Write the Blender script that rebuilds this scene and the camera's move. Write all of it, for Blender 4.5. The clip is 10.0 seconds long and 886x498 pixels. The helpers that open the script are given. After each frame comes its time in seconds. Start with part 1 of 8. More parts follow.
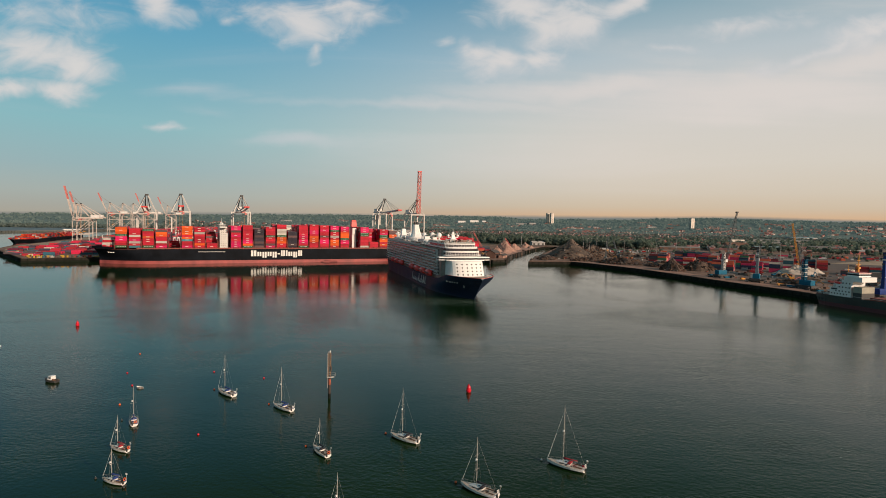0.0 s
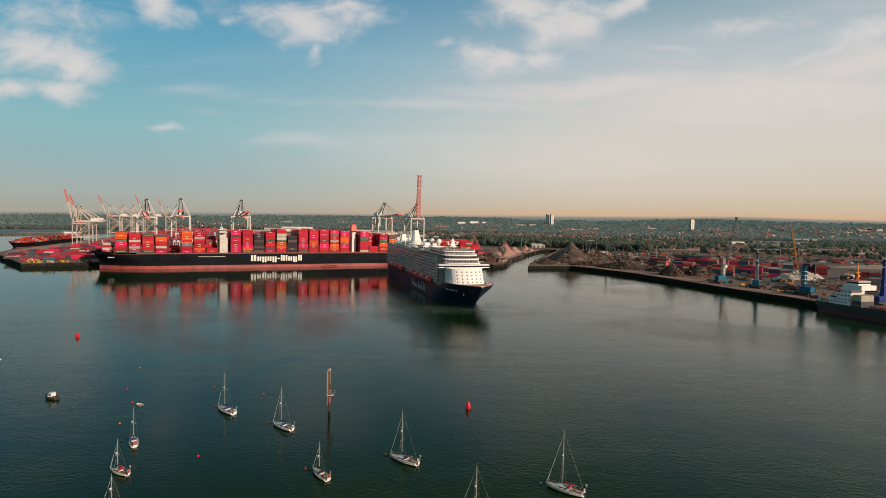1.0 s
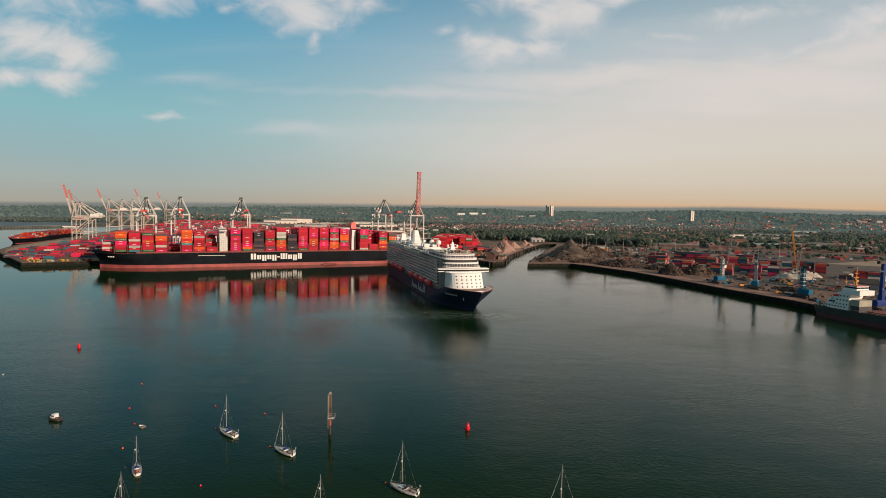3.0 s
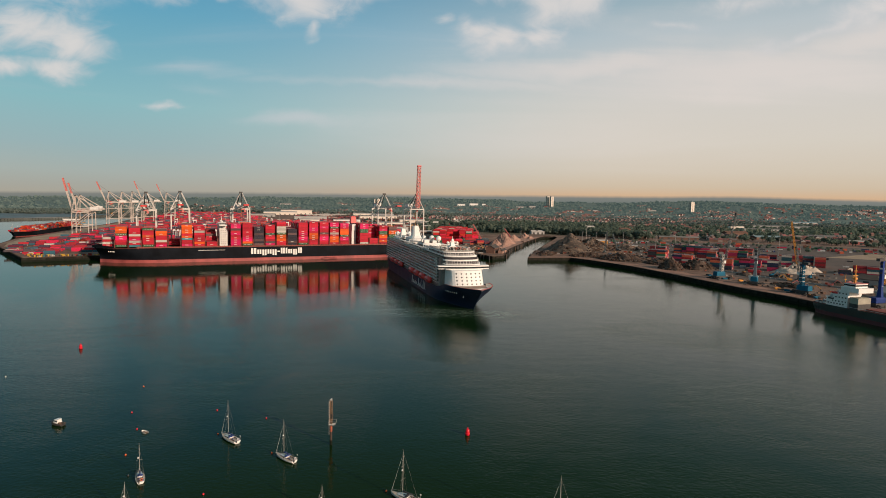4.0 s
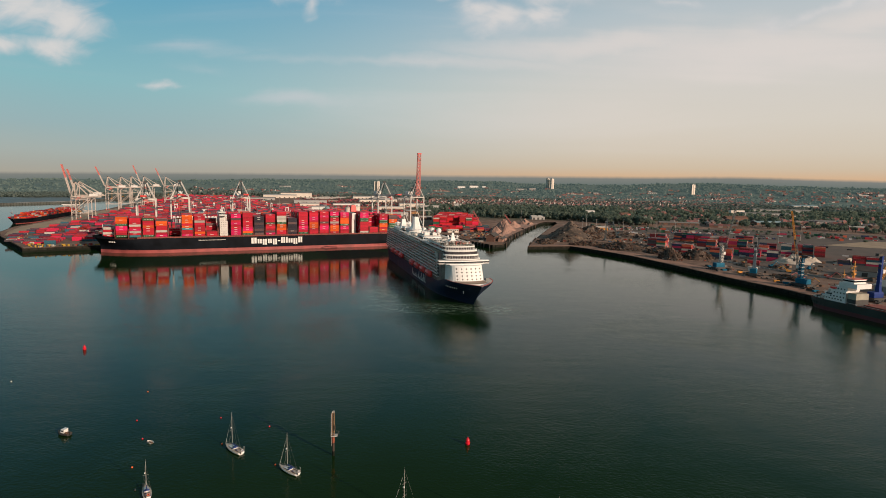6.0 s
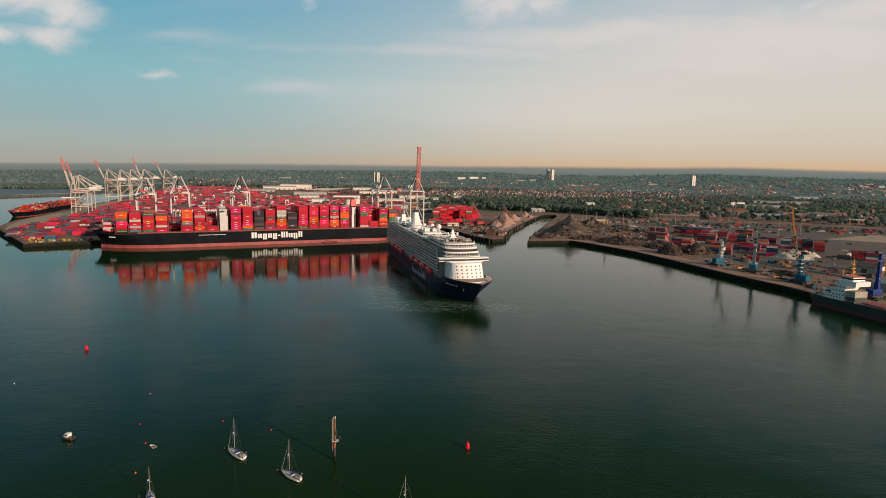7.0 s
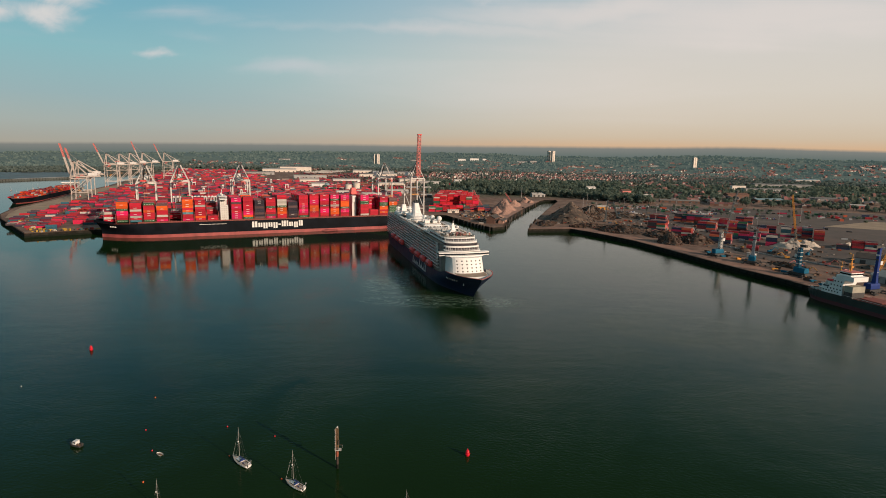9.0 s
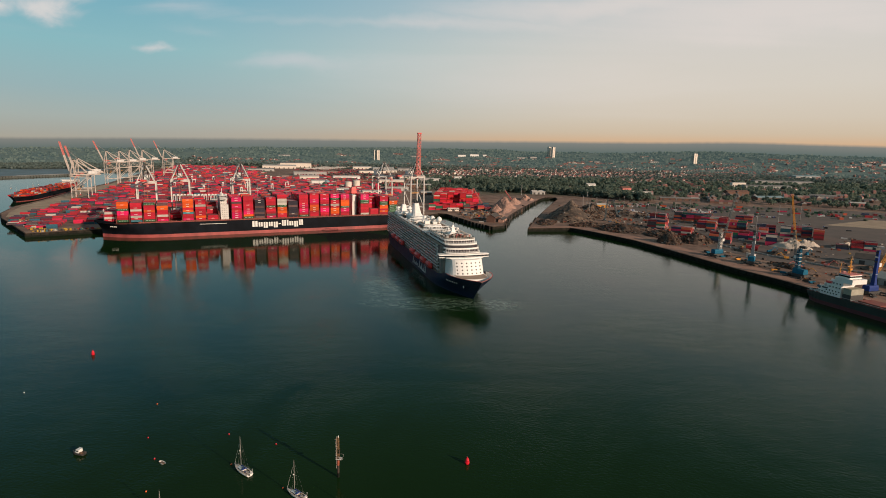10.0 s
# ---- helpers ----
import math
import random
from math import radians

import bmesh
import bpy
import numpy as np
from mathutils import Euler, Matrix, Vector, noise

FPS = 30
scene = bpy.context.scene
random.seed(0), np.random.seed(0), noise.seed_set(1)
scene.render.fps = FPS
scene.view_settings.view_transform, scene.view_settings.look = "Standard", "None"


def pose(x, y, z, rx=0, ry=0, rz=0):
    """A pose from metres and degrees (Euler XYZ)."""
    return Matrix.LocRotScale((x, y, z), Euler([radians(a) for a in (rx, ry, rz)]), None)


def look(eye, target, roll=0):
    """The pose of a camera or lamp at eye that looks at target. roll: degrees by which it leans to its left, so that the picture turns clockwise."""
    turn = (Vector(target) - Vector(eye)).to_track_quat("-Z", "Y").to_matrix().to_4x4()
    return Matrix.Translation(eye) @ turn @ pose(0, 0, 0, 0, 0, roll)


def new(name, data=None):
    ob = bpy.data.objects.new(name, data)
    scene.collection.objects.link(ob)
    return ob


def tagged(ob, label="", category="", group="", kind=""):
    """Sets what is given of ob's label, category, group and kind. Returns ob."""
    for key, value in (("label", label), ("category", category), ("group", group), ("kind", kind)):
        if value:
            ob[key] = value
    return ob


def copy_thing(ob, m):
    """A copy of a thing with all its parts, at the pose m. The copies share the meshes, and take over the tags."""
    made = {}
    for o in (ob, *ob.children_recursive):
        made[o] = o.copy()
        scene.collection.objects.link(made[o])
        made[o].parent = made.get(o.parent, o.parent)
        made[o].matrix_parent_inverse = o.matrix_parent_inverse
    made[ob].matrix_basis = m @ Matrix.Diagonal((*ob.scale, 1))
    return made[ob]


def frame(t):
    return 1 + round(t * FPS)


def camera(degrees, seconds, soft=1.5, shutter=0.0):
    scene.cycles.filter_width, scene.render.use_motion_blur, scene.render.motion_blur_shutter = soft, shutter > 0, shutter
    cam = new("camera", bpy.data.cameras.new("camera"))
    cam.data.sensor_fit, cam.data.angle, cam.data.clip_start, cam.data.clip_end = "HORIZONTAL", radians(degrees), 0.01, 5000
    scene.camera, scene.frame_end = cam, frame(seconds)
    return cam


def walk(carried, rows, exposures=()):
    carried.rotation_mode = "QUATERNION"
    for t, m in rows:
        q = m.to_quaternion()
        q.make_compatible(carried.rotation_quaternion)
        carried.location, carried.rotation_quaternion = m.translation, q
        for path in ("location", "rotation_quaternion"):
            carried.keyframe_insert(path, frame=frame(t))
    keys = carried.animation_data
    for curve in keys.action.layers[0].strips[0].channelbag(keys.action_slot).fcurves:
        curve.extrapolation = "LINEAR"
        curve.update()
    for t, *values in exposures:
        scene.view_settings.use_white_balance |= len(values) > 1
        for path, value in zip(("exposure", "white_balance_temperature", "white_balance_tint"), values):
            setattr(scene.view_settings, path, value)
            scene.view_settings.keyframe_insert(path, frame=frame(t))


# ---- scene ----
cam = camera(76.63, 10.0, soft=0.9)
# seconds, x, y, height, pitch, yaw of a drone that climbs over the harbour
ROWS = [
    (0, 0.0, -0.0, 58.8, -2.773, 0.002),
    (0.5, 0.03, -0.02, 61.73, -2.753, -0.003),
    (1, -0.0, -0.01, 64.68, -2.749, -0.004),
    (1.5, -0.08, -0.01, 67.56, -2.734, -0.022),
    (2, -0.17, -0.02, 70.48, -2.807, -0.042),
    (2.5, -0.19, -0.04, 73.37, -3.263, -0.047),
    (4, -0.4, -0.12, 82.03, -4.814, -0.083),
    (4.5, -0.51, -0.09, 84.94, -5.311, -0.092),
    (5, -0.63, -0.03, 87.78, -5.801, -0.105),
    (5.5, -0.7, 0.02, 90.59, -6.291, -0.11),
    (7, -1.01, 0.08, 99.08, -7.752, -0.144),
    (7.5, -1.07, 0.14, 101.94, -8.265, -0.14),
    (8, -1.16, 0.17, 104.76, -8.746, -0.139),
    (8.5, -1.24, 0.14, 107.6, -9.235, -0.149),
    (9, -1.29, 0.07, 110.57, -9.761, -0.161),
    (9.5, -1.31, -0.01, 113.48, -10.272, -0.181),
    (10, -1.34, -0.13, 116.19, -10.245, -0.164),
]
ROLL = 1.20
walk(cam, [(t, pose(x, y, z, 90 + pitch, 0, yaw) @ pose(0, 0, 0, 0, 0, ROLL)) for t, x, y, z, pitch, yaw in ROWS])

# ---- light: low evening sun from behind the camera's right, clear sky with wisps ----
SUN_AZ, SUN_EL = 130.0, 17.0   # degrees clockwise from +y, degrees above the horizon
sun = new("sun", bpy.data.lights.new("sun", "SUN"))
sun.data.energy, sun.data.angle, sun.data.color = 4.6, radians(0.6), (1.0, 0.76, 0.58)
_d = Vector((math.sin(radians(SUN_AZ)) * math.cos(radians(SUN_EL)), math.cos(radians(SUN_AZ)) * math.cos(radians(SUN_EL)), math.sin(radians(SUN_EL))))
sun.matrix_world = look(_d * 3000, (0, 0, 0))

world = bpy.data.worlds.new("sky")
scene.world = world
world.use_nodes = True


class Nodes:
    """Small helper to write node trees in a few lines."""

    def __init__(self, tree):
        self.t = tree
        tree.nodes.clear()

    def add(self, kind, ins=None, **props):
        n = self.t.nodes.new(kind)
        if "operation" in props:
            n.operation = props["operation"]
        if "use_clamp" in props:
            n.use_clamp = props["use_clamp"]
        if "data_type" in props:
            n.data_type = props["data_type"]
        if "blend_type" in props:
            n.blend_type = props["blend_type"]
        if "interpolation_type" in props:
            n.interpolation_type = props["interpolation_type"]
        if "bands_direction" in props:
            n.bands_direction = props["bands_direction"]
        for k, v in (ins or {}).items():
            if isinstance(v, bpy.types.NodeSocket):
                self.t.links.new(v, n.inputs[k])
            else:
                n.inputs[k].default_value = v
        return n

    def math(self, op, a, b=0.0, clamp=False):
        return self.add("ShaderNodeMath", {0: a, 1: b}, operation=op, use_clamp=clamp).outputs[0]

    def ramp(self, fac, stops, interp="LINEAR"):
        n = self.add("ShaderNodeValToRGB", {0: fac})
        r = n.color_ramp
        r.interpolation = interp
        while len(r.elements) < len(stops):
            r.elements.new(0.5)
        for e, (p, c) in zip(r.elements, stops):
            e.position = p
            e.color = (*c, 1) if len(c) == 3 else c
        return n.outputs[0]

    def mix(self, fac, a, b, blend="MIX"):
        n = self.add("ShaderNodeMix", data_type="RGBA", blend_type=blend)
        for i, v in ((0, fac), (6, a), (7, b)):
            if isinstance(v, bpy.types.NodeSocket):
                self.t.links.new(v, n.inputs[i])
            else:
                n.inputs[i].default_value = v if i == 0 else (*v, 1)
        return n.outputs[2]


N = Nodes(world.node_tree)
tc = N.add("ShaderNodeTexCoord")
sep = N.add("ShaderNodeSeparateXYZ", {0: tc.outputs["Generated"]})
sky = N.add("ShaderNodeTexSky")
sky.sky_type, sky.sun_disc, sky.sun_elevation, sky.sun_rotation = "NISHITA", False, radians(SUN_EL), radians(SUN_AZ)
sky.air_density, sky.dust_density, sky.ozone_density = 1.3, 2.2, 1.6
base = N.mix(1.0, sky.outputs[0], (0.075, 0.075, 0.075), "MULTIPLY")
# colour by height over the horizon: teal towards the west, cream towards the east
up = N.math("MAXIMUM", sep.outputs[2], 0.0)
# added out of view: dark band that dims the water, lighter zenith that fills shade
west = N.ramp(up, [(0.0, (0.42, 0.385, 0.315)), (0.012, (0.405, 0.40, 0.35)), (0.035, (0.39, 0.44, 0.415)), (0.075, (0.315, 0.45, 0.475)), (0.14, (0.25, 0.485, 0.53)), (0.28, (0.12, 0.37, 0.52)), (0.37, (0.075, 0.28, 0.46)), (0.46, (0.075, 0.15, 0.16)), (0.57, (0.06, 0.09, 0.078)), (1.0, (0.16, 0.22, 0.25))])
east = N.ramp(up, [(0.0, (0.56, 0.44, 0.32)), (0.014, (0.70, 0.455, 0.275)), (0.030, (0.66, 0.53, 0.39)), (0.055, (0.68, 0.59, 0.48)), (0.10, (0.70, 0.64, 0.56)), (0.17, (0.68, 0.645, 0.60)), (0.27, (0.50, 0.56, 0.59)), (0.38, (0.17, 0.34, 0.42)), (0.46, (0.08, 0.16, 0.165)), (0.57, (0.05, 0.09, 0.082)), (1.0, (0.16, 0.22, 0.25))])
shift = N.math("MULTIPLY", N.math("MAXIMUM", N.math("SUBTRACT", up, 0.14), 0.0), 0.6)
side = N.add("ShaderNodeMapRange", {0: N.math("SUBTRACT", sep.outputs[0], shift), 1: -0.56, 2: 0.36, 3: 0.0, 4: 1.0}, interpolation_type="SMOOTHSTEP").outputs[0]
tone = N.mix(0.93, base, N.mix(side, west, east))
# clouds: soft heaps and drawn-out streaks on a plane far in front, u across and v up
depth = N.math("MAXIMUM", sep.outputs[1], 0.08)
cloud_uv = N.add("ShaderNodeCombineXYZ", {0: N.math("DIVIDE", sep.outputs[0], depth), 1: N.math("DIVIDE", sep.outputs[2], depth), 2: 0.0}).outputs[0]
n1 = N.add("ShaderNodeTexNoise", {"Vector": N.add("ShaderNodeMapping", {0: cloud_uv, 3: (1.0, 1.8, 1.0)}).outputs[0], "Scale": 13.0, "Detail": 9.0, "Roughness": 0.56, "Distortion": 0.7}).outputs[0]
n2 = N.add("ShaderNodeTexNoise", {"Vector": N.add("ShaderNodeMapping", {0: cloud_uv, 2: (0, 0, 0.06), 3: (0.16, 1.6, 1.0)}).outputs[0], "Scale": 9.0, "Detail": 7.0, "Roughness": 0.55, "Distortion": 0.6}).outputs[0]
warp = N.add("ShaderNodeTexNoise", {"Vector": cloud_uv, "Scale": 9.0, "Detail": 4.0}).outputs[1]
warp = N.add("ShaderNodeVectorMath", {0: N.add("ShaderNodeVectorMath", {0: warp, 1: (0.5, 0.5, 0.5)}, operation="SUBTRACT").outputs[0], 1: (0.09, 0.05, 0.0)}, operation="MULTIPLY").outputs[0]
bent = N.add("ShaderNodeVectorMath", {0: cloud_uv, 1: warp}, operation="ADD").outputs[0]


def puffs(rows, at):
    """Cone-shaped bodies, 1 in the middle and 0 at the rim: u, v, half width, half height, turn, strength."""
    total = 0.0
    for u, v, ru, rv, turn, strength in rows:
        m = N.add("ShaderNodeMapping", {0: at, 1: (u, v, 0.0), 2: (0.0, 0.0, radians(turn)), 3: (ru, rv, 1.0)})
        m.vector_type = "TEXTURE"
        d = N.add("ShaderNodeVectorMath", {0: m.outputs[0]}, operation="LENGTH").outputs["Value"]
        total = N.math("MAXIMUM", total, N.add("ShaderNodeMapRange", {0: d, 1: 1.15, 2: 0.1, 3: 0.0, 4: strength}).outputs[0])
    return total


WEST_CLOUDS = [(-0.731, 0.283, 0.161, 0.065, 0, 0.9), (-0.647, 0.260, 0.081, 0.050, -10, 0.95), (-0.682, 0.214, 0.091, 0.030, 0, 0.9), (-0.775, 0.216, 0.086, 0.030, 0, 0.9), (-0.725, 0.352, 0.232, 0.044, 0, 0.6), (-0.502, 0.376, 0.062, 0.050, 0, 0.95), (-0.448, 0.361, 0.151, 0.034, 0, 0.5)]
MID_CLOUDS = [(-0.250, 0.350, 0.131, 0.060, 0, 1), (-0.176, 0.368, 0.101, 0.040, 0, 0.85), (-0.237, 0.303, 0.020, 0.036, 0, 0.85), (-0.007, 0.320, 0.034, 0.016, 0, 0.5), (-0.383, 0.341, 0.040, 0.014, 0, 0.5), (0.101, 0.285, 0.105, 0.044, 0, 1), (0.058, 0.300, 0.056, 0.032, 0, 0.85), (0.158, 0.294, 0.067, 0.028, 0, 0.9)]
EAST_CLOUDS = [(0.205, 0.353, 0.131, 0.060, 20, 1), (0.135, 0.381, 0.121, 0.050, 0, 0.95), (0.298, 0.388, 0.131, 0.034, 22, 1), (0.385, 0.314, 0.091, 0.013, -4, 0.55), (0.527, 0.352, 0.161, 0.026, 8, 0.7), (0.653, 0.312, 0.151, 0.018, 22, 0.8), (0.745, 0.349, 0.121, 0.040, 14, 0.85), (-0.496, 0.156, 0.046, 0.010, 0, 0.65)]
STREAKS = [(-0.049, 0.208, 0.302, 0.014, 0, 0.8), (0.269, 0.239, 0.323, 0.026, 2, 1), (0.567, 0.243, 0.383, 0.060, 3, 1.1), (-0.268, 0.137, 0.151, 0.018, -2, 0.8), (-0.448, 0.226, 0.101, 0.018, 0, 0.45), (-0.433, 0.187, 0.071, 0.012, 0, 0.35), (0.733, 0.296, 0.242, 0.050, 14, 0.9), (0.163, 0.106, 0.605, 0.071, 0, 0.55)]
ahead = N.math("GREATER_THAN", sep.outputs[1], 0.1)
mass = N.math("MAXIMUM", N.math("MAXIMUM", puffs(WEST_CLOUDS, bent), puffs(MID_CLOUDS, bent)), puffs(EAST_CLOUDS, bent))
dens = N.math("ADD", N.math("MULTIPLY", mass, 1.15), N.math("MULTIPLY", N.math("SUBTRACT", n1, 0.54), 1.5))
cum = N.add("ShaderNodeMapRange", {0: dens, 1: 0.05, 2: 1.05, 3: 0.0, 4: 0.9}, interpolation_type="SMOOTHSTEP").outputs[0]
cum = N.math("MULTIPLY", N.math("MULTIPLY", cum, N.math("MULTIPLY", mass, 5.0, clamp=True)), ahead)
veil = N.math("ADD", N.math("MULTIPLY", puffs(STREAKS, bent), 0.75), N.math("MULTIPLY", N.math("SUBTRACT", n2, 0.5), 1.5))
veil = N.math("ADD", veil, N.math("MULTIPLY", side, 0.10))
veil = N.math("MULTIPLY", N.add("ShaderNodeMapRange", {0: veil, 1: 0.05, 2: 0.85, 3: 0.0, 4: 0.8}, interpolation_type="SMOOTHSTEP").outputs[0], ahead)
lift = N.ramp(up, [(0.0, (0, 0, 0)), (0.04, (0.15, 0.15, 0.15)), (0.14, (0.8, 0.8, 0.8)), (0.345, (0.95, 0.95, 0.95)), (0.40, (0.06, 0.06, 0.06))])
tone = N.mix(N.math("MULTIPLY", veil, lift), tone, N.mix(side, (0.52, 0.56, 0.60), (0.74, 0.67, 0.63)))
# clouds fade out above the view so that the water mirrors darker sky
high = N.add("ShaderNodeMapRange", {0: up, 1: 0.375, 2: 0.415, 3: 0.95, 4: 0.1}).outputs[0]
tone = N.mix(N.math("MULTIPLY", cum, high), tone, N.mix(N.math("MULTIPLY", dens, 0.8, clamp=True), (0.50, 0.54, 0.58), (0.74, 0.69, 0.66)))
# the farthest ridge, miles off, by bearing, its top painted paler for haze
across = N.add("ShaderNodeMapRange", {0: N.math("DIVIDE", sep.outputs[0], depth), 1: -0.8, 2: 0.8, 3: 0.0, 4: 1.0}).outputs[0]
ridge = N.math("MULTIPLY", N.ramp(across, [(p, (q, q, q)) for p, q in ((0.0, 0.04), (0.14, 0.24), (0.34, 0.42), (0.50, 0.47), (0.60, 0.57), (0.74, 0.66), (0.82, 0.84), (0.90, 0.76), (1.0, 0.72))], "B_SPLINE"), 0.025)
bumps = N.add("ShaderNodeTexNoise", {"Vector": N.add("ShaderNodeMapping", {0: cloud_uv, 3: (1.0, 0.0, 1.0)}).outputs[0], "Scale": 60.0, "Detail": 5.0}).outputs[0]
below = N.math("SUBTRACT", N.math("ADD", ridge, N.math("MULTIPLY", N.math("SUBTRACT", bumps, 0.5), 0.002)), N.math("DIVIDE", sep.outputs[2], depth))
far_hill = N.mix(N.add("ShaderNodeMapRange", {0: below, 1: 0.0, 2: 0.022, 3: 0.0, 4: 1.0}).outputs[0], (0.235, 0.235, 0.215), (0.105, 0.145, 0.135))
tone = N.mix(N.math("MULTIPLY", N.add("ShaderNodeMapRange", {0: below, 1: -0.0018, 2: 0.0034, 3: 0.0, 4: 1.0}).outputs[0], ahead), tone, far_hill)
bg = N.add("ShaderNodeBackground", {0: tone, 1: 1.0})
N.add("ShaderNodeOutputWorld", {0: bg.outputs[0]})

# ---- materials ----


def mat(name, color, rough=0.6, metal=0.0, spread=0.25, scale=0.6, grain=8.0, bump=0.0, tint=None, spec=0.5, coat=0.0):
    """Painted or natural surface: colour varied at two scales in metres, a little relief and uneven gloss."""
    m = bpy.data.materials.new(name)
    m.use_nodes = True
    n = Nodes(m.node_tree)
    geo = n.add("ShaderNodeTexCoord").outputs["Object"]
    big = n.add("ShaderNodeTexNoise", {"Vector": geo, "Scale": scale, "Detail": 5.0, "Roughness": 0.6}).outputs[0]
    fine = n.add("ShaderNodeTexNoise", {"Vector": geo, "Scale": grain, "Detail": 3.0}).outputs[0]
    dark = tuple(c * (1 - spread) for c in color)
    lite = tuple(min(1, c * (1 + spread)) for c in (tint or color))
    c = n.ramp(big, [(0.3, dark), (0.5, color), (0.72, lite)])
    c = n.mix(0.35, c, n.ramp(fine, [(0.3, (0.6, 0.6, 0.6)), (0.7, (1.0, 1.0, 1.0))]), "MULTIPLY")
    r = n.add("ShaderNodeMapRange", {0: big, 1: 0.3, 2: 0.7, 3: max(0.03, rough - 0.08), 4: min(1, rough + 0.1)}).outputs[0]
    ins = {"Base Color": c, "Roughness": r, "Metallic": metal, "Specular IOR Level": spec}
    if bump:
        ins["Normal"] = n.add("ShaderNodeBump", {"Height": fine, "Distance": bump, "Strength": 0.6}).outputs[0]
    if coat:
        ins["Coat Weight"] = coat
    b = n.add("ShaderNodeBsdfPrincipled", ins)
    n.add("ShaderNodeOutputMaterial", {0: b.outputs[0]})
    return m


BOX_COLOURS = [(0.0, (0.42, 0.014, 0.026)), (0.18, (0.62, 0.012, 0.035)), (0.36, (0.70, 0.010, 0.085)), (0.55, (0.85, 0.11, 0.012)), (0.68, (0.24, 0.018, 0.022)), (0.78, (0.52, 0.020, 0.05)), (0.86, (0.03, 0.12, 0.05)), (0.895, (0.62, 0.58, 0.52)), (0.935, (0.05, 0.17, 0.22)), (0.955, (0.14, 0.03, 0.03)), (0.98, (0.16, 0.15, 0.15))]
YARD_COLOURS = [(0.0, (0.34, 0.016, 0.030)), (0.15, (0.60, 0.016, 0.070)), (0.29, (0.18, 0.020, 0.050)), (0.44, (0.56, 0.06, 0.03)), (0.51, (0.06, 0.045, 0.075)), (0.63, (0.44, 0.022, 0.036)), (0.76, (0.54, 0.49, 0.45)), (0.82, (0.10, 0.08, 0.09)), (0.90, (0.03, 0.12, 0.17)), (0.96, (0.05, 0.13, 0.07))]
EAST_COLOURS = [(0.0, (0.44, 0.035, 0.045)), (0.17, (0.030, 0.042, 0.085)), (0.31, (0.60, 0.13, 0.07)), (0.42, (0.20, 0.035, 0.040)), (0.56, (0.030, 0.095, 0.125)), (0.65, (0.54, 0.04, 0.11)), (0.75, (0.58, 0.50, 0.44)), (0.83, (0.065, 0.065, 0.075)), (0.93, (0.04, 0.17, 0.09))]


def mat_random(name, stops, rough=0.5, island=False, dirt=0.25, ribs=0.0, shift=0.0, roof=0.0):
    """Paint whose colour is drawn by lot: per object, or per loose piece of a mesh."""
    m = bpy.data.materials.new(name)
    m.use_nodes = True
    n = Nodes(m.node_tree)
    rnd = n.add("ShaderNodeNewGeometry").outputs["Random Per Island"] if island else n.add("ShaderNodeObjectInfo").outputs["Random"]
    if shift:
        rnd = n.math("FRACT", n.math("ADD", rnd, shift))
    c = n.ramp(rnd, stops, "CONSTANT")
    co = n.add("ShaderNodeTexCoord").outputs["Object"]
    nz = n.add("ShaderNodeTexNoise", {"Vector": co, "Scale": 0.7, "Detail": 6.0, "Roughness": 0.65}).outputs[0]
    c = n.mix(1.0, c, n.ramp(nz, [(0.3, (1 - dirt,) * 3), (0.65, (1, 1, 1))]), "MULTIPLY")
    if roof:
        nrm = n.add("ShaderNodeSeparateXYZ", {0: n.add("ShaderNodeNewGeometry").outputs["Normal"]}).outputs[2]
        top = n.math("MULTIPLY", n.math("GREATER_THAN", nrm, 0.7), roof)
        c = n.mix(top, c, n.ramp(nz, [(0.3, (0.10, 0.075, 0.07)), (0.7, (0.22, 0.17, 0.15))]))
    r2 = n.math("FRACT", n.math("MULTIPLY", rnd, 37.0))
    c = n.mix(1.0, c, n.ramp(r2, [(0.0, (0.72, 0.72, 0.72)), (1.0, (1.1, 1.1, 1.1))]), "MULTIPLY")
    ins = {"Base Color": c, "Roughness": rough, "Specular IOR Level": 0.22}
    if ribs:
        w = n.add("ShaderNodeTexWave", {"Vector": co, "Scale": ribs}, bands_direction="X")
        ins["Normal"] = n.add("ShaderNodeBump", {"Height": w.outputs[1], "Distance": 0.05, "Strength": 0.7}).outputs[0]
    b = n.add("ShaderNodeBsdfPrincipled", ins)
    n.add("ShaderNodeOutputMaterial", {0: b.outputs[0]})
    return m


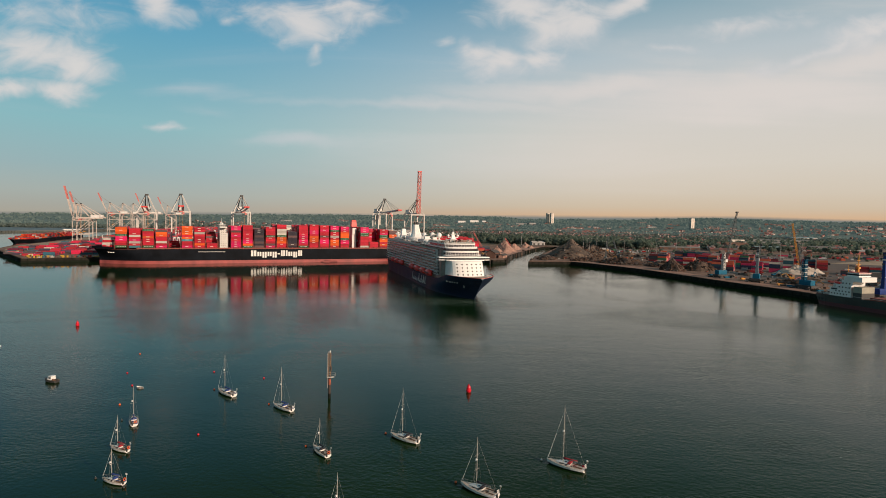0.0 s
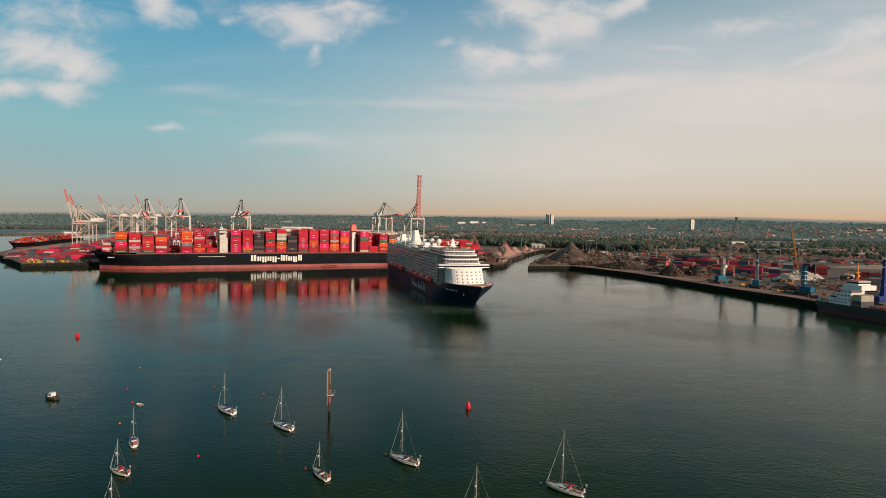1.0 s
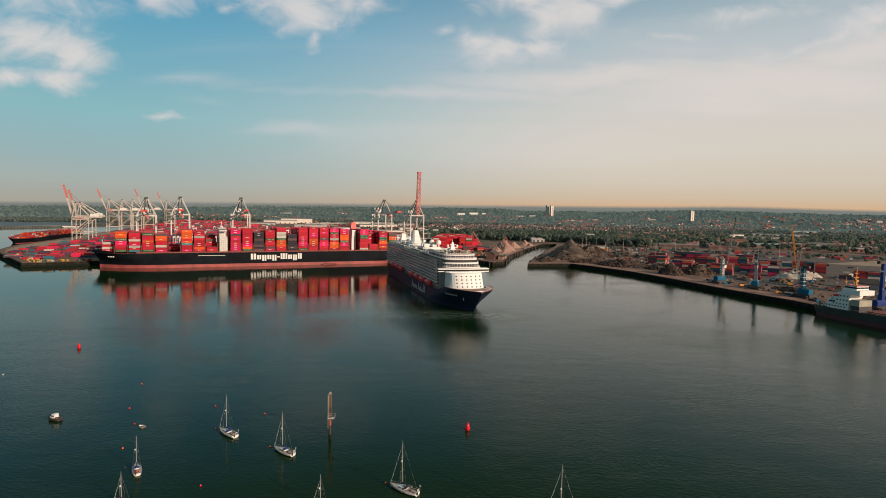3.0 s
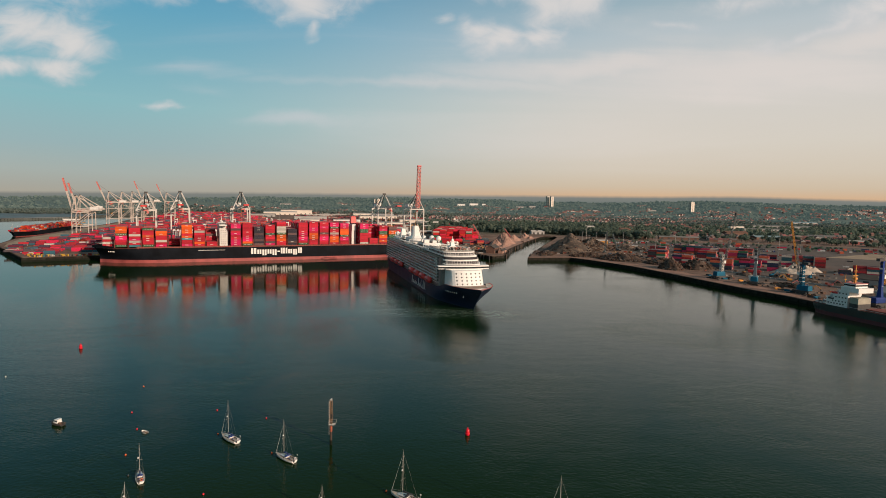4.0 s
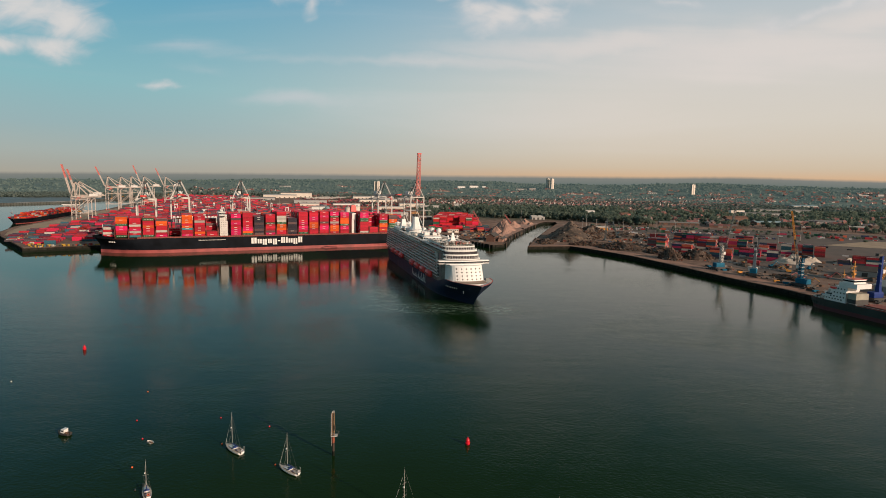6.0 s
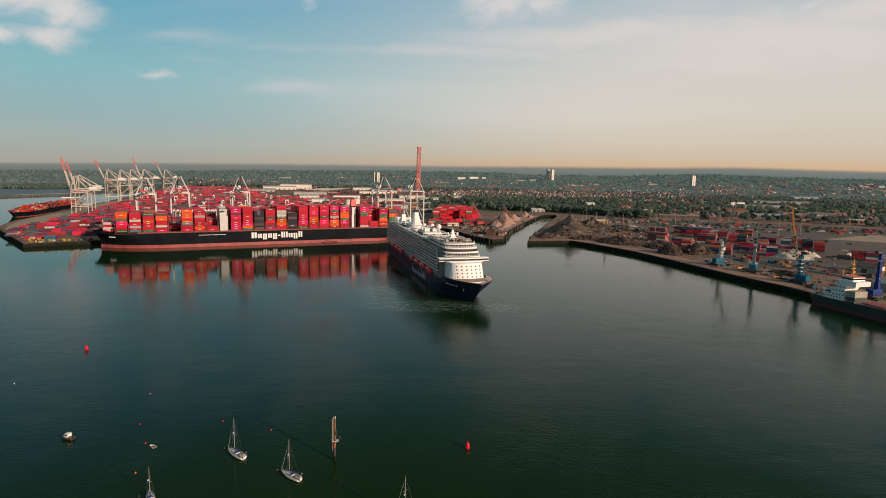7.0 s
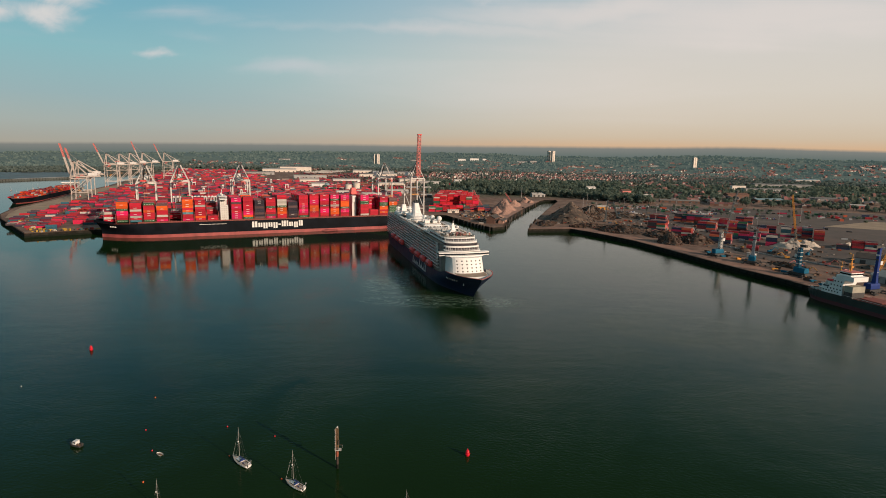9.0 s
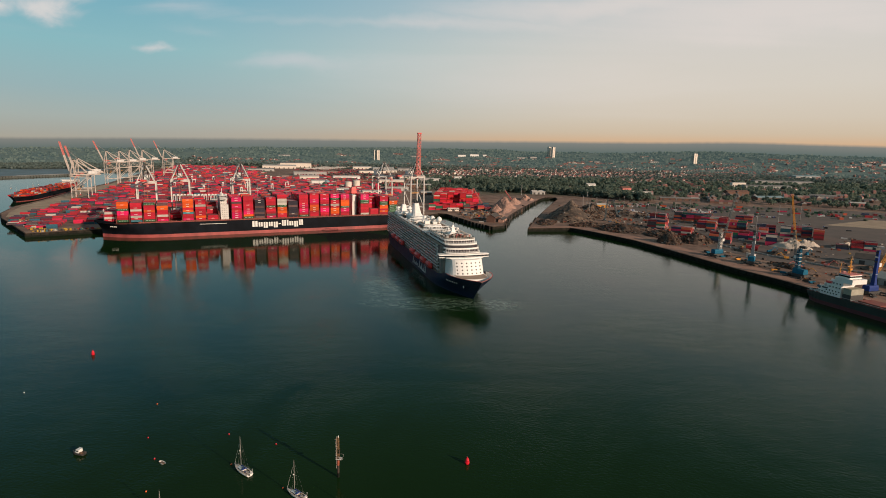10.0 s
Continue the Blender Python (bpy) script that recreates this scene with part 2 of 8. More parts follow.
def mat_water():
    m = bpy.data.materials.new("harbour_water")
    m.use_nodes = True
    n = Nodes(m.node_tree)
    co = n.add("ShaderNodeTexCoord").outputs["Object"]
    rot = n.add("ShaderNodeMapping", {0: co, 2: (0, 0, radians(24)), 3: (0.8, 1.0, 1.0)}).outputs[0]
    calm = n.add("ShaderNodeTexNoise", {"Vector": co, "Scale": 0.009, "Detail": 5.0, "Roughness": 0.6, "Distortion": 1.2}).outputs[0]
    big = n.add("ShaderNodeTexNoise", {"Vector": rot, "Scale": 0.16, "Detail": 4.0, "Roughness": 0.55}).outputs[0]
    small = n.add("ShaderNodeTexNoise", {"Vector": rot, "Scale": 0.85, "Detail": 4.0, "Roughness": 0.55}).outputs[0]
    long = n.add("ShaderNodeTexNoise", {"Vector": n.add("ShaderNodeMapping", {0: co, 2: (0, 0, radians(-12)), 3: (0.45, 1.0, 1.0)}).outputs[0], "Scale": 0.075, "Detail": 3.0, "Roughness": 0.5}).outputs[0]
    h = n.math("SUBTRACT", n.math("ADD", n.math("MULTIPLY", big, 0.5), n.math("MULTIPLY", small, 0.85)), 0.65)
    h = n.math("ADD", h, n.math("MULTIPLY", n.math("SUBTRACT", long, 0.5), 0.9))
    amp = n.add("ShaderNodeMapRange", {0: calm, 1: 0.36, 2: 0.70, 3: 0.35, 4: 1.5}).outputs[0]
    # the dock basin lies in the lee of quays and ships
    xyz = n.add("ShaderNodeSeparateXYZ", {0: co})
    lee = n.add("ShaderNodeMapRange", {0: xyz.outputs[1], 1: 330.0, 2: 520.0, 3: 0.0, 4: 1.0}, interpolation_type="SMOOTHSTEP").outputs[0]
    rest = n.add("ShaderNodeMapRange", {0: xyz.outputs[0], 1: 20.0, 2: 110.0, 3: 0.22, 4: 0.62}, interpolation_type="SMOOTHSTEP").outputs[0]
    amp = n.math("MULTIPLY", amp, n.math("ADD", 1.0, n.math("MULTIPLY", lee, n.math("SUBTRACT", rest, 1.0))))
    # slick of calmer water among the moorings
    q = n.add("ShaderNodeMapping", {0: co, 1: (-34.0, 175.0, 0.0), 2: (0, 0, radians(-12)), 3: (62.0, 125.0, 1.0)})
    q.vector_type = "TEXTURE"
    d = n.math("ADD", n.add("ShaderNodeVectorMath", {0: q.outputs[0]}, operation="LENGTH").outputs["Value"], n.math("MULTIPLY", n.math("SUBTRACT", calm, 0.5), 1.2))
    amp = n.math("MULTIPLY", amp, n.add("ShaderNodeMapRange", {0: d, 1: 0.35, 2: 1.1, 3: 0.42, 4: 1.0}, interpolation_type="SMOOTHSTEP").outputs[0])
    # churned water round the bow and along the wake of the turning ship
    for px, py, rad in ((14.0, 408.0, 75.0), (-40.0, 500.0, 60.0), (42.0, 415.0, 45.0)):
        d = n.add("ShaderNodeVectorMath", {0: co, 1: (px, py, 0.0)}, operation="DISTANCE").outputs["Value"]
        amp = n.math("ADD", amp, n.add("ShaderNodeMapRange", {0: d, 1: rad, 2: rad * 0.25, 3: 0.0, 4: 0.5}, interpolation_type="SMOOTHSTEP").outputs[0])
    bmp = n.add("ShaderNodeBump", {"Height": n.math("MULTIPLY", h, amp), "Distance": 0.15, "Strength": 1.0}).outputs[0]
    c = n.ramp(calm, [(0.3, (0.006, 0.021, 0.005)), (0.7, (0.009, 0.028, 0.007))])
    r = n.add("ShaderNodeMapRange", {0: calm, 1: 0.35, 2: 0.65, 3: 0.02, 4: 0.05}).outputs[0]
    # thin foam drawn out in curls where the thrusters stir the water
    curl = n.add("ShaderNodeTexNoise", {"Vector": n.add("ShaderNodeMapping", {0: co, 2: (0, 0, radians(-14)), 3: (0.35, 1.0, 1.0)}).outputs[0], "Scale": 0.11, "Detail": 7.0, "Roughness": 0.62, "Distortion": 2.6}).outputs[0]
    lace = n.math("MULTIPLY", n.add("ShaderNodeMapRange", {0: n.math("ABSOLUTE", n.math("SUBTRACT", curl, 0.5)), 1: 0.035, 2: 0.0, 3: 0.0, 4: 1.0}).outputs[0], 1.0)
    stir = 0.0
    for px, py, rx, ry in ((-12.0, 410.0, 70.0, 24.0), (38.0, 410.0, 30.0, 22.0), (-46.0, 470.0, 30.0, 70.0)):
        q = n.add("ShaderNodeMapping", {0: co, 1: (px, py, 0.0), 3: (rx, ry, 1.0)})
        q.vector_type = "TEXTURE"
        d = n.add("ShaderNodeVectorMath", {0: q.outputs[0]}, operation="LENGTH").outputs["Value"]
        stir = n.math("MAXIMUM", stir, n.add("ShaderNodeMapRange", {0: d, 1: 1.0, 2: 0.2, 3: 0.0, 4: 0.8}, interpolation_type="SMOOTHSTEP").outputs[0])
    c = n.mix(n.math("MULTIPLY", lace, stir), c, (0.34, 0.42, 0.36))
    c = n.mix(n.math("MULTIPLY", stir, 0.5), c, (0.030, 0.066, 0.042))
    b = n.add("ShaderNodeBsdfPrincipled", {"Base Color": c, "Roughness": r, "IOR": 1.33, "Specular IOR Level": 0.215, "Normal": bmp})
    n.add("ShaderNodeOutputMaterial", {0: b.outputs[0]})
    return m


def mat_ground():
    """Land: concrete and gravel by the quays, grass and scrub further inland."""
    m = bpy.data.materials.new("land")
    m.use_nodes = True
    n = Nodes(m.node_tree)
    co = n.add("ShaderNodeTexCoord").outputs["Object"]
    y = n.add("ShaderNodeSeparateXYZ", {0: co})
    a = n.add("ShaderNodeTexNoise", {"Vector": co, "Scale": 0.006, "Detail": 7.0, "Roughness": 0.6}).outputs[0]
    f = n.add("ShaderNodeTexNoise", {"Vector": co, "Scale": 0.09, "Detail": 6.0, "Roughness": 0.65}).outputs[0]
    wear = n.add("ShaderNodeTexNoise", {"Vector": co, "Scale": 0.022, "Detail": 8.0, "Roughness": 0.7, "Distortion": 1.0}).outputs[0]
    yard = n.mix(0.6, n.ramp(f, [(0.3, (0.085, 0.054, 0.043)), (0.5, (0.20, 0.128, 0.098)), (0.7, (0.32, 0.215, 0.16))]), n.ramp(wear, [(0.36, (0.085, 0.062, 0.055)), (0.5, (0.21, 0.135, 0.105)), (0.62, (0.34, 0.235, 0.18))]))
    green = n.ramp(f, [(0.32, (0.05, 0.072, 0.045)), (0.5, (0.075, 0.095, 0.06)), (0.62, (0.10, 0.11, 0.07)), (0.75, (0.17, 0.145, 0.11))])
    west = n.add("ShaderNodeMapRange", {0: y.outputs[0], 1: -160.0, 2: 40.0, 3: -1350.0, 4: 0.0}).outputs[0]
    far = n.add("ShaderNodeMapRange", {0: n.math("ADD", n.math("ADD", y.outputs[1], west), n.math("MULTIPLY", a, 300.0)), 1: 1500.0, 2: 1640.0, 3: 0.0, 4: 1.0}).outputs[0]
    bank = n.add("ShaderNodeMapRange", {0: y.outputs[0], 1: -1262.0, 2: -1300.0, 3: 0.0, 4: 1.0}).outputs[0]
    c = n.mix(n.math("MAXIMUM", far, bank), yard, green)
    bmp = n.add("ShaderNodeBump", {"Height": f, "Distance": 0.4, "Strength": 0.5}).outputs[0]
    b = n.add("ShaderNodeBsdfPrincipled", {"Base Color": c, "Roughness": 0.9, "Normal": bmp, "Specular IOR Level": 0.2})
    n.add("ShaderNodeOutputMaterial", {0: b.outputs[0]})
    return m


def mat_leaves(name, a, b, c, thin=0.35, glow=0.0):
    """Foliage that lets some light through; the farthest has emission standing in for haze."""
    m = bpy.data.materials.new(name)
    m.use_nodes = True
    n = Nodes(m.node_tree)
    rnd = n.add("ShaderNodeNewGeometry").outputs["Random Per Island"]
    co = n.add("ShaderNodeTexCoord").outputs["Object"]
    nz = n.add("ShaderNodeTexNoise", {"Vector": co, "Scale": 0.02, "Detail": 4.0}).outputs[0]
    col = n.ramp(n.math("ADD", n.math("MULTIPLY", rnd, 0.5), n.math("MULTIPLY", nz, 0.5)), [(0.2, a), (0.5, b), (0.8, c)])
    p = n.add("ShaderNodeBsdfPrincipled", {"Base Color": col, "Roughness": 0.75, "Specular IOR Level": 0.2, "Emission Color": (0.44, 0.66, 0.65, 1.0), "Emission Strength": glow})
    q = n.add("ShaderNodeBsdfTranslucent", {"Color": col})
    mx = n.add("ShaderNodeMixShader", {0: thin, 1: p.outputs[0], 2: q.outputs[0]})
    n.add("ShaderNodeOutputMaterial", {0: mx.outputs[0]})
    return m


M_WATER, M_LAND = mat_water(), mat_ground()
M_QUAY = mat("quay_concrete", (0.026, 0.024, 0.020), 0.9, spread=0.5, scale=0.15, grain=1.2, bump=0.1, spec=0.08)
M_COPING = mat("worn_coping_stone", (0.115, 0.075, 0.058), 0.9, spread=0.5, scale=0.12, grain=1.0, bump=0.05, spec=0.1)
M_TIDE = mat("tidal_weed", (0.012, 0.015, 0.011), 0.8, spread=0.4, scale=0.4, grain=2, spec=0.08)
M_MUD = mat("tidal_mud", (0.09, 0.098, 0.09), 0.45, spread=0.35, scale=0.02, grain=0.3)
M_APRON = mat("quay_apron", (0.30, 0.165, 0.12), 0.85, spread=0.45, scale=0.05, grain=0.8, bump=0.05)
M_ASPHALT = mat("asphalt", (0.11, 0.085, 0.074), 0.9, spread=0.3, scale=0.03, grain=0.5)
M_SAND = mat("sand_track", (0.36, 0.27, 0.19), 0.95, spread=0.25, scale=0.05, grain=0.6)
M_HULL = mat("black_hull_paint", (0.008, 0.010, 0.014), 0.6, spread=0.5, scale=0.06, grain=0.9, spec=0.06)
M_BOOT = mat("red_boottop_paint", (0.34, 0.075, 0.07), 0.6, spread=0.35, scale=0.08, grain=0.8)
M_NAVY = mat("navy_hull_paint", (0.014, 0.025, 0.053), 0.55, spread=0.3, scale=0.06, grain=1.0, spec=0.2)
M_WHITE = mat("white_ship_paint", (0.74, 0.72, 0.69), 0.45, spread=0.10, scale=0.2, grain=2.5)
M_LWHITE = mat("fresh_white_ship_paint", (0.86, 0.84, 0.81), 0.4, spread=0.06, scale=0.2, grain=2.5)
M_GREYW = mat("weathered_white_steel", (0.60, 0.575, 0.54), 0.55, spread=0.18, scale=0.25, grain=2.0)
M_DECK = mat("ship_deck_paint", (0.24, 0.06, 0.045), 0.7, spread=0.3, scale=0.2, grain=2)
M_TEAK = mat("teak_deck", (0.34, 0.25, 0.185), 0.7, spread=0.25, scale=0.4, grain=3)
M_GLASS = mat("dark_window_glass", (0.015, 0.02, 0.026), 0.08, spread=0.3, scale=0.5, grain=3)
M_BAND = mat("smoked_window_glass", (0.06, 0.055, 0.062), 0.15, spread=0.3, scale=0.5, grain=2)
M_RED = mat("signal_red_paint", (0.62, 0.035, 0.03), 0.5, spread=0.2, scale=0.4, grain=3)
M_BUOY = mat("red_buoy_paint", (0.68, 0.012, 0.03), 0.4, spread=0.2, scale=1.0, grain=6)
M_CRED = mat("faded_red_crane_paint", (0.58, 0.17, 0.15), 0.55, spread=0.2, scale=0.4, grain=3)
M_ORANGE = mat("orange_buoy_plastic", (0.80, 0.13, 0.03), 0.45, spread=0.2, scale=2, grain=8)
M_LIFE = mat("lifeboat_orange", (0.80, 0.055, 0.045), 0.4, spread=0.2, scale=1, grain=5)
M_STEEL = mat("galvanised_steel", (0.35, 0.34, 0.33), 0.45, metal=0.6, spread=0.25, scale=0.8, grain=5)
M_DARK = mat("dark_machinery", (0.045, 0.043, 0.042), 0.6, spread=0.4, scale=0.6, grain=4)
M_BLUE = mat("blue_crane_paint", (0.006, 0.12, 0.21), 0.65, spec=0.2, spread=0.25, scale=0.4, grain=3)
M_DBLUE = mat("deep_blue_crane_paint", (0.014, 0.04, 0.19), 0.65, spec=0.2, spread=0.25, scale=0.4, grain=3)
M_CYAN = mat("pale_blue_grey_paint", (0.20, 0.29, 0.32), 0.5, spread=0.25, scale=0.4, grain=3)
M_YEL = mat("yellow_crane_paint", (0.62, 0.27, 0.04), 0.5, spread=0.25, scale=0.4, grain=3)
M_RUST = mat("rusty_scrap", (0.075, 0.048, 0.036), 0.85, spread=0.55, scale=0.25, grain=1.5, bump=0.4, tint=(0.12, 0.085, 0.062))
M_SCRAPG = mat("grey_shredded_scrap", (0.095, 0.070, 0.055), 0.9, spread=0.6, scale=0.12, grain=1.2, bump=0.5, tint=(0.17, 0.115, 0.08))
M_BEIGE = mat("weathered_beige_steel", (0.54, 0.47, 0.42), 0.6, spread=0.2, scale=0.25, grain=2.0)
M_RUBBLE = mat("crushed_stone", (0.38, 0.225, 0.175), 0.95, spread=0.25, scale=0.1, grain=1.0, bump=0.3)
M_PALE = mat("pale_aggregate", (0.52, 0.44, 0.37), 0.9, spread=0.15, scale=0.15, grain=1.0, bump=0.2)
M_BRICK = mat("brown_brick", (0.14, 0.072, 0.052), 0.85, spread=0.3, scale=0.4, grain=2.5)
M_ROOFD = mat("dark_roof_sheet", (0.07, 0.06, 0.055), 0.75, spread=0.35, scale=0.2, grain=2)
M_SHED = mat("grey_shed_cladding", (0.34, 0.33, 0.32), 0.6, spread=0.2, scale=0.05, grain=0.7)
M_SHEDR = mat("light_shed_roof", (0.50, 0.47, 0.44), 0.6, spread=0.15, scale=0.04, grain=0.5)
M_GREYR = mat("grey_felt_roof", (0.20, 0.195, 0.19), 0.8, spread=0.3, scale=0.03, grain=0.4)
M_TOWER = mat("rendered_tower_wall", (0.70, 0.62, 0.54), 0.8, spread=0.12, scale=0.05, grain=0.5)
M_WOOD = mat("weathered_timber", (0.15, 0.085, 0.055), 0.85, spread=0.4, scale=1.0, grain=8, bump=0.02)
M_GEL = mat("white_gelcoat", (0.80, 0.78, 0.75), 0.25, spread=0.08, scale=1.0, grain=5, coat=0.3)
M_ALU = mat("mast_aluminium", (0.40, 0.38, 0.35), 0.5, metal=0.35, spread=0.15, scale=1, grain=6)
M_CBLUE = mat("blue_canvas", (0.02, 0.05, 0.20), 0.85, spread=0.25, scale=1.5, grain=10)
M_CRIM = mat("maroon_canvas", (0.30, 0.02, 0.03), 0.85, spread=0.25, scale=1.5, grain=10)
M_CDARK = mat("charcoal_canvas", (0.03, 0.03, 0.04), 0.85, spread=0.25, scale=1.5, grain=10)
M_ANTI = mat("antifouling", (0.10, 0.02, 0.025), 0.6, spread=0.3, scale=1, grain=6)
M_ANTIB = mat("blue_antifouling", (0.02, 0.03, 0.07), 0.6, spread=0.3, scale=1, grain=6)
M_BOXI = mat_random("container_paint_stacked", BOX_COLOURS, 0.5, island=True, roof=0.35)
M_YARD = mat_random("yard_container_paint", EAST_COLOURS, 0.55, ribs=2.2, roof=0.3)
M_EASTI = mat_random("east_container_paint", EAST_COLOURS, 0.55, island=True, roof=0.3)
M_YARDI = mat_random("yard_container_paint_stacked", YARD_COLOURS, 0.55, island=True, shift=0.37, roof=0.32)
M_ORNG = mat_random("orange_container_paint", [(0.0, (0.62, 0.06, 0.02)), (0.3, (0.46, 0.02, 0.03)), (0.6, (0.30, 0.02, 0.03)), (0.72, (0.7, 0.12, 0.03)), (0.86, (0.10, 0.09, 0.10)), (0.93, (0.45, 0.4, 0.37))], 0.55, island=True, roof=0.3)
M_ROOFI = mat_random("clay_roof_tiles", [(0.0, (0.26, 0.11, 0.105)), (0.3, (0.19, 0.11, 0.105)), (0.55, (0.31, 0.155, 0.145)), (0.78, (0.18, 0.155, 0.15))], 0.85, island=True)
M_HOUSEI = mat_random("house_walls", [(0.0, (0.36, 0.27, 0.23)), (0.25, (0.24, 0.13, 0.10)), (0.60, (0.72, 0.66, 0.60)), (0.82, (0.20, 0.12, 0.10))], 0.85, island=True)
M_CARS = mat_random("car_paint", [(0.0, (0.5, 0.5, 0.5)), (0.3, (0.03, 0.03, 0.035)), (0.55, (0.16, 0.17, 0.18)), (0.7, (0.4, 0.03, 0.03)), (0.8, (0.03, 0.06, 0.2)), (0.9, (0.62, 0.6, 0.57))], 0.3, island=True)
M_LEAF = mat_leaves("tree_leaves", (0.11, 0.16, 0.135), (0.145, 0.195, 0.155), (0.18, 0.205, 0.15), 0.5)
# pale bluish leaf colours below stand in for haze; the hill trees also glow
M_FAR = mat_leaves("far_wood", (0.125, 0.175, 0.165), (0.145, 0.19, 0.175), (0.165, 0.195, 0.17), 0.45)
M_HILLT = mat_leaves("hill_trees_haze_glow", (0.09, 0.12, 0.10), (0.10, 0.13, 0.11), (0.115, 0.135, 0.11), 0.25, glow=0.11)
M_OLDRUST = mat("rusty_steelwork", (0.27, 0.15, 0.075), 0.8, spread=0.4, scale=1.0, grain=6)
M_GBOOM = mat("dull_grey_lattice", (0.085, 0.105, 0.11), 0.6, spread=0.3, scale=0.5, grain=3)
M_PALEH = mat_random("pale_house_walls", [(0.0, (0.55, 0.50, 0.45)), (0.4, (0.38, 0.30, 0.26)), (0.7, (0.64, 0.60, 0.56))], 0.85, island=True)
M_BARK = mat("bark", (0.06, 0.045, 0.035), 0.9, spread=0.3, scale=1.0, grain=6)

# ---- mesh helpers ----


def finish(name, bm, material, parent=None, label="", smooth=False):
    me = bpy.data.meshes.new(name)
    bm.normal_update()
    bm.to_mesh(me)
    bm.free()
    for m in material if isinstance(material, (list, tuple)) else [material]:
        me.materials.append(m)
    if smooth:
        for p in me.polygons:
            p.use_smooth = True
    ob = new(name, me)
    if parent is not None:
        ob.parent = parent
    if label:
        ob["label"] = label
    return ob


def part(name, bm, material, parent, label="", smooth=False):
    return finish(name, bm, material, parent, label, smooth)


def thing(name, m, label, category, group="", kind=""):
    ob = new(name)
    ob.matrix_world = m
    return tagged(ob, label, category, group, kind)


def box(bm, x, y, z, sx, sy, sz, rz=0.0, mi=0):
    """A box centred at x, y with its foot at z."""
    r = bmesh.ops.create_cube(bm, size=1.0, matrix=Matrix.Translation((x, y, z + sz / 2)) @ Matrix.Rotation(rz, 4, "Z") @ Matrix.Diagonal((sx, sy, sz, 1)))
    if mi:
        for f in {f for v in r["verts"] for f in v.link_faces}:
            f.material_index = mi
    return r["verts"]


def beam(bm, p, q, w, h=None, mi=0):
    """A square bar from p to q."""
    p, q = Vector(p), Vector(q)
    d = q - p
    rot = d.to_track_quat("Z", "X").to_matrix().to_4x4() if abs(d.x) + abs(d.y) > 1e-4 else Matrix()
    r = bmesh.ops.create_cube(bm, size=1.0, matrix=Matrix.Translation((p + q) / 2) @ rot @ Matrix.Diagonal((h or w, w, d.length, 1)))
    if mi:
        for f in {f for v in r["verts"] for f in v.link_faces}:
            f.material_index = mi


def rod(bm, p, q, r1, r2=None, seg=8):
    p, q = Vector(p), Vector(q)
    d = q - p
    rot = d.to_track_quat("Z", "X").to_matrix().to_4x4()
    bmesh.ops.create_cone(bm, cap_ends=True, segments=seg, radius1=r1, radius2=r1 if r2 is None else r2, depth=d.length, matrix=Matrix.Translation((p + q) / 2) @ rot)


def ball(bm, x, y, z, r, sz=1.0, u=12, v=8):
    bmesh.ops.create_uvsphere(bm, u_segments=u, v_segments=v, radius=r, matrix=Matrix.Translation((x, y, z)) @ Matrix.Diagonal((1, 1, sz, 1)))


def loft(bm, rings, cap=True, closed=True, mi=0):
    """Skin over rings of points (all of one length)."""
    vs = [[bm.verts.new(p) for p in r] for r in rings]
    n = len(vs[0])
    for a, b in zip(vs, vs[1:]):
        for i in range(n if closed else n - 1):
            j = (i + 1) % n
            try:
                f = bm.faces.new((a[i], a[j], b[j], b[i]))
                f.material_index = mi
            except ValueError:
                pass
    if cap:
        for r in (vs[0][::-1], vs[-1]):
            try:
                bm.faces.new(r).material_index = mi
            except ValueError:
                pass
    return vs


def prism(bm, pts, z0, z1, mi=0):
    return loft(bm, [[(x, y, z0) for x, y in pts], [(x, y, z1) for x, y in pts]], mi=mi)


def truss(bm, p, q, w, n, t=0.25, taper=1.0):
    """A square lattice girder from p to q, n bays long."""
    p, q = Vector(p), Vector(q)
    d = (q - p).normalized()
    a = d.cross(Vector((0, 0, 1)))
    a = a.normalized() if a.length > 0.01 else Vector((1, 0, 0))
    b = d.cross(a)
    corner = [(-1, -1), (1, -1), (1, 1), (-1, 1)]

    def at(i, c):
        k = i / n
        s = w / 2 * (1 + (taper - 1) * k)
        return p.lerp(q, k) + a * corner[c][0] * s + b * corner[c][1] * s

    for c in range(4):
        beam(bm, at(0, c), at(n, c), t * 1.3)
    for i in range(n):
        for c in range(4):
            e = (c + 1) % 4
            beam(bm, at(i, c), at(i + 1, e) if i % 2 else at(i + 1, e), t)
            beam(bm, at(i, c), at(i, e), t * 0.8)


def pile_of_boxes(name, items, material, label, category, kind="stuff", parent=None):
    """Many boxes (x, y, z, sx, sy, sz, turn) as one mesh."""
    it = np.array(items, float)
    n = len(it)
    cs = np.array([(-1, -1, 0), (1, -1, 0), (1, 1, 0), (-1, 1, 0), (-1, -1, 2), (1, -1, 2), (1, 1, 2), (-1, 1, 2)], float) / 2
    v = cs[None] * it[:, None, 3:6]
    c, s = np.cos(it[:, 6])[:, None], np.sin(it[:, 6])[:, None]
    v = np.stack([v[..., 0] * c - v[..., 1] * s, v[..., 0] * s + v[..., 1] * c, v[..., 2]], -1) + it[:, None, 0:3]
    f = np.array([(0, 3, 2, 1), (4, 5, 6, 7), (0, 1, 5, 4), (1, 2, 6, 5), (2, 3, 7, 6), (3, 0, 4, 7)])
    f = (f[None] + np.arange(n)[:, None, None] * 8).reshape(-1, 4)
    return raw(name, v.reshape(-1, 3), f, material, label, category, kind, parent)


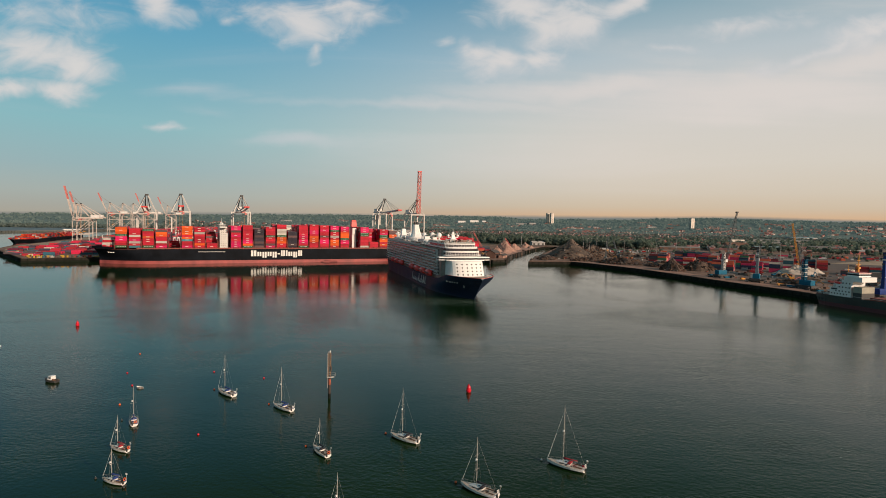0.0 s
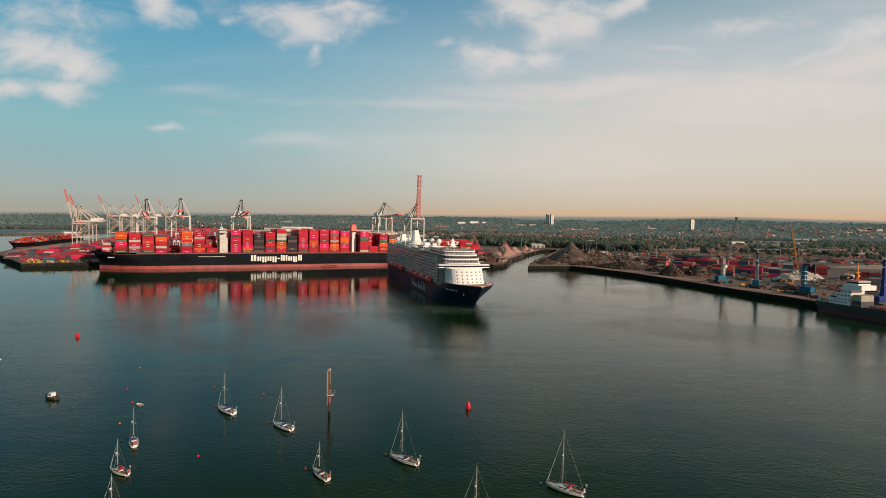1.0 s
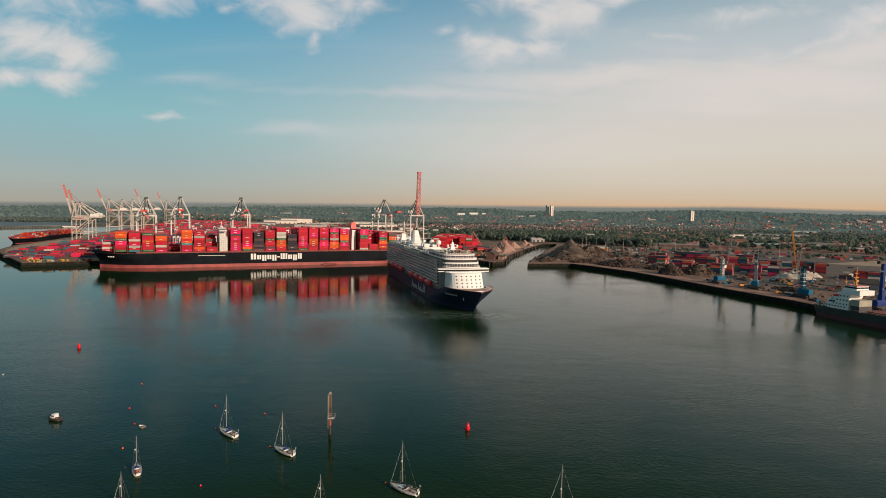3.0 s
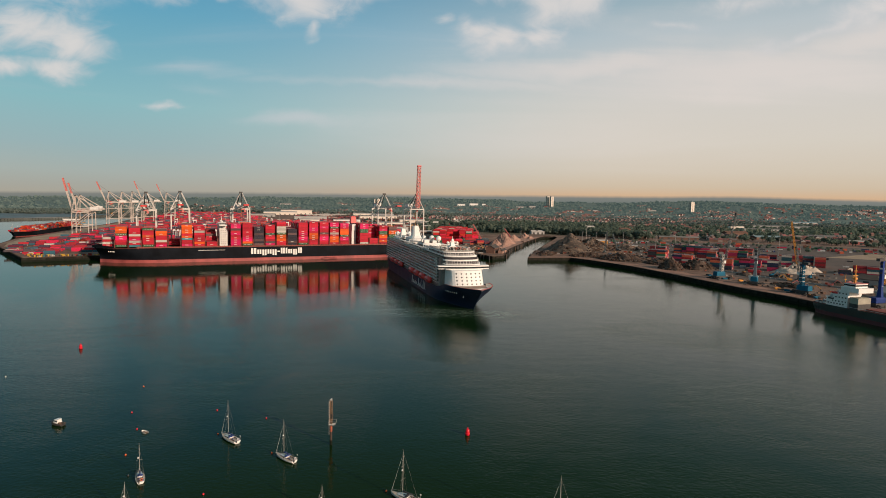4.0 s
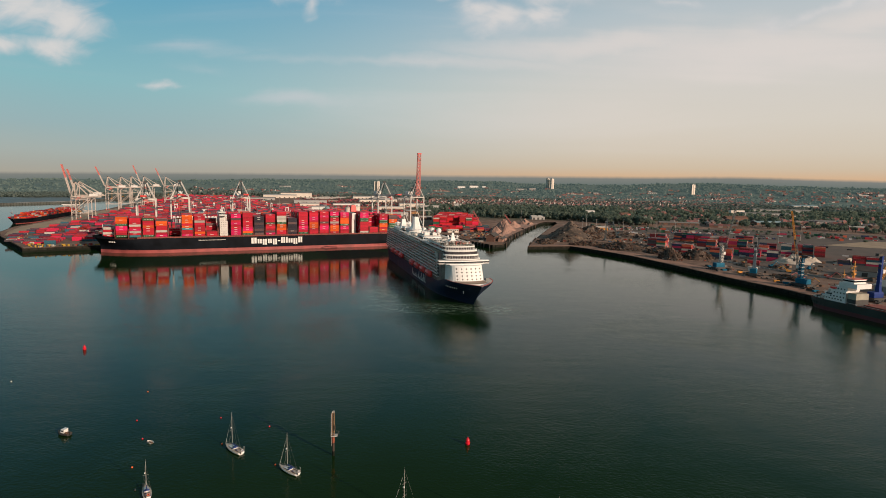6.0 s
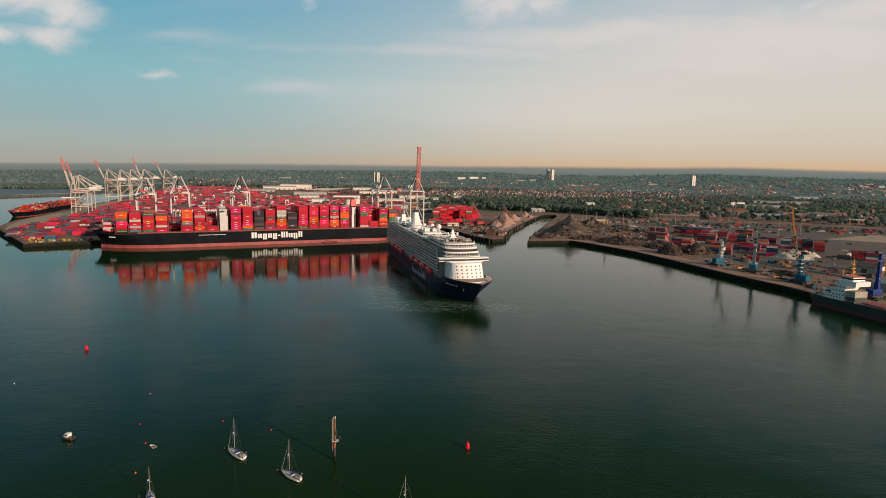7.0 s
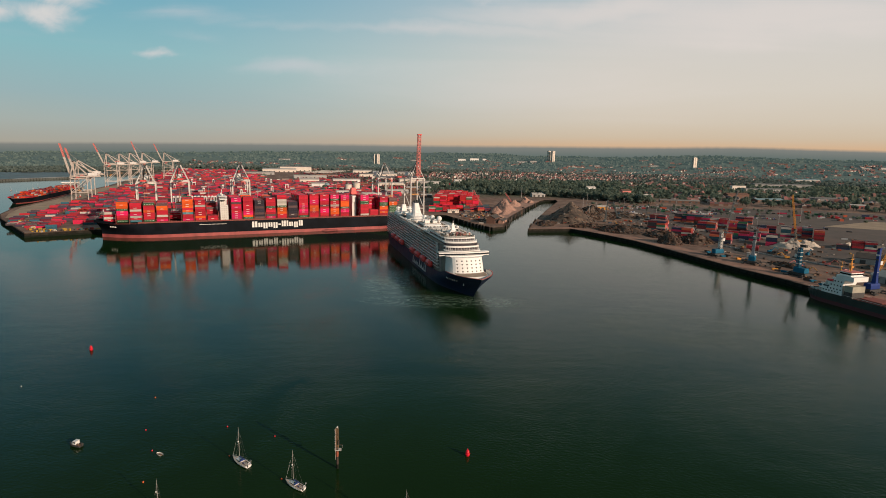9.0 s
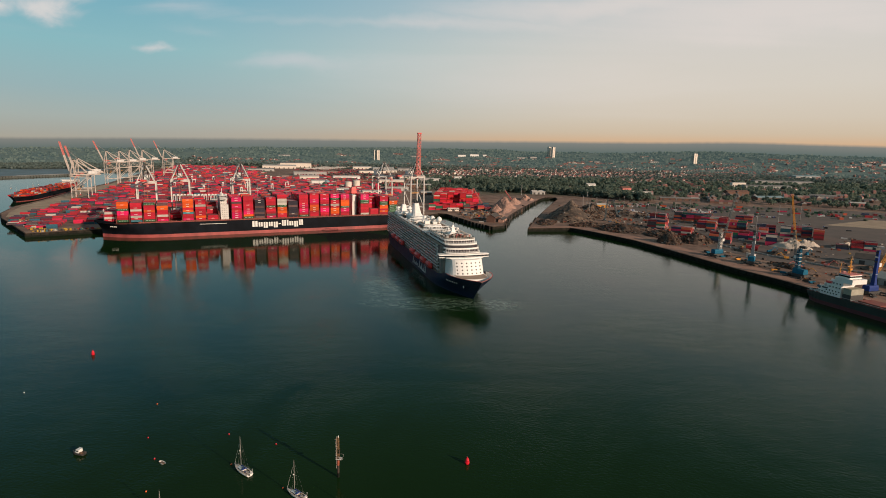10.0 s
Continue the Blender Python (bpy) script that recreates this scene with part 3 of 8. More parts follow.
def raw(name, verts, faces, material, label="", category="", kind="", parent=None, index=None):
    me = bpy.data.meshes.new(name)
    me.from_pydata(verts.tolist() if isinstance(verts, np.ndarray) else verts, [], faces.tolist() if isinstance(faces, np.ndarray) else faces)
    for m in material if isinstance(material, (list, tuple)) else [material]:
        me.materials.append(m)
    if index is not None:
        me.polygons.foreach_set("material_index", np.asarray(index, np.int32))
    me.update()
    ob = new(name, me)
    if parent is not None:
        ob.parent = parent
    return tagged(ob, label, category, kind=kind)


rng = np.random.default_rng(7)
rnd = random.Random(11)
QUAY = 5.0
# container ship and its berth: origin on the near side under the lettering, x along the ship, y away from the camera
BERTH = pose(-251, 728.4, 0, 0, 0, 25.5)
# cruise ship: origin at the stem, y towards the stern, x to the ship's port
CRUISE = pose(26.3, 419.5, 0, 0, 0, 15.8)

# ---- water, land and far hills ----
bm = bmesh.new()
for x0, x1, y0, y1 in ((-4950, 4950, -2500, 4950),):
    bm.faces.new([bm.verts.new(p) for p in ((x0, y0, 0), (x1, y0, 0), (x1, y1, 0), (x0, y1, 0))])
tagged(finish("water", bm, M_WATER), "calm dark green harbour water with faint ripples", "water", kind="structure")


def berth(x, y):
    p = BERTH @ Vector((x, y, 0))
    return (p.x, p.y)


LAND = [(-499, 662), berth(-180, 59), berth(238, 59), (-8, 958), (6, 952), (48, 846), (72, 803), (90, 818), (114, 946), (158, 1092), (200, 1218), (226, 1296), (242, 1332), (268, 1336), (263, 1287), (207, 1102), (162, 946), (122, 794), (186, 809), (207, 778), (243, 707), (260, 647), (288, 541), (305, 493), (315, 451), (336, 380), (360, 290), (400, 150), (470, -200), (620, -700), (4900, -700), (4900, 4900), (-4900, 4900), (-4900, 1700), (-2600, 1500), (-1800, 1560), (-1306, 1662), (-1280, 1740), (-1228, 1874), (-1275, 2074), (-1297, 2341), (-1296, 2600), (-1250, 2640), (-1215, 2440), (-1139, 2194), (-1017, 1849), (-893, 1500), (-800, 1190), (-762, 1090), (-742, 1030), (-716, 935), (-668, 842), (-628, 792)]
top = [Vector((x, y, QUAY)) for x, y in LAND]
from mathutils.geometry import tessellate_polygon
tris = tessellate_polygon([top])
raw("ground", [tuple(p) for p in top], [t if (top[t[1]] - top[t[0]]).cross(top[t[2]] - top[t[0]]).z > 0 else t[::-1] for t in tris], M_LAND, "port land of worn concrete, gravel and distant green suburbs", "ground", "structure")

# quay walls: concrete face, fender ledge, tidal band, coping
n = len(LAND)
area = sum(LAND[i][0] * LAND[(i + 1) % n][1] - LAND[(i + 1) % n][0] * LAND[i][1] for i in range(n))
for i in range(n):
    a, b = Vector(LAND[i]), Vector(LAND[(i + 1) % n])
    if max(abs(a.x), abs(b.x)) > 1850 or min(a.y, b.y) < -100 or max(a.y, b.y) > 3000:
        continue
    d = (b - a).normalized()
    L = (b - a).length
    wall = thing("quay_wall", Matrix.Translation((a.x, a.y, 0)) @ Matrix.Rotation(math.atan2(d.y, d.x), 4, "Z"), "dark weathered concrete quay wall with a tide-stained foot", "quay wall", kind="structure")
    s = -1 if area > 0 else 1
    bm = bmesh.new()
    box(bm, L / 2, s * 0.30, 2.2, L, 0.6, QUAY - 2.2)
    part("wall_face", bm, M_MUD if max(a.x, b.x) < -1200 else M_QUAY, wall)
    bm = bmesh.new()
    box(bm, L / 2, s * 0.36, -2.5, L + 0.4, 0.9, 4.7)
    part("tidal_band", bm, M_MUD if max(a.x, b.x) < -1200 else M_TIDE, wall, "weed-covered foot of the wall")
    bm = bmesh.new()
    box(bm, L / 2, -s * 0.25, QUAY + 0.004, L, 1.3, 0.35)
    part("coping", bm, M_COPING, wall, "worn concrete coping")
    bm = bmesh.new()
    k = 6.0
    while k < L - 2 and L < 600:
        box(bm, k, s * 0.75, 0.5, 0.9, 0.5, QUAY - 1.2)
        k += 9.0
    if len(bm.verts):
        part("fenders", bm, M_TIDE, wall)["kind"] = "stuff"
    else:
        bm.free()


def slab(name, pts, z, material, label, category="paving"):
    bm = bmesh.new()
    prism(bm, pts, QUAY - 0.2, QUAY + z)
    bmesh.ops.recalc_face_normals(bm, faces=bm.faces)
    return tagged(finish(name, bm, material), label, category, kind="structure")


# terminal apron behind the container berth, sand-coloured road by the river berth
slab("pavement", [berth(-178, 61), berth(236, 61), berth(236, 108), berth(-200, 108)], 0.06, M_APRON, "concrete crane apron along the container berth")
slab("road", [(-628, 800), (-604, 800), (-664, 960), (-742, 1180), (-832, 1440), (-880, 1640), (-912, 1640), (-880, 1485), (-790, 1190), (-752, 1092), (-706, 935), (-660, 848)], 0.08, M_SAND, "sand-coloured quay road beside the river berth", "road")
# east terminal: quay strip, broad yard, road and railway land behind
slab("pavement_east", [(126, 797), (186, 813), (211, 781), (247, 709), (264, 649), (292, 543), (309, 495), (319, 453), (340, 382), (364, 292), (384, 292), (360, 384), (340, 458), (330, 500), (313, 550), (285, 655), (266, 718), (228, 792), (190, 828), (132, 812)], 0.06, M_APRON, "dusty concrete quay strip of the bulk terminal")
slab("yard_east", [(300, 900), (640, 640), (1100, 380), (1500, 500), (1200, 900), (800, 1180), (420, 1230)], 0.05, M_ASPHALT, "wide grey asphalt yard of the east terminal")
slab("inner_yard", [(352, 560), (326, 640), (312, 720), (300, 790), (392, 850), (520, 740), (600, 640), (470, 575)], 0.045, M_ASPHALT, "dark oil-stained inner yard of the bulk terminal")
slab("sand_field", [(620, 905), (900, 760), (1100, 720), (1000, 900), (760, 990)], 0.09, M_SAND, "bare sandy field beside the yard", "field")

# tidal flats and a sandy shore on the far bank of the river
slab("mudflat", [(-1318, 1672), (-1296, 1750), (-1246, 1880), (-1290, 2080), (-1312, 2340), (-1420, 2400), (-1540, 2150), (-1760, 2080), (-1850, 1640)], 0.05, M_MUD, "grey tidal mudflat on the far bank", "mudflat")
slab("shore", [(-1575, 2150), (-1450, 2280), (-1420, 2420), (-1480, 2390), (-1600, 2220)], 0.12, M_SAND, "sandy shore before the far woods", "shore")
slab("sand_bar", [(-1300, 1690), (-1284, 1742), (-1238, 1872), (-1262, 1876), (-1310, 1740)], 0.1, M_SHEDR, "pale shingle bar at the river's edge", "shore")

# far hills
R, A = np.linspace(3100, 4930, 26), np.linspace(-48, 48, 520)
RIDGE_A = (-48, -37, -26.5, -14, -4, 3, 8, 14, 20, 26, 31, 36, 42, 48)
RIDGE_Z = (48, 52, 64, 88, 104, 104, 94, 90, 108, 124, 112, 104, 110, 104)
prof = lambda a: sum(np.interp(a + d, RIDGE_A, RIDGE_Z) for d in (-3, -1.5, 0, 1.5, 3)) / 5
verts, faces = [], []
for i, r in enumerate(R):
    k = (i / (len(R) - 1))
    k = (k * k * (3 - 2 * k)) ** 1.35
    for a in A:
        q = noise.fractal(Vector((a * 0.22, r * 0.0016, 1.7)), 1.0, 2.1, 4) + 0.22 * k * noise.noise(Vector((a * 4.1, r * 0.03, 5.0))) + 0.12 * k * noise.noise(Vector((a * 9.0, r * 0.05, 9.0)))
        z = QUAY - 1 + max(0.0, (prof(a) + 7 * q) * (0.12 * math.sin(math.pi * i / 25) ** 2 * (1 + q) + k))
        verts.append((r * math.sin(radians(a)) * 1.0, r * math.cos(radians(a)), z))
w = len(A)
for i in range(len(R) - 1):
    for j in range(w - 1):
        p = i * w + j
        faces.append((p, p + 1, p + w + 1, p + w))
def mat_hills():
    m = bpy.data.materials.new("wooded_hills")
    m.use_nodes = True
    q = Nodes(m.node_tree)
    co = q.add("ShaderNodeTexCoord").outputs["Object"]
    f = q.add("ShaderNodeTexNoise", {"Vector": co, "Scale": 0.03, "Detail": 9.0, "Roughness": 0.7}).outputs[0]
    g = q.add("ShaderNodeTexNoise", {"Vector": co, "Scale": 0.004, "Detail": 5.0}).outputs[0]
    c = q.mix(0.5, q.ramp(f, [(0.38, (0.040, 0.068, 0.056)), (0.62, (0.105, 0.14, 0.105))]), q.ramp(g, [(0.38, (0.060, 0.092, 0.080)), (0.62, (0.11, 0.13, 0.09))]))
    # bluish emission stands in for the haze over the hills
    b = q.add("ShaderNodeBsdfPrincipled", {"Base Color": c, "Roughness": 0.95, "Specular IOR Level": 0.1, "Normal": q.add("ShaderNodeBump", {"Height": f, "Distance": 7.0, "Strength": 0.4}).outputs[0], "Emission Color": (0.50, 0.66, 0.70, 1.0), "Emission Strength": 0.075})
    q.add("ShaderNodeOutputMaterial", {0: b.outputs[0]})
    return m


HILL = [p[2] for p in verts]


def land_z(x, y):
    """Height of the ground under a place inland."""
    d, a = math.hypot(x, y), math.degrees(math.atan2(x, y))
    i = max(0.0, min(len(R) - 1.001, (d - R[0]) / (R[1] - R[0])))
    j = max(0.0, min(len(A) - 1.001, (a - A[0]) / (A[1] - A[0])))
    p, q = int(i), int(j)
    if d < R[0]:
        return QUAY
    z = [HILL[(p + e) * len(A) + q + f] for e in (0, 1) for f in (0, 1)]
    i, j = i - p, j - q
    return max(QUAY, (z[0] * (1 - j) + z[1] * j) * (1 - i) + (z[2] * (1 - j) + z[3] * j) * i)


hills = raw("backdrop", verts, faces, mat_hills(), "low wooded hills along the horizon, haze painted as a faint glow", "hills", "structure")
for p in hills.data.polygons:
    p.use_smooth = True

# ---- container ship at the far berth ----


def smooth01(t):
    t = max(0.0, min(1.0, t))
    return t * t * (3 - 2 * t)


def box_ship_stem(z):
    """Where the raked stem stands at a height."""
    return -171 - 8 * max(0.0, (z - 7) / 14) ** 1.4


def box_ship_half(x, z):
    """Half breadth of the container ship's hull."""
    stem = box_ship_stem(z)
    entry = 75 - 38 * smooth01(z / 20)
    f = max(0.0, min(1.0, (x - stem) / entry))
    h = 29 * (1 - (1 - f) ** 2.2)
    run = max(0.0, min(1.0, (x - 170) / 58))
    return max(0.02, h * (1 - (0.75 - 0.65 * smooth01(z / 9)) * run ** 1.8))


def hull_skin(bm, xs, half, mid, levels):
    """Both sides of a hull between height levels, as a closed band."""
    for sgn in (-1, 1):
        grid = [[bm.verts.new((max(x, box_ship_stem(z)), mid + sgn * half(max(x, box_ship_stem(z)), z), z)) for z in levels] for x in xs]
        for a, b in zip(grid, grid[1:]):
            for i in range(len(levels) - 1):
                q = (a[i], b[i], b[i + 1], a[i + 1])
                bm.faces.new(q if sgn < 0 else q[::-1])
        if sgn < 0:
            left = grid
        else:
            for g in (0, -1):
                for i in range(len(levels) - 1):
                    q = (left[g][i], grid[g][i], grid[g][i + 1], left[g][i + 1])
                    bm.faces.new(q if g else q[::-1])
    return bm


ship = thing("container_ship", BERTH, "very large black-hulled container ship, fully laden, moored at the quay", "container ship")
XS = [-178.9, -177, -174, -171, -168, -164, -160, -155, -150, -144, -137, -128, -115, -100, -60, 0, 60, 120, 165, 180, 190, 200, 210, 220, 228]
part("hull", hull_skin(bmesh.new(), XS, box_ship_half, 29, [3.9, 6.5, 9, 11.5, 14, 16.5, 18.4]), M_HULL, ship, "matt black upper hull", smooth=True)
part("boot_top", hull_skin(bmesh.new(), [-172.2] + XS[3:], lambda x, z: box_ship_half(x, z) + 0.01, 29, [-3, -1.5, 0, 1.3, 2.6, 3.9]), M_BOOT, ship, "faded red boot-topping along the waterline", smooth=True)
bm = bmesh.new()
loft(bm, [[(x, 29 - box_ship_half(x, 19), z) for z in (18.0, 18.2)] + [(x, 29 + box_ship_half(x, 19), z) for z in (18.2, 18.0)] for x in XS[2:]])
part("deck", bm, M_DECK, ship)
bm = bmesh.new()
fx = [-179, -177, -174, -171, -168, -164, -160, -156, -152]
for sgn in (-1, 1):
    loft(bm, [[(x, 29 + sgn * (box_ship_half(x, 20) - o), z) for o, z in ((0, 18.4), (0, 21.2 - max(0, (x + 160) * 0.33)), (0.5, 21.2 - max(0, (x + 160) * 0.33)), (0.5, 18.4))] for x in fx])
part("bow_bulwark", bm, M_HULL, ship, smooth=False)
for sgn in (-1, 1):
    bm = bmesh.new()
    box(bm, 40, 29 + sgn * 28.6, 18.2, 340, 0.5, 1.6)
    for k in range(60):
        box(bm, -128 + k * 5.7, 29 + sgn * 28.7, 18.2, 0.6, 0.7, 2.6)
    part("coaming", bm, M_DECK, ship, "rust-red hatch coaming with cell posts")
# lettering on the side as plain white bars, two for each character
bm = bmesh.new()
cx = 1.0
for w, low, high in ((7.0, 8.8, 16.4), (5.4, 8.8, 14.5), (5.6, 6.9, 14.5), (5.4, 8.8, 14.5), (5.6, 6.9, 14.5), (3.2, 11.0, 12.6), (5.6, 8.8, 16.4), (2.2, 8.8, 16.4), (5.6, 8.8, 14.5), (5.4, 6.9, 14.5), (5.6, 8.8, 16.4)):
    if w < 4:
        box(bm, cx + w / 2, -0.06, low, w, 0.12, high - low)
    else:
        for k in (0.235, 0.765):
            box(bm, cx + w * k, -0.06, low, w * 0.41, 0.12, high - low)
    cx += w + 0.95
part("side_lettering", bm, M_WHITE, ship, "bold white bars of side lettering")
bm = bmesh.new()
for i in range(4):
    box(bm, -160 + i * 1.9, 29 - box_ship_half(-160 + i * 1.9, 14) - 0.3, 13.5, 1.4, 0.5, 1.2)
box(bm, -46, -0.06, 14.5, 32, 0.12, 0.5)
part("bow_marks", bm, M_WHITE, ship)["kind"] = "stuff"

# accommodation block with the bridge
house = part("accommodation", (lambda b: (box(b, -31.5, 29, 18.2, 9.5, 46, 20), box(b, -32.2, 29, 38.2, 8.0, 40, 7), b)[2])(bmesh.new()), M_GREYW, ship, "white accommodation block")
for i in range(8):
    for k in range(3):
        bm = bmesh.new()
        box(bm, -34.2 + k * 2.6, 29, 22.2 + i * 2.8, 0.7, 46.08 if i < 6 else 40.08, 0.55)
        part("window", bm, M_BAND, house)
for i in range(7):
    bm = bmesh.new()
    box(bm, -31.5, 29, 20.9 + i * 2.8, 10.2, 46.6 if i < 6 else 41, 0.16)
    part("deck_edge", bm, M_WHITE, house)
bm = bmesh.new()
box(bm, -32.5, 29, 45.4, 9, 58, 1.2), box(bm, -32.5, 29, 48.6, 9.4, 30, 0.5), box(bm, -32.5, 29, 46.6, 7, 27, 2.0)
part("navigation_bridge", bm, M_WHITE, ship, "white bridge deck with long wings")
bm = bmesh.new()
box(bm, -32.5, 29, 46.9, 7.2, 27.2, 1.1)
part("bridge_window", bm, M_GLASS, ship)
bm = bmesh.new()
rod(bm, (-32.5, 29, 49), (-32.5, 29, 57.5), 0.5, 0.25), box(bm, -32.5, 29, 53, 0.5, 7, 0.4), box(bm, -32.5, 29, 55.3, 0.5, 4, 0.3), box(bm, -34, 29, 51.4, 0.6, 3.2, 0.5)
part("radar_mast", bm, M_WHITE, ship)
for s in (-9, 9):
    bm = bmesh.new()
    ball(bm, -32.5, 29 + s, 50.3, 1.5)
    part("satellite_dome", bm, M_WHITE, ship, smooth=True)
bm = bmesh.new()
box(bm, 143, 31, 18.2, 6, 36, 20), box(bm, 143, 20, 38.2, 5.5, 16, 9)
part("engine_casing", bm, M_WHITE, ship, "white engine casing")
bm = bmesh.new()
loft(bm, [[(142.5 + a * s, 16 + b * s * 1.1, z) for a, b in ((-3.4, -3.6), (3.4, -3.6), (3.4, 3.6), (-3.4, 3.6))] for z, s in ((49.4, 1.1), (56, 1.0), (58.5, 0.8))])
part("funnel", bm, M_LIFE, ship, "orange funnel")
bm = bmesh.new()
for s in (-1.5, 0, 1.5):
    rod(bm, (142.5 + s, 16, 58), (142.5 + s, 16, 60.4), 0.5)
part("exhaust_pipes", bm, M_DARK, ship)
bm = bmesh.new()
rod(bm, (-168, 29, 19), (-168, 29, 34), 0.7, 0.4), box(bm, -168, 29, 29, 0.6, 5, 0.5), box(bm, -160, 29, 18.2, 5, 8, 2.4), rod(bm, (-164, 24, 18.2), (-164, 24, 22), 1.2), rod(bm, (-164, 34, 18.2), (-164, 34, 22), 1.2)
part("foremast", bm, M_GREYW, ship)

BAYS = {0: 31.5, 1: 44.6, 2: 43.2, 3: 42.8, 4: 41.8, 5: 27, 6: 46.6, 7: 45.2, 8: 39.6, 10: 47.8, 11: 49, 12: 44.0, 13: 47.1, 14: 50.4, 15: 41.5, 16: 50, 17: 51.3, 18: 50.4, 19: 50.1, 20: 49.1, 22: 48.8, 23: 43.9, 24: 46, 25: 44.2}
DEEP = {8: 9, 23: 6, 5: 10}     # bays whose outer rows stand low
LOW = {8: 2, 23: 3, 5: 0}
BASE = 20.0


def container_mesh(paints, marked):
    """Steel box with corner posts and rails proud of recessed panels; some carry a pale bar on the side."""
    b = bmesh.new()
    L, W, Hh = 12.15, 2.42, 2.58
    box(b, 0, 0, 0.04, L - 0.16, W - 0.12, Hh - 0.1)
    for sx in (-1, 1):
        for sy in (-1, 1):
            box(b, sx * (L / 2 - 0.12), sy * (W / 2 - 0.09), 0, 0.24, 0.18, Hh)
    for sy in (-1, 1):
        box(b, 0, sy * (W / 2 - 0.06), Hh - 0.16, L - 0.4, 0.12, 0.16)
    if marked == 1:
        box(b, -0.4, -W / 2 + 0.05, Hh * 0.52, 3.6, 0.05, 0.55, mi=1)
    elif marked == 2:
        for k in range(6):
            box(b, -4.2 + k * 1.7, -W / 2 + 0.05, Hh * 0.40, 0.75, 0.05, 0.6, mi=1)
    me = bpy.data.meshes.new("container")
    b.to_mesh(me)
    b.free()
    for p in paints:
        me.materials.append(p)
    return me


PAINTS = {"r": (0.58, 0.016, 0.040), "m": (0.82, 0.012, 0.135), "o": (0.84, 0.115, 0.014), "g": (0.03, 0.12, 0.05), "w": (0.62, 0.57, 0.51), "t": (0.06, 0.22, 0.26), "d": (0.15, 0.085, 0.085), "k": (0.035, 0.030, 0.045)}
M_PAINT = {q: mat_random("container_paint_" + q, [(0.0, v), (0.5, tuple(e * 0.82 for e in v))], 0.5, ribs=2.2) for q, v in PAINTS.items()}
CONT = {(q, k): container_mesh((M_PAINT[q], M_GREYW), k) for q in PAINTS for k in (0, 1, 2)}
FACES = {0: "drdwrr", 1: "oogmrrg", 2: "rrwrmwrt", 3: "grrorrrg", 4: "doorrwrmr", 6: "ooorotrrm", 7: "rrwrrrror", 8: "rrdrrrro", 10: "mdrmrmmm", 11: "rrrrrmog", 12: "kkdkkdkd", 13: "rrrgrrdm", 14: "rwwgoorr", 15: "kkdkkkdk", 16: "rrrmrmrg", 17: "rrmroorr", 18: "rmrdrmrr", 19: "mgrwroor", 20: "mroogmrr", 22: "mmgrrrrw", 23: "rrmrrrrr", 24: "rmggoror", 25: "doggr"}
CONTY = container_mesh((M_YARD,), 0)
for k, topz in BAYS.items():
    x = -166.5 + 14.33 * k + 6.1
    tiers = max(1, round((topz - BASE) / 2.72))
    step = (topz - BASE) / tiers
    items, begun = [], False
    rows = 22
    for i in range(rows):
        y = 2.0 + 2.57 * i
        if abs(y - 29) > box_ship_half(x - 6, 19.5) - 1.2:
            continue
        n = tiers - (0 if i < 5 else rnd.choice((0, 0, 0, 1, 1, 2)))
        if k in DEEP and i < DEEP[k]:
            n = LOW[k]
        if k == 5 and i >= DEEP[k]:
            n = rnd.choice((1, 2, 3))
        first = not begun
        begun = begun or n > 0
        for j in range(n):
            if first or (k in DEEP and (i == DEEP[k] or i == 0) and k != 5):
                face = FACES.get(k, "r")
                q = face[min(len(face) - 1, int((tiers - 1 - j) * len(face) / tiers))]
                o = new("shipping_container", CONT[q, {"g": 2, "m": 1, "o": rnd.choice((0, 1)), "w": 0}.get(q, rnd.choice((0, 0, 0, 1)))])
                o.matrix_world = BERTH @ Matrix.Translation((x, y, BASE + j * step)) @ Matrix.Diagonal((1, 1, step / 2.62, 1))
                tagged(o, "corrugated steel shipping container stacked on the ship's deck", "container", "deck containers")
            else:
                items.append((x, y, BASE + j * step, 12.1, 2.44, step - 0.06, 0))
    if items:
        o = pile_of_boxes("container_stack", items, M_BOXI, "rows of red, orange and green containers stacked aboard", "containers")
        o.matrix_world = BERTH
    # lashing bridge behind the bay
    bm = bmesh.new()
    xb = x + 7.17
    hb = box_ship_half(xb, 19.5) - 0.5
    for i in range(12):
        y = 29 - hb + 2 * hb * i / 11
        box(bm, xb, y, 18.2, 0.5, 0.35, 10.5)
    for z in (22.5, 26.0, 29.6):
        box(bm, xb, 29, z, 1.3, 2 * hb, 0.3)
    part("lashing_bridge", bm, M_DECK, ship)

# ---- cruise ship under way ----
liner = thing("cruise_ship", CRUISE @ Matrix.Diagonal((1.0, 1.0, 1.06, 1.0)), "large cruise ship with navy hull and white superstructure under way", "cruise ship")


def liner_stem(z):
    return 6.0 - 18.0 * (max(0, z) / 15.8) ** 1.1


def liner_half(y, z):
    stem = liner_stem(z)
    entry = 62 - 30 * smooth01(z / 15.8)
    f = max(0.0, min(1.0, (y - stem) / entry))
    p = 1.6 + 0.5 * smooth01(z / 16)
    h = 18 * (1 - (1 - f) ** p)
    run = max(0.0, min(1.0, (y - 265) / 30))
    return max(0.03, h * (1 - (0.35 - 0.2 * smooth01(z / 8)) * run ** 2))


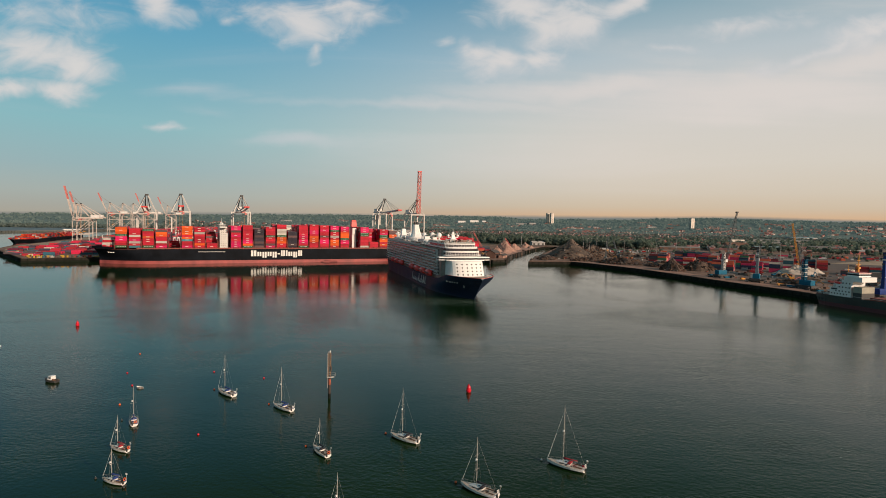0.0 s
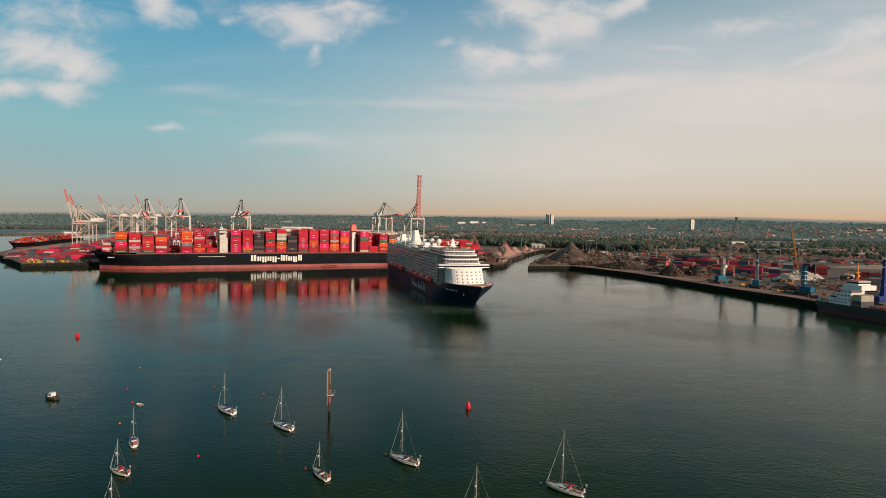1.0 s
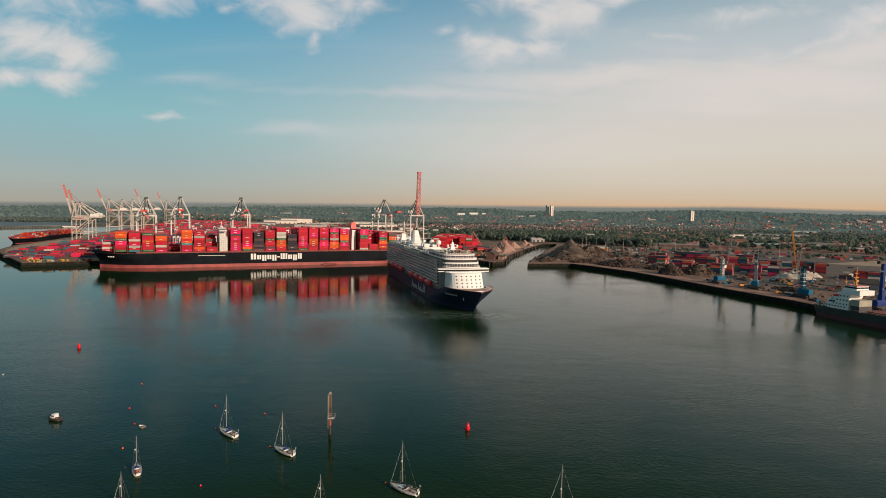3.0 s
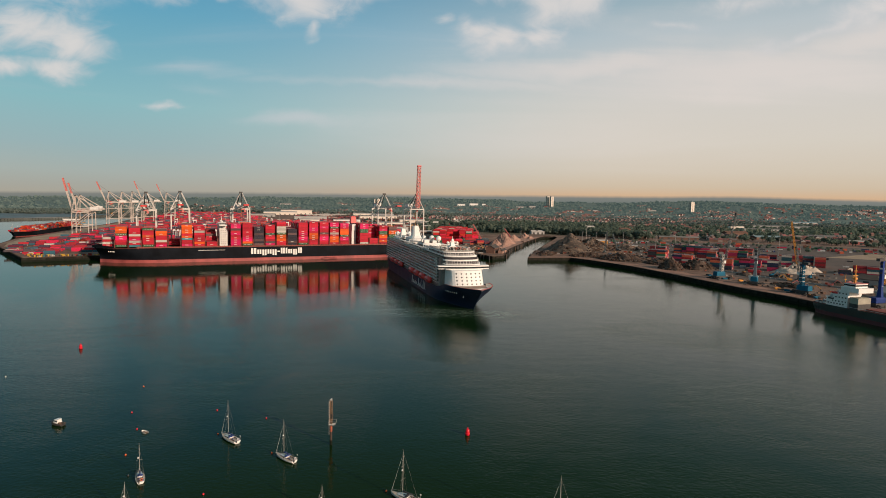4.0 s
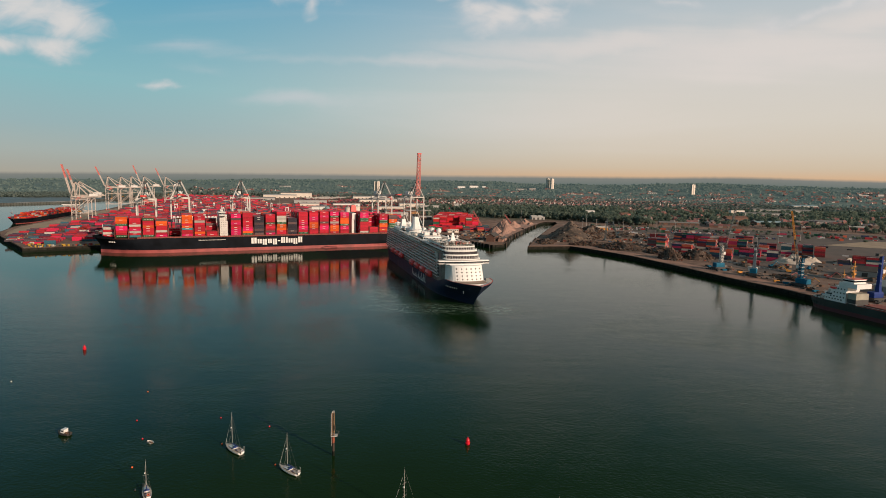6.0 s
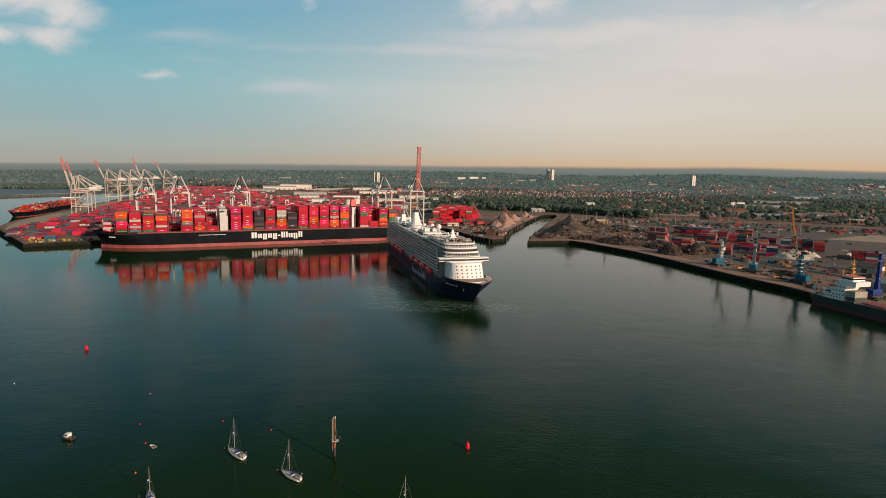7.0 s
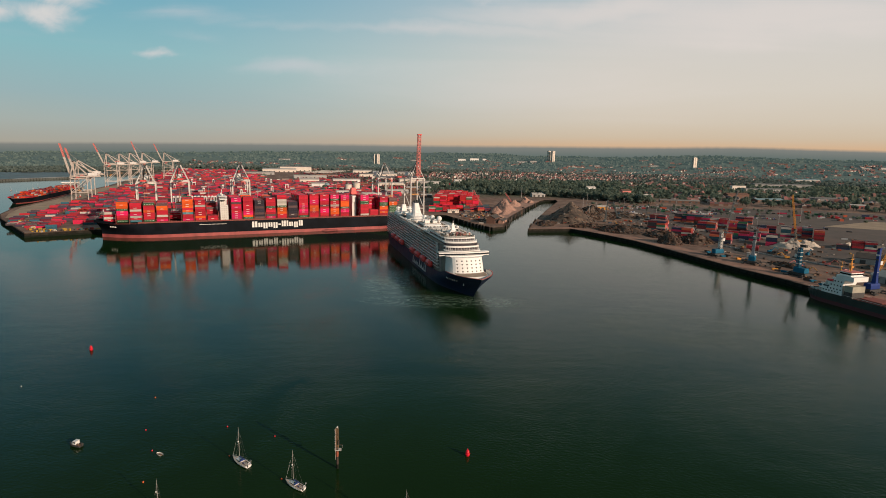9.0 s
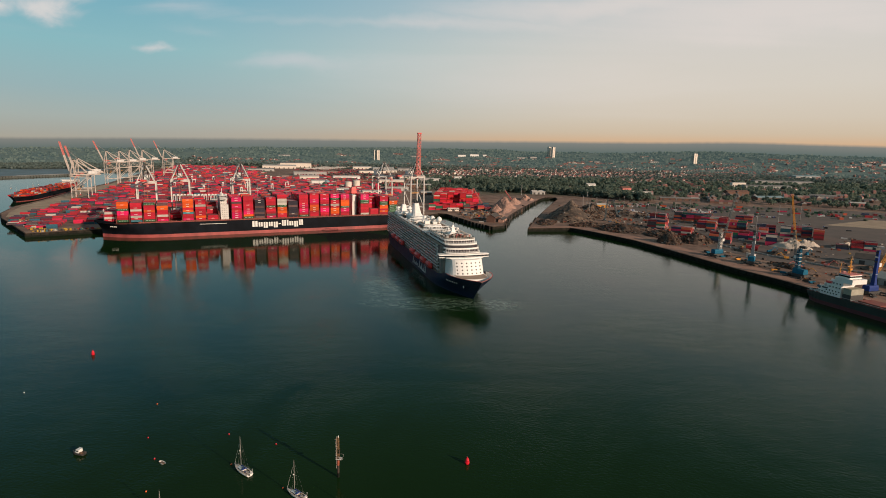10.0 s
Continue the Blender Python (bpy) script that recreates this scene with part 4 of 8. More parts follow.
def hull_band(bm, ys, levels, half=liner_half, tops=None, stem=None):
    for sgn in (-1, 1):
        grid = []
        for y in ys:
            col = []
            for z in levels:
                zz = min(z, tops(y)) if tops else z
                yy = max(y, stem(zz)) if stem else y
                col.append(bm.verts.new((sgn * half(yy, zz), yy, zz)))
            grid.append(col)
        for a, b in zip(grid, grid[1:]):
            for i in range(len(levels) - 1):
                q = (a[i], b[i], b[i + 1], a[i + 1])
                bm.faces.new(q[::-1] if sgn < 0 else q)
    bmesh.ops.remove_doubles(bm, verts=bm.verts, dist=0.01)
    bmesh.ops.recalc_face_normals(bm, faces=bm.faces)
    return bm


def sheer(y):
    return 11.4 + 5.5 * (1 - smooth01((y - 18) / 34))


YS = [-12, -11.5, -10.5, -9, -7, -5, -3, -1, 1, 4, 8, 12, 17, 22, 28, 34, 40, 48, 58, 80, 120, 180, 240, 262, 272, 282, 290, 295]
hull = hull_band(bmesh.new(), YS, [-3, 0, 2, 4, 6, 8, 9.8, 11, 11.4, 12.5, 14, 15, 16, 16.9], tops=sheer, stem=liner_stem)
stern = [[(s * liner_half(295, z), 295, z) for s in (-1, 1)] for z in (-3, 3, 11.4)]
loft(hull, stern, cap=False, closed=False)
part("hull", hull, M_NAVY, liner, "glossy dark navy hull with flared bow", smooth=True)
bm = bmesh.new()
prism(bm, [(-liner_half(y, 13) + 0.1, y) for y in (-8, -6, -2, 4, 12, 20, 30, 40)] + [(liner_half(y, 13) - 0.1, y) for y in (40, 30, 20, 12, 4, -2, -6, -8)], 12.9, 13.3)
part("foredeck", bm, M_TEAK, liner, "brown foredeck")
for sgn in (-1, 1):
    bm = bmesh.new()
    loft(bm, [[(sgn * max(0.1, liner_half(y, z) - o), y + 0.6, z) for o, z in ((0.3, 13.2), (0.3, sheer(y) - 0.25), (0.65, sheer(y) - 0.25), (0.65, 13.2))] for y in (-9, -7, -4, 0, 5, 10, 16, 22, 27)])
    bmesh.ops.recalc_face_normals(bm, faces=bm.faces)
    part("inner_bulwark", bm, M_LWHITE, liner, "white inner face of the bow bulwark")
bm = bmesh.new()
for x, y in ((-5, 3), (5, 3), (0, -3), (-8, 12), (8, 12)):
    rod(bm, (x, y, 13.3), (x, y, 14.5), 0.8, 0.6), box(bm, x + 1.6, y + 1, 13.3, 1.6, 1.2, 1.0)
part("mooring_gear", bm, M_GREYW, liner, "pale winches and bollards on the foredeck")["kind"] = "stuff"
bm = bmesh.new()
prism(bm, [(-liner_half(y, 11) + 0.3, y) for y in (35, 60, 120, 200, 262, 285, 294.5)] + [(liner_half(y, 11) - 0.3, y) for y in (294.5, 285, 262, 200, 120, 60, 35)], 10.8, 11.3)
part("promenade_deck", bm, M_TEAK, liner)
for sgn in (-1, 1):
    bm = bmesh.new()
    loft(bm, [[(sgn * (liner_half(y, 15.8) + dx), y, sheer(y) + dz) for dx, dz in ((-0.08, -0.18), (0.28, -0.18), (0.28, 0.18), (-0.08, 0.18))] for y in YS[:14]])
    bmesh.ops.recalc_face_normals(bm, faces=bm.faces)
    part("bow_rail", bm, M_CRED, liner, "dull red bulwark cap")


def plan(y0, y1, w, nose, z0, z1, tail=2.0):
    """Deck outline with a rounded front."""
    pts = []
    for i in range(11):
        a = math.pi * i / 10
        pts.append((-w * math.cos(a), y0 + nose * (1 - math.sin(a) ** 0.8)))
    pts += [(w, y1 - tail), (w - tail, y1), (-w + tail, y1), (-w, y1 - tail)]
    b = bmesh.new()
    prism(b, pts, z0, z1)
    bmesh.ops.recalc_face_normals(b, faces=b.faces)
    return b


part("breakwater", plan(2, 24, 13.2, 9, 13.2, 15.6), M_LWHITE, liner, "white curved breakwater before the house")
part("breakwater_deck", plan(3, 23, 12.4, 9, 15.6, 15.66), M_TEAK, liner)


def house_outline(y0, w):
    return [(-w * math.cos(math.pi * i / 10), y0 + 7 * (1 - math.sin(math.pi * i / 10) ** 0.8)) for i in range(11)] + [(w, 60), (-w, 60)]


bm = bmesh.new()
loft(bm, [[(x, y, z) for x, y in house_outline(21 - 7.5 * (26.4 - z) / 15.9, 13.2 + 0.3 * (26.4 - z) / 15.9)] for z in (10.5, 18, 26.4)])
bmesh.ops.recalc_face_normals(bm, faces=bm.faces)
front = part("forward_house", bm, M_LWHITE, liner, "white curved forward superstructure")


def front_y(x, w, y0, nose):
    c = max(-1, min(1, -x / w))
    return y0 + nose * (1 - math.sin(math.acos(c)) ** 0.8)


for r in range(5):
    for c in range(6):
        x = -9.6 + c * 3.84
        bm = bmesh.new()
        y = front_y(x, 13.3, 21 - 7.5 * (26.4 - 14.5 - r * 2.45) / 15.9, 7)
        slope = math.atan2(front_y(x + 0.5, 13.3, 21, 7) - front_y(x - 0.5, 13.3, 21, 7), 1)
        box(bm, x, y, 14.0 + r * 2.45, 1.0 if r else 0.7, 0.3, 0.95 if r else 0.65, rz=slope)
        part("cabin_window", bm, M_BAND, front)
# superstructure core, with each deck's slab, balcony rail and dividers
# wall paint darkened to stand in for shade in the balcony recesses
part("superstructure", plan(40, 292, 16.4, 4, 9.8, 34.0, 6), mat("balcony_back_wall", (0.17, 0.165, 0.15), 0.35, spread=0.3, scale=0.3, grain=1.2), liner, "cabin wall behind the balconies, painted dark for recess shade")
M_BALC = mat("pale_green_balcony_glass", (0.115, 0.135, 0.12), 0.25, spread=0.2, scale=0.4, grain=2)
for d in range(8):
    z = 14.2 + d * 2.48
    dk = part("balcony_deck", (lambda b: (box(b, 0, 170, z, 35.8, 242 - d * 2.2, 0.45), b)[1])(bmesh.new()), M_LWHITE, liner)
    for sgn in (-1, 1):
        bm = bmesh.new()
        box(bm, sgn * 17.82, 170, z + 0.45, 0.12, 240 - d * 2.2, 0.95)
        box(bm, sgn * 17.82, 170, z + 1.4, 0.16, 240 - d * 2.2, 0.07)
        part("balcony_rail", bm, M_BALC, dk, "greenish glass balustrade")
        bm = bmesh.new()
        for i in range(56):
            box(bm, sgn * 17.1, 54 + i * 4.2, z + 0.5, 1.4, 0.22, 1.95)
        o = part("balcony_screen", bm, M_LWHITE, dk)
        o["kind"] = "stuff"
    bm = bmesh.new()
    box(bm, 0, 170, z + 0.9, 33.1, 240, 1.5)
    part("cabin_glazing", bm, M_GLASS, dk)
# stern terraces
for d in range(6):
    bm = bmesh.new()
    box(bm, 0, 290.5 - d * 1.2, 11.2 + d * 3.3, 33, 5, 0.6)
    part("stern_terrace", bm, M_LWHITE, liner)
# bridge with wings
br = part("bridge", plan(27, 50, 16.6, 5, 26.4, 27.2), M_LWHITE, liner, "white bridge deck")
bm = bmesh.new()
loft(bm, [[(x, y, z) for y, z in ((30 + abs(x) * 0.10, 26.6), (38, 26.6), (38, 29.2), (30 + abs(x) * 0.10, 29.2))] for x in (-21.4, -18, 0, 18, 21.4)])
part("bridge_wing", bm, M_LWHITE, br, "long white bridge wing")
bm = bmesh.new()
loft(bm, [[(x, y, z) for y, z in ((29.7 + abs(x) * 0.10, 27.3), (37.6, 27.3), (37.6, 28.4), (29.7 + abs(x) * 0.10, 28.4))] for x in (-21.6, -18, 0, 18, 21.6)])
part("bridge_window", bm, M_GLASS, br)
for z0, y0, w, h in ((29.6, 31, 15.4, 0.5), (32.3, 34, 15.0, 1.1), (35.3, 37.5, 14.6, 0.9), (38.1, 42, 14.2, 0.8)):
    part("front_gallery", plan(y0, 130 if z0 < 36 else 100, w, 7, z0, z0 + h), M_LWHITE, liner, "white rounded deck edge")
for z0, y0, w, h in ((30.1, 33.5, 14.4, 2.2), (33.4, 35.2, 14.3, 1.9), (36.2, 41, 13.4, 1.9)):
    part("front_window_band", plan(y0, 120 if z0 < 35 else 96, w, 7, z0, z0 + h), M_BAND, liner, "dark panoramic window band")
# posts that divide the panoramic bands, and the rails over them
for z0, y0, w, h in ((30.1, 33.5, 14.4, 2.2), (36.2, 41, 13.4, 1.9)):
    bm = bmesh.new()
    for i in range(1, 18):
        a = math.pi * i / 18
        box(bm, -w * math.cos(a), y0 + 7 * (1 - math.sin(a) ** 0.8) - 0.05, z0, 0.13, 0.2, h)
    for i in range(14):
        for sgn in (-1, 1):
            box(bm, sgn * w, y0 + 9 + i * 4.4, z0, 0.3, 0.22, h)
    part("window_post", bm, M_LWHITE, liner)["kind"] = "stuff"
for z0, y0, w in ((30.1, 31.4, 15.2), (36.2, 38.0, 14.4), (38.9, 42.5, 14.0)):
    bm = bmesh.new()
    q = [(-w * math.cos(math.pi * i / 24), y0 + 7 * (1 - math.sin(math.pi * i / 24) ** 0.8), z0 + 0.9) for i in range(25)]
    for a, b in zip(q, q[1:]):
        beam(bm, a, b, 0.12), beam(bm, (a[0], a[1], z0), a, 0.08)
    part("gallery_rail", bm, M_LWHITE, liner)
part("sun_deck", plan(46, 288, 17.4, 5, 34.0, 34.4), M_TEAK, liner, "open sun deck with brown planking")
part("fore_sun_deck", plan(43.5, 99, 13.6, 6, 38.9, 39.0), M_TEAK, liner)
for sgn in (-1, 1):
    bm = bmesh.new()
    box(bm, sgn * 17.2, 200, 34.4, 0.2, 170, 1.5)
    box(bm, sgn * 15.8, 160, 37.0, 3.0, 130, 0.3)
    for i in range(22):
        box(bm, sgn * 16.6, 100 + i * 6, 34.4, 0.3, 0.3, 2.6)
    part("upper_gallery", bm, M_GREYW, liner, "pale railing gallery along the sun deck")
# sun loungers and deck fittings
bm = bmesh.new()
for i in range(420):
    y = rnd.uniform(56, 96) if i < 190 else rnd.uniform(105, 275)
    x = rnd.uniform(-12, 12) if i < 190 else rnd.uniform(-15.5, 15.5)
    box(bm, x, y, 39.0 if i < 190 else 34.4, 0.7, 1.9, rnd.uniform(0.4, 1.1), rz=rnd.choice((0, 1.57)))
o = part("deck_loungers", bm, M_GREYW, liner, "rows of pale deck loungers")
o["kind"] = "stuff"
part("pool_house", plan(128, 164, 8.5, 4, 34.4, 38.4), M_LWHITE, liner, "white deck house")
part("dome_deck", plan(134, 160, 9.2, 3, 38.4, 38.9), M_LWHITE, liner)
part("dome_deck_floor", plan(135, 159, 8.6, 3, 38.9, 38.95), M_TEAK, liner)
bm = bmesh.new()
for i in range(9):
    for sgn in (-1, 1):
        box(bm, sgn * 8.52, 132 + i * 3.4, 35.4, 0.12, 2.4, 1.9)
for i in range(5):
    box(bm, -6 + i * 3.0, 127.9 + abs(i - 2) * 0.6, 35.4, 2.0, 0.5, 1.9)
part("deck_house_window", bm, M_BAND, liner)["kind"] = "stuff"
for x, y, w, l, h in ((-4.5, 141, 5, 6, 2.6), (3.5, 140, 4, 4, 1.8), (-3, 154, 6, 4, 2.2), (5.5, 155, 3, 4, 1.5)):
    bm = bmesh.new()
    box(bm, x, y, 38.95, w, l, h), box(bm, x, y, 38.95 + h, w + 0.6, l + 0.6, 0.25)
    part("roof_cabin", bm, M_LWHITE, liner)
bm = bmesh.new()
box(bm, 0, 112, 34.42, 12, 18, 0.5)
part("pool_surround", bm, mat("pool_tiles", (0.10, 0.30, 0.36), 0.2, spread=0.15, scale=0.5, grain=2), liner, "blue swimming pool")
for x, y, r in ((3.5, 150, 2.6), (8.5, 142, 2.6), (-2.5, 158, 2.3), (0, 236, 2.0), (6, 268, 2.2), (-8, 268, 2.2)):
    bm = bmesh.new()
    z = 39.0 if y < 200 else 37.4
    ball(bm, x, y, z + r + 1.2, r, u=16, v=12)
    rod(bm, (x, y, z - (3 if y > 200 else 0)), (x, y, z + 1.6), 0.9)
    part("satellite_dome", bm, M_LWHITE, liner, "white satellite dome", smooth=True)
mast = part("radar_mast", (lambda b: (loft(b, [[(sx * w, 66 + sy * w, z) for sx, sy in ((-1, -1), (1, -1), (1, 1), (-1, 1))] for z, w in ((38.9, 4.6), (41.0, 3.6), (42.0, 1.9), (44.5, 1.3), (47.5, 0.6))]), box(b, 0, 66, 40.4, 6.4, 4.4, 0.5), box(b, 0, 66, 42.8, 9, 1.6, 0.5), box(b, 0, 64.5, 45.4, 5, 0.6, 0.4), rod(b, (0, 66, 47), (0, 66, 49.5), 0.2), b)[5])(bmesh.new()), M_LWHITE, liner, "white radar mast")
for s in (-1, 1):
    bm = bmesh.new()
    ball(bm, s * 4.2, 66, 44.4, 1.1)
    part("radome", bm, M_LWHITE, mast)
part("funnel_house", plan(190, 228, 7.5, 5, 34.4, 39.5, 3), M_LWHITE, liner, "white funnel house")
bm = bmesh.new()
loft(bm, [[(sx * w, 207 + (z - 42) * 0.25 + sy * l, z) for sx, sy in ((-1, -0.7), (-0.6, -1), (0.6, -1), (1, -0.7), (1, 0.7), (0.6, 1), (-0.6, 1), (-1, 0.7))] for z, w, l in ((39.3, 5.8, 9), (42, 4.4, 7), (47, 3.4, 5.2), (52, 2.7, 4.2))])
fun = part("funnel", bm, M_LWHITE, liner, "tall tapered white funnel")
bm = bmesh.new()
for sx, sy in ((-1.4, -2), (1.4, -2), (-1.4, 1), (1.4, 1), (0, 3)):
    rod(bm, (sx, 209.7 + sy, 51.5), (sx, 210.0 + sy, 54.6), 0.7)
part("exhaust_pipe", bm, M_DARK, fun)
bm = bmesh.new()
loft(bm, [[(-5 + sx * w, 250 + sy * w * 1.3, z) for sx, sy in ((-1, -1), (1, -1), (1, 1), (-1, 1))] for z, w in ((34.4, 5), (40, 3), (47, 2))])
part("aft_vent", bm, M_LWHITE, liner)
part("aft_house", plan(238, 272, 12, 3, 34.4, 37.4), M_LWHITE, liner)
# deck fittings: screens, canopies, bars and lockers
for i in range(46):
    y, sgn = 100 + rnd.uniform(0, 180), rnd.choice((-1, 1))
    if 186 < y < 234:
        sgn *= 1.6
    bm = bmesh.new()
    w, l, hh = rnd.uniform(1.5, 4), rnd.uniform(2, 8), rnd.uniform(1.2, 3.2)
    box(bm, sgn * rnd.uniform(5, 9.5), y, 34.4, w, l, hh)
    if i % 3 == 0:
        box(bm, sgn * 7, y, 34.4 + hh, w + 1, l + 1, 0.2)
    part("deck_locker", bm, rnd.choice((M_LWHITE, M_LWHITE, M_GREYW, M_TEAK, M_DARK)), liner)
for sgn in (-1, 1):
    for i in range(13):
        bm = bmesh.new()
        box(bm, sgn * 12.2, 60 + i * 3.0, 39.0, 2.0, 2.2, 1.1)
        part("sun_shelter", bm, M_GREYW if i % 2 else M_TEAK, liner)
    bm = bmesh.new()
    for i in range(60):
        rod(bm, (sgn * 13.9, 56 + i * 0.7, 38.9), (sgn * 13.9, 56 + i * 0.7, 40.0), 0.05, seg=4)
    box(bm, sgn * 13.9, 77, 40.0, 0.12, 43, 0.1)
    part("deck_rail", bm, M_LWHITE, liner)
for y in (240, 258, 276):
    bm = bmesh.new()
    for sx in (-1, 1):
        rod(bm, (sx * 9, y, 34.4), (sx * 9, y, 41), 0.2, seg=6)
    box(bm, 0, y, 41, 19, 1.0, 0.6)
    part("light_gantry", bm, M_LWHITE, liner)

# boats in the recess above the hull
for y in (71, 93, 115, 137, 190, 213, 236):
    for sgn in (-1, 1):
        bt = part("lifeboat", (lambda b: (loft(b, [[(sgn * 19.8 + a * w, y + l, 11.8 + c * h) for a, c in ((-1, 0.45), (-0.6, 0.05), (0.6, 0.05), (1, 0.45), (0.85, 0.8), (0.4, 1.0), (-0.4, 1.0), (-0.85, 0.8))] for l, w, h in ((-7.6, 0.4, 3.2), (-6.5, 1.9, 4.3), (-3.4, 2.6, 4.8), (3.4, 2.6, 4.8), (6.5, 1.9, 4.3), (7.6, 0.4, 3.2))]), b)[1])(bmesh.new()), M_LIFE, liner, "orange enclosed lifeboat", smooth=True)
        bm = bmesh.new()
        box(bm, sgn * 19.8, y, 14.2, 5.35, 10.5, 0.6)
        part("boat_window", bm, M_DARK, bt)
    for dy in (-4.5, 4.5):
        for sgn in (-1, 1):
            bm = bmesh.new()
            beam(bm, (sgn * 16.4, y + dy, 17.0), (sgn * 19.8, y + dy, 16.6), 0.4)
            part("davit", bm, M_LWHITE, liner)
bm = bmesh.new()
y = 142.0
for h, d in ((6.6, 4.6), (3.4, 3.6), (2.6, 3.2), (3.6, 3.4), (3.0, 7.0), (7.2, 4.4), (3.2, 3.6), (6.8, 3.8), (3.0, 3.2), (7.4, 4.2), (7.0, 4.4)):
    lean = 1.6 + h * 0.18
    beam(bm, (-18.12, y, 2.4), (-18.12, y - lean, 2.4 + h), 0.3, 0.38)
    beam(bm, (-18.12, y - lean, 2.4 + h), (-18.12, y - d * 0.55, 2.4 + h * 0.2), 0.3, 0.3)
    beam(bm, (-18.12, y - d * 0.55, 2.4 + h * 0.2), (-18.12, y - d, 3.0), 0.3, 0.3)
    y -= d + 0.9
part("script_lettering", bm, M_LWHITE, liner, "white hand-drawn strokes on the hull side")
bm = bmesh.new()
for i in range(7):
    y = 9.5 + i * 2.2
    box(bm, -liner_half(y, 12) - 0.1, y, 11.4, 0.5, 1.4, 1.0, rz=-0.35)
box(bm, -liner_half(7, 9.5) - 0.1, 7, 8.6, 0.6, 2.0, 2.0, rz=-0.4)
part("bow_marks", bm, M_GREYW, liner)["kind"] = "stuff"
# glass wind screens round the fore sun deck, and white posts with pennants of lights
for i in range(26):
    a = math.pi * (i + 0.5) / 26
    bm = bmesh.new()
    box(bm, -13.3 * math.cos(a), 44.2 + 6 * (1 - math.sin(a) ** 0.8), 39.0, 1.3, 0.08, 1.3, rz=math.pi / 2 - a)
    part("wind_screen", bm, M_BALC, liner)
for y in (104, 122, 170, 184):
    bm = bmesh.new()
    for sx in (-1, 1):
        rod(bm, (sx * 12, y, 34.4), (sx * 12, y, 38.6), 0.18, seg=6)
    box(bm, 0, y, 38.6, 25, 1.6, 0.35)
    part("deck_bridge", bm, M_LWHITE, liner, "white cross bridge over the open deck")
# canopies, awnings and planters that clutter the open decks
for i in range(84):
    y = rnd.uniform(100, 186) if i < 40 else rnd.uniform(50, 60)
    x, z = (rnd.choice((-1, 1)) * rnd.uniform(9.5, 15.5), 34.4) if i < 40 else (rnd.uniform(-11, 11), 39.0)
    bm = bmesh.new()
    w, l, h = rnd.uniform(1.2, 2.8), rnd.uniform(1.2, 4.5), rnd.uniform(1.0, 2.6)
    box(bm, x, y, z, w * 0.2, l * 0.2, h), box(bm, x, y, z + h, w, l, 0.25)
    part("awning", bm, rnd.choice((M_LWHITE, M_TEAK, M_BRICK, M_CRED, M_GREYW)), liner)

# ---- quay cranes ----


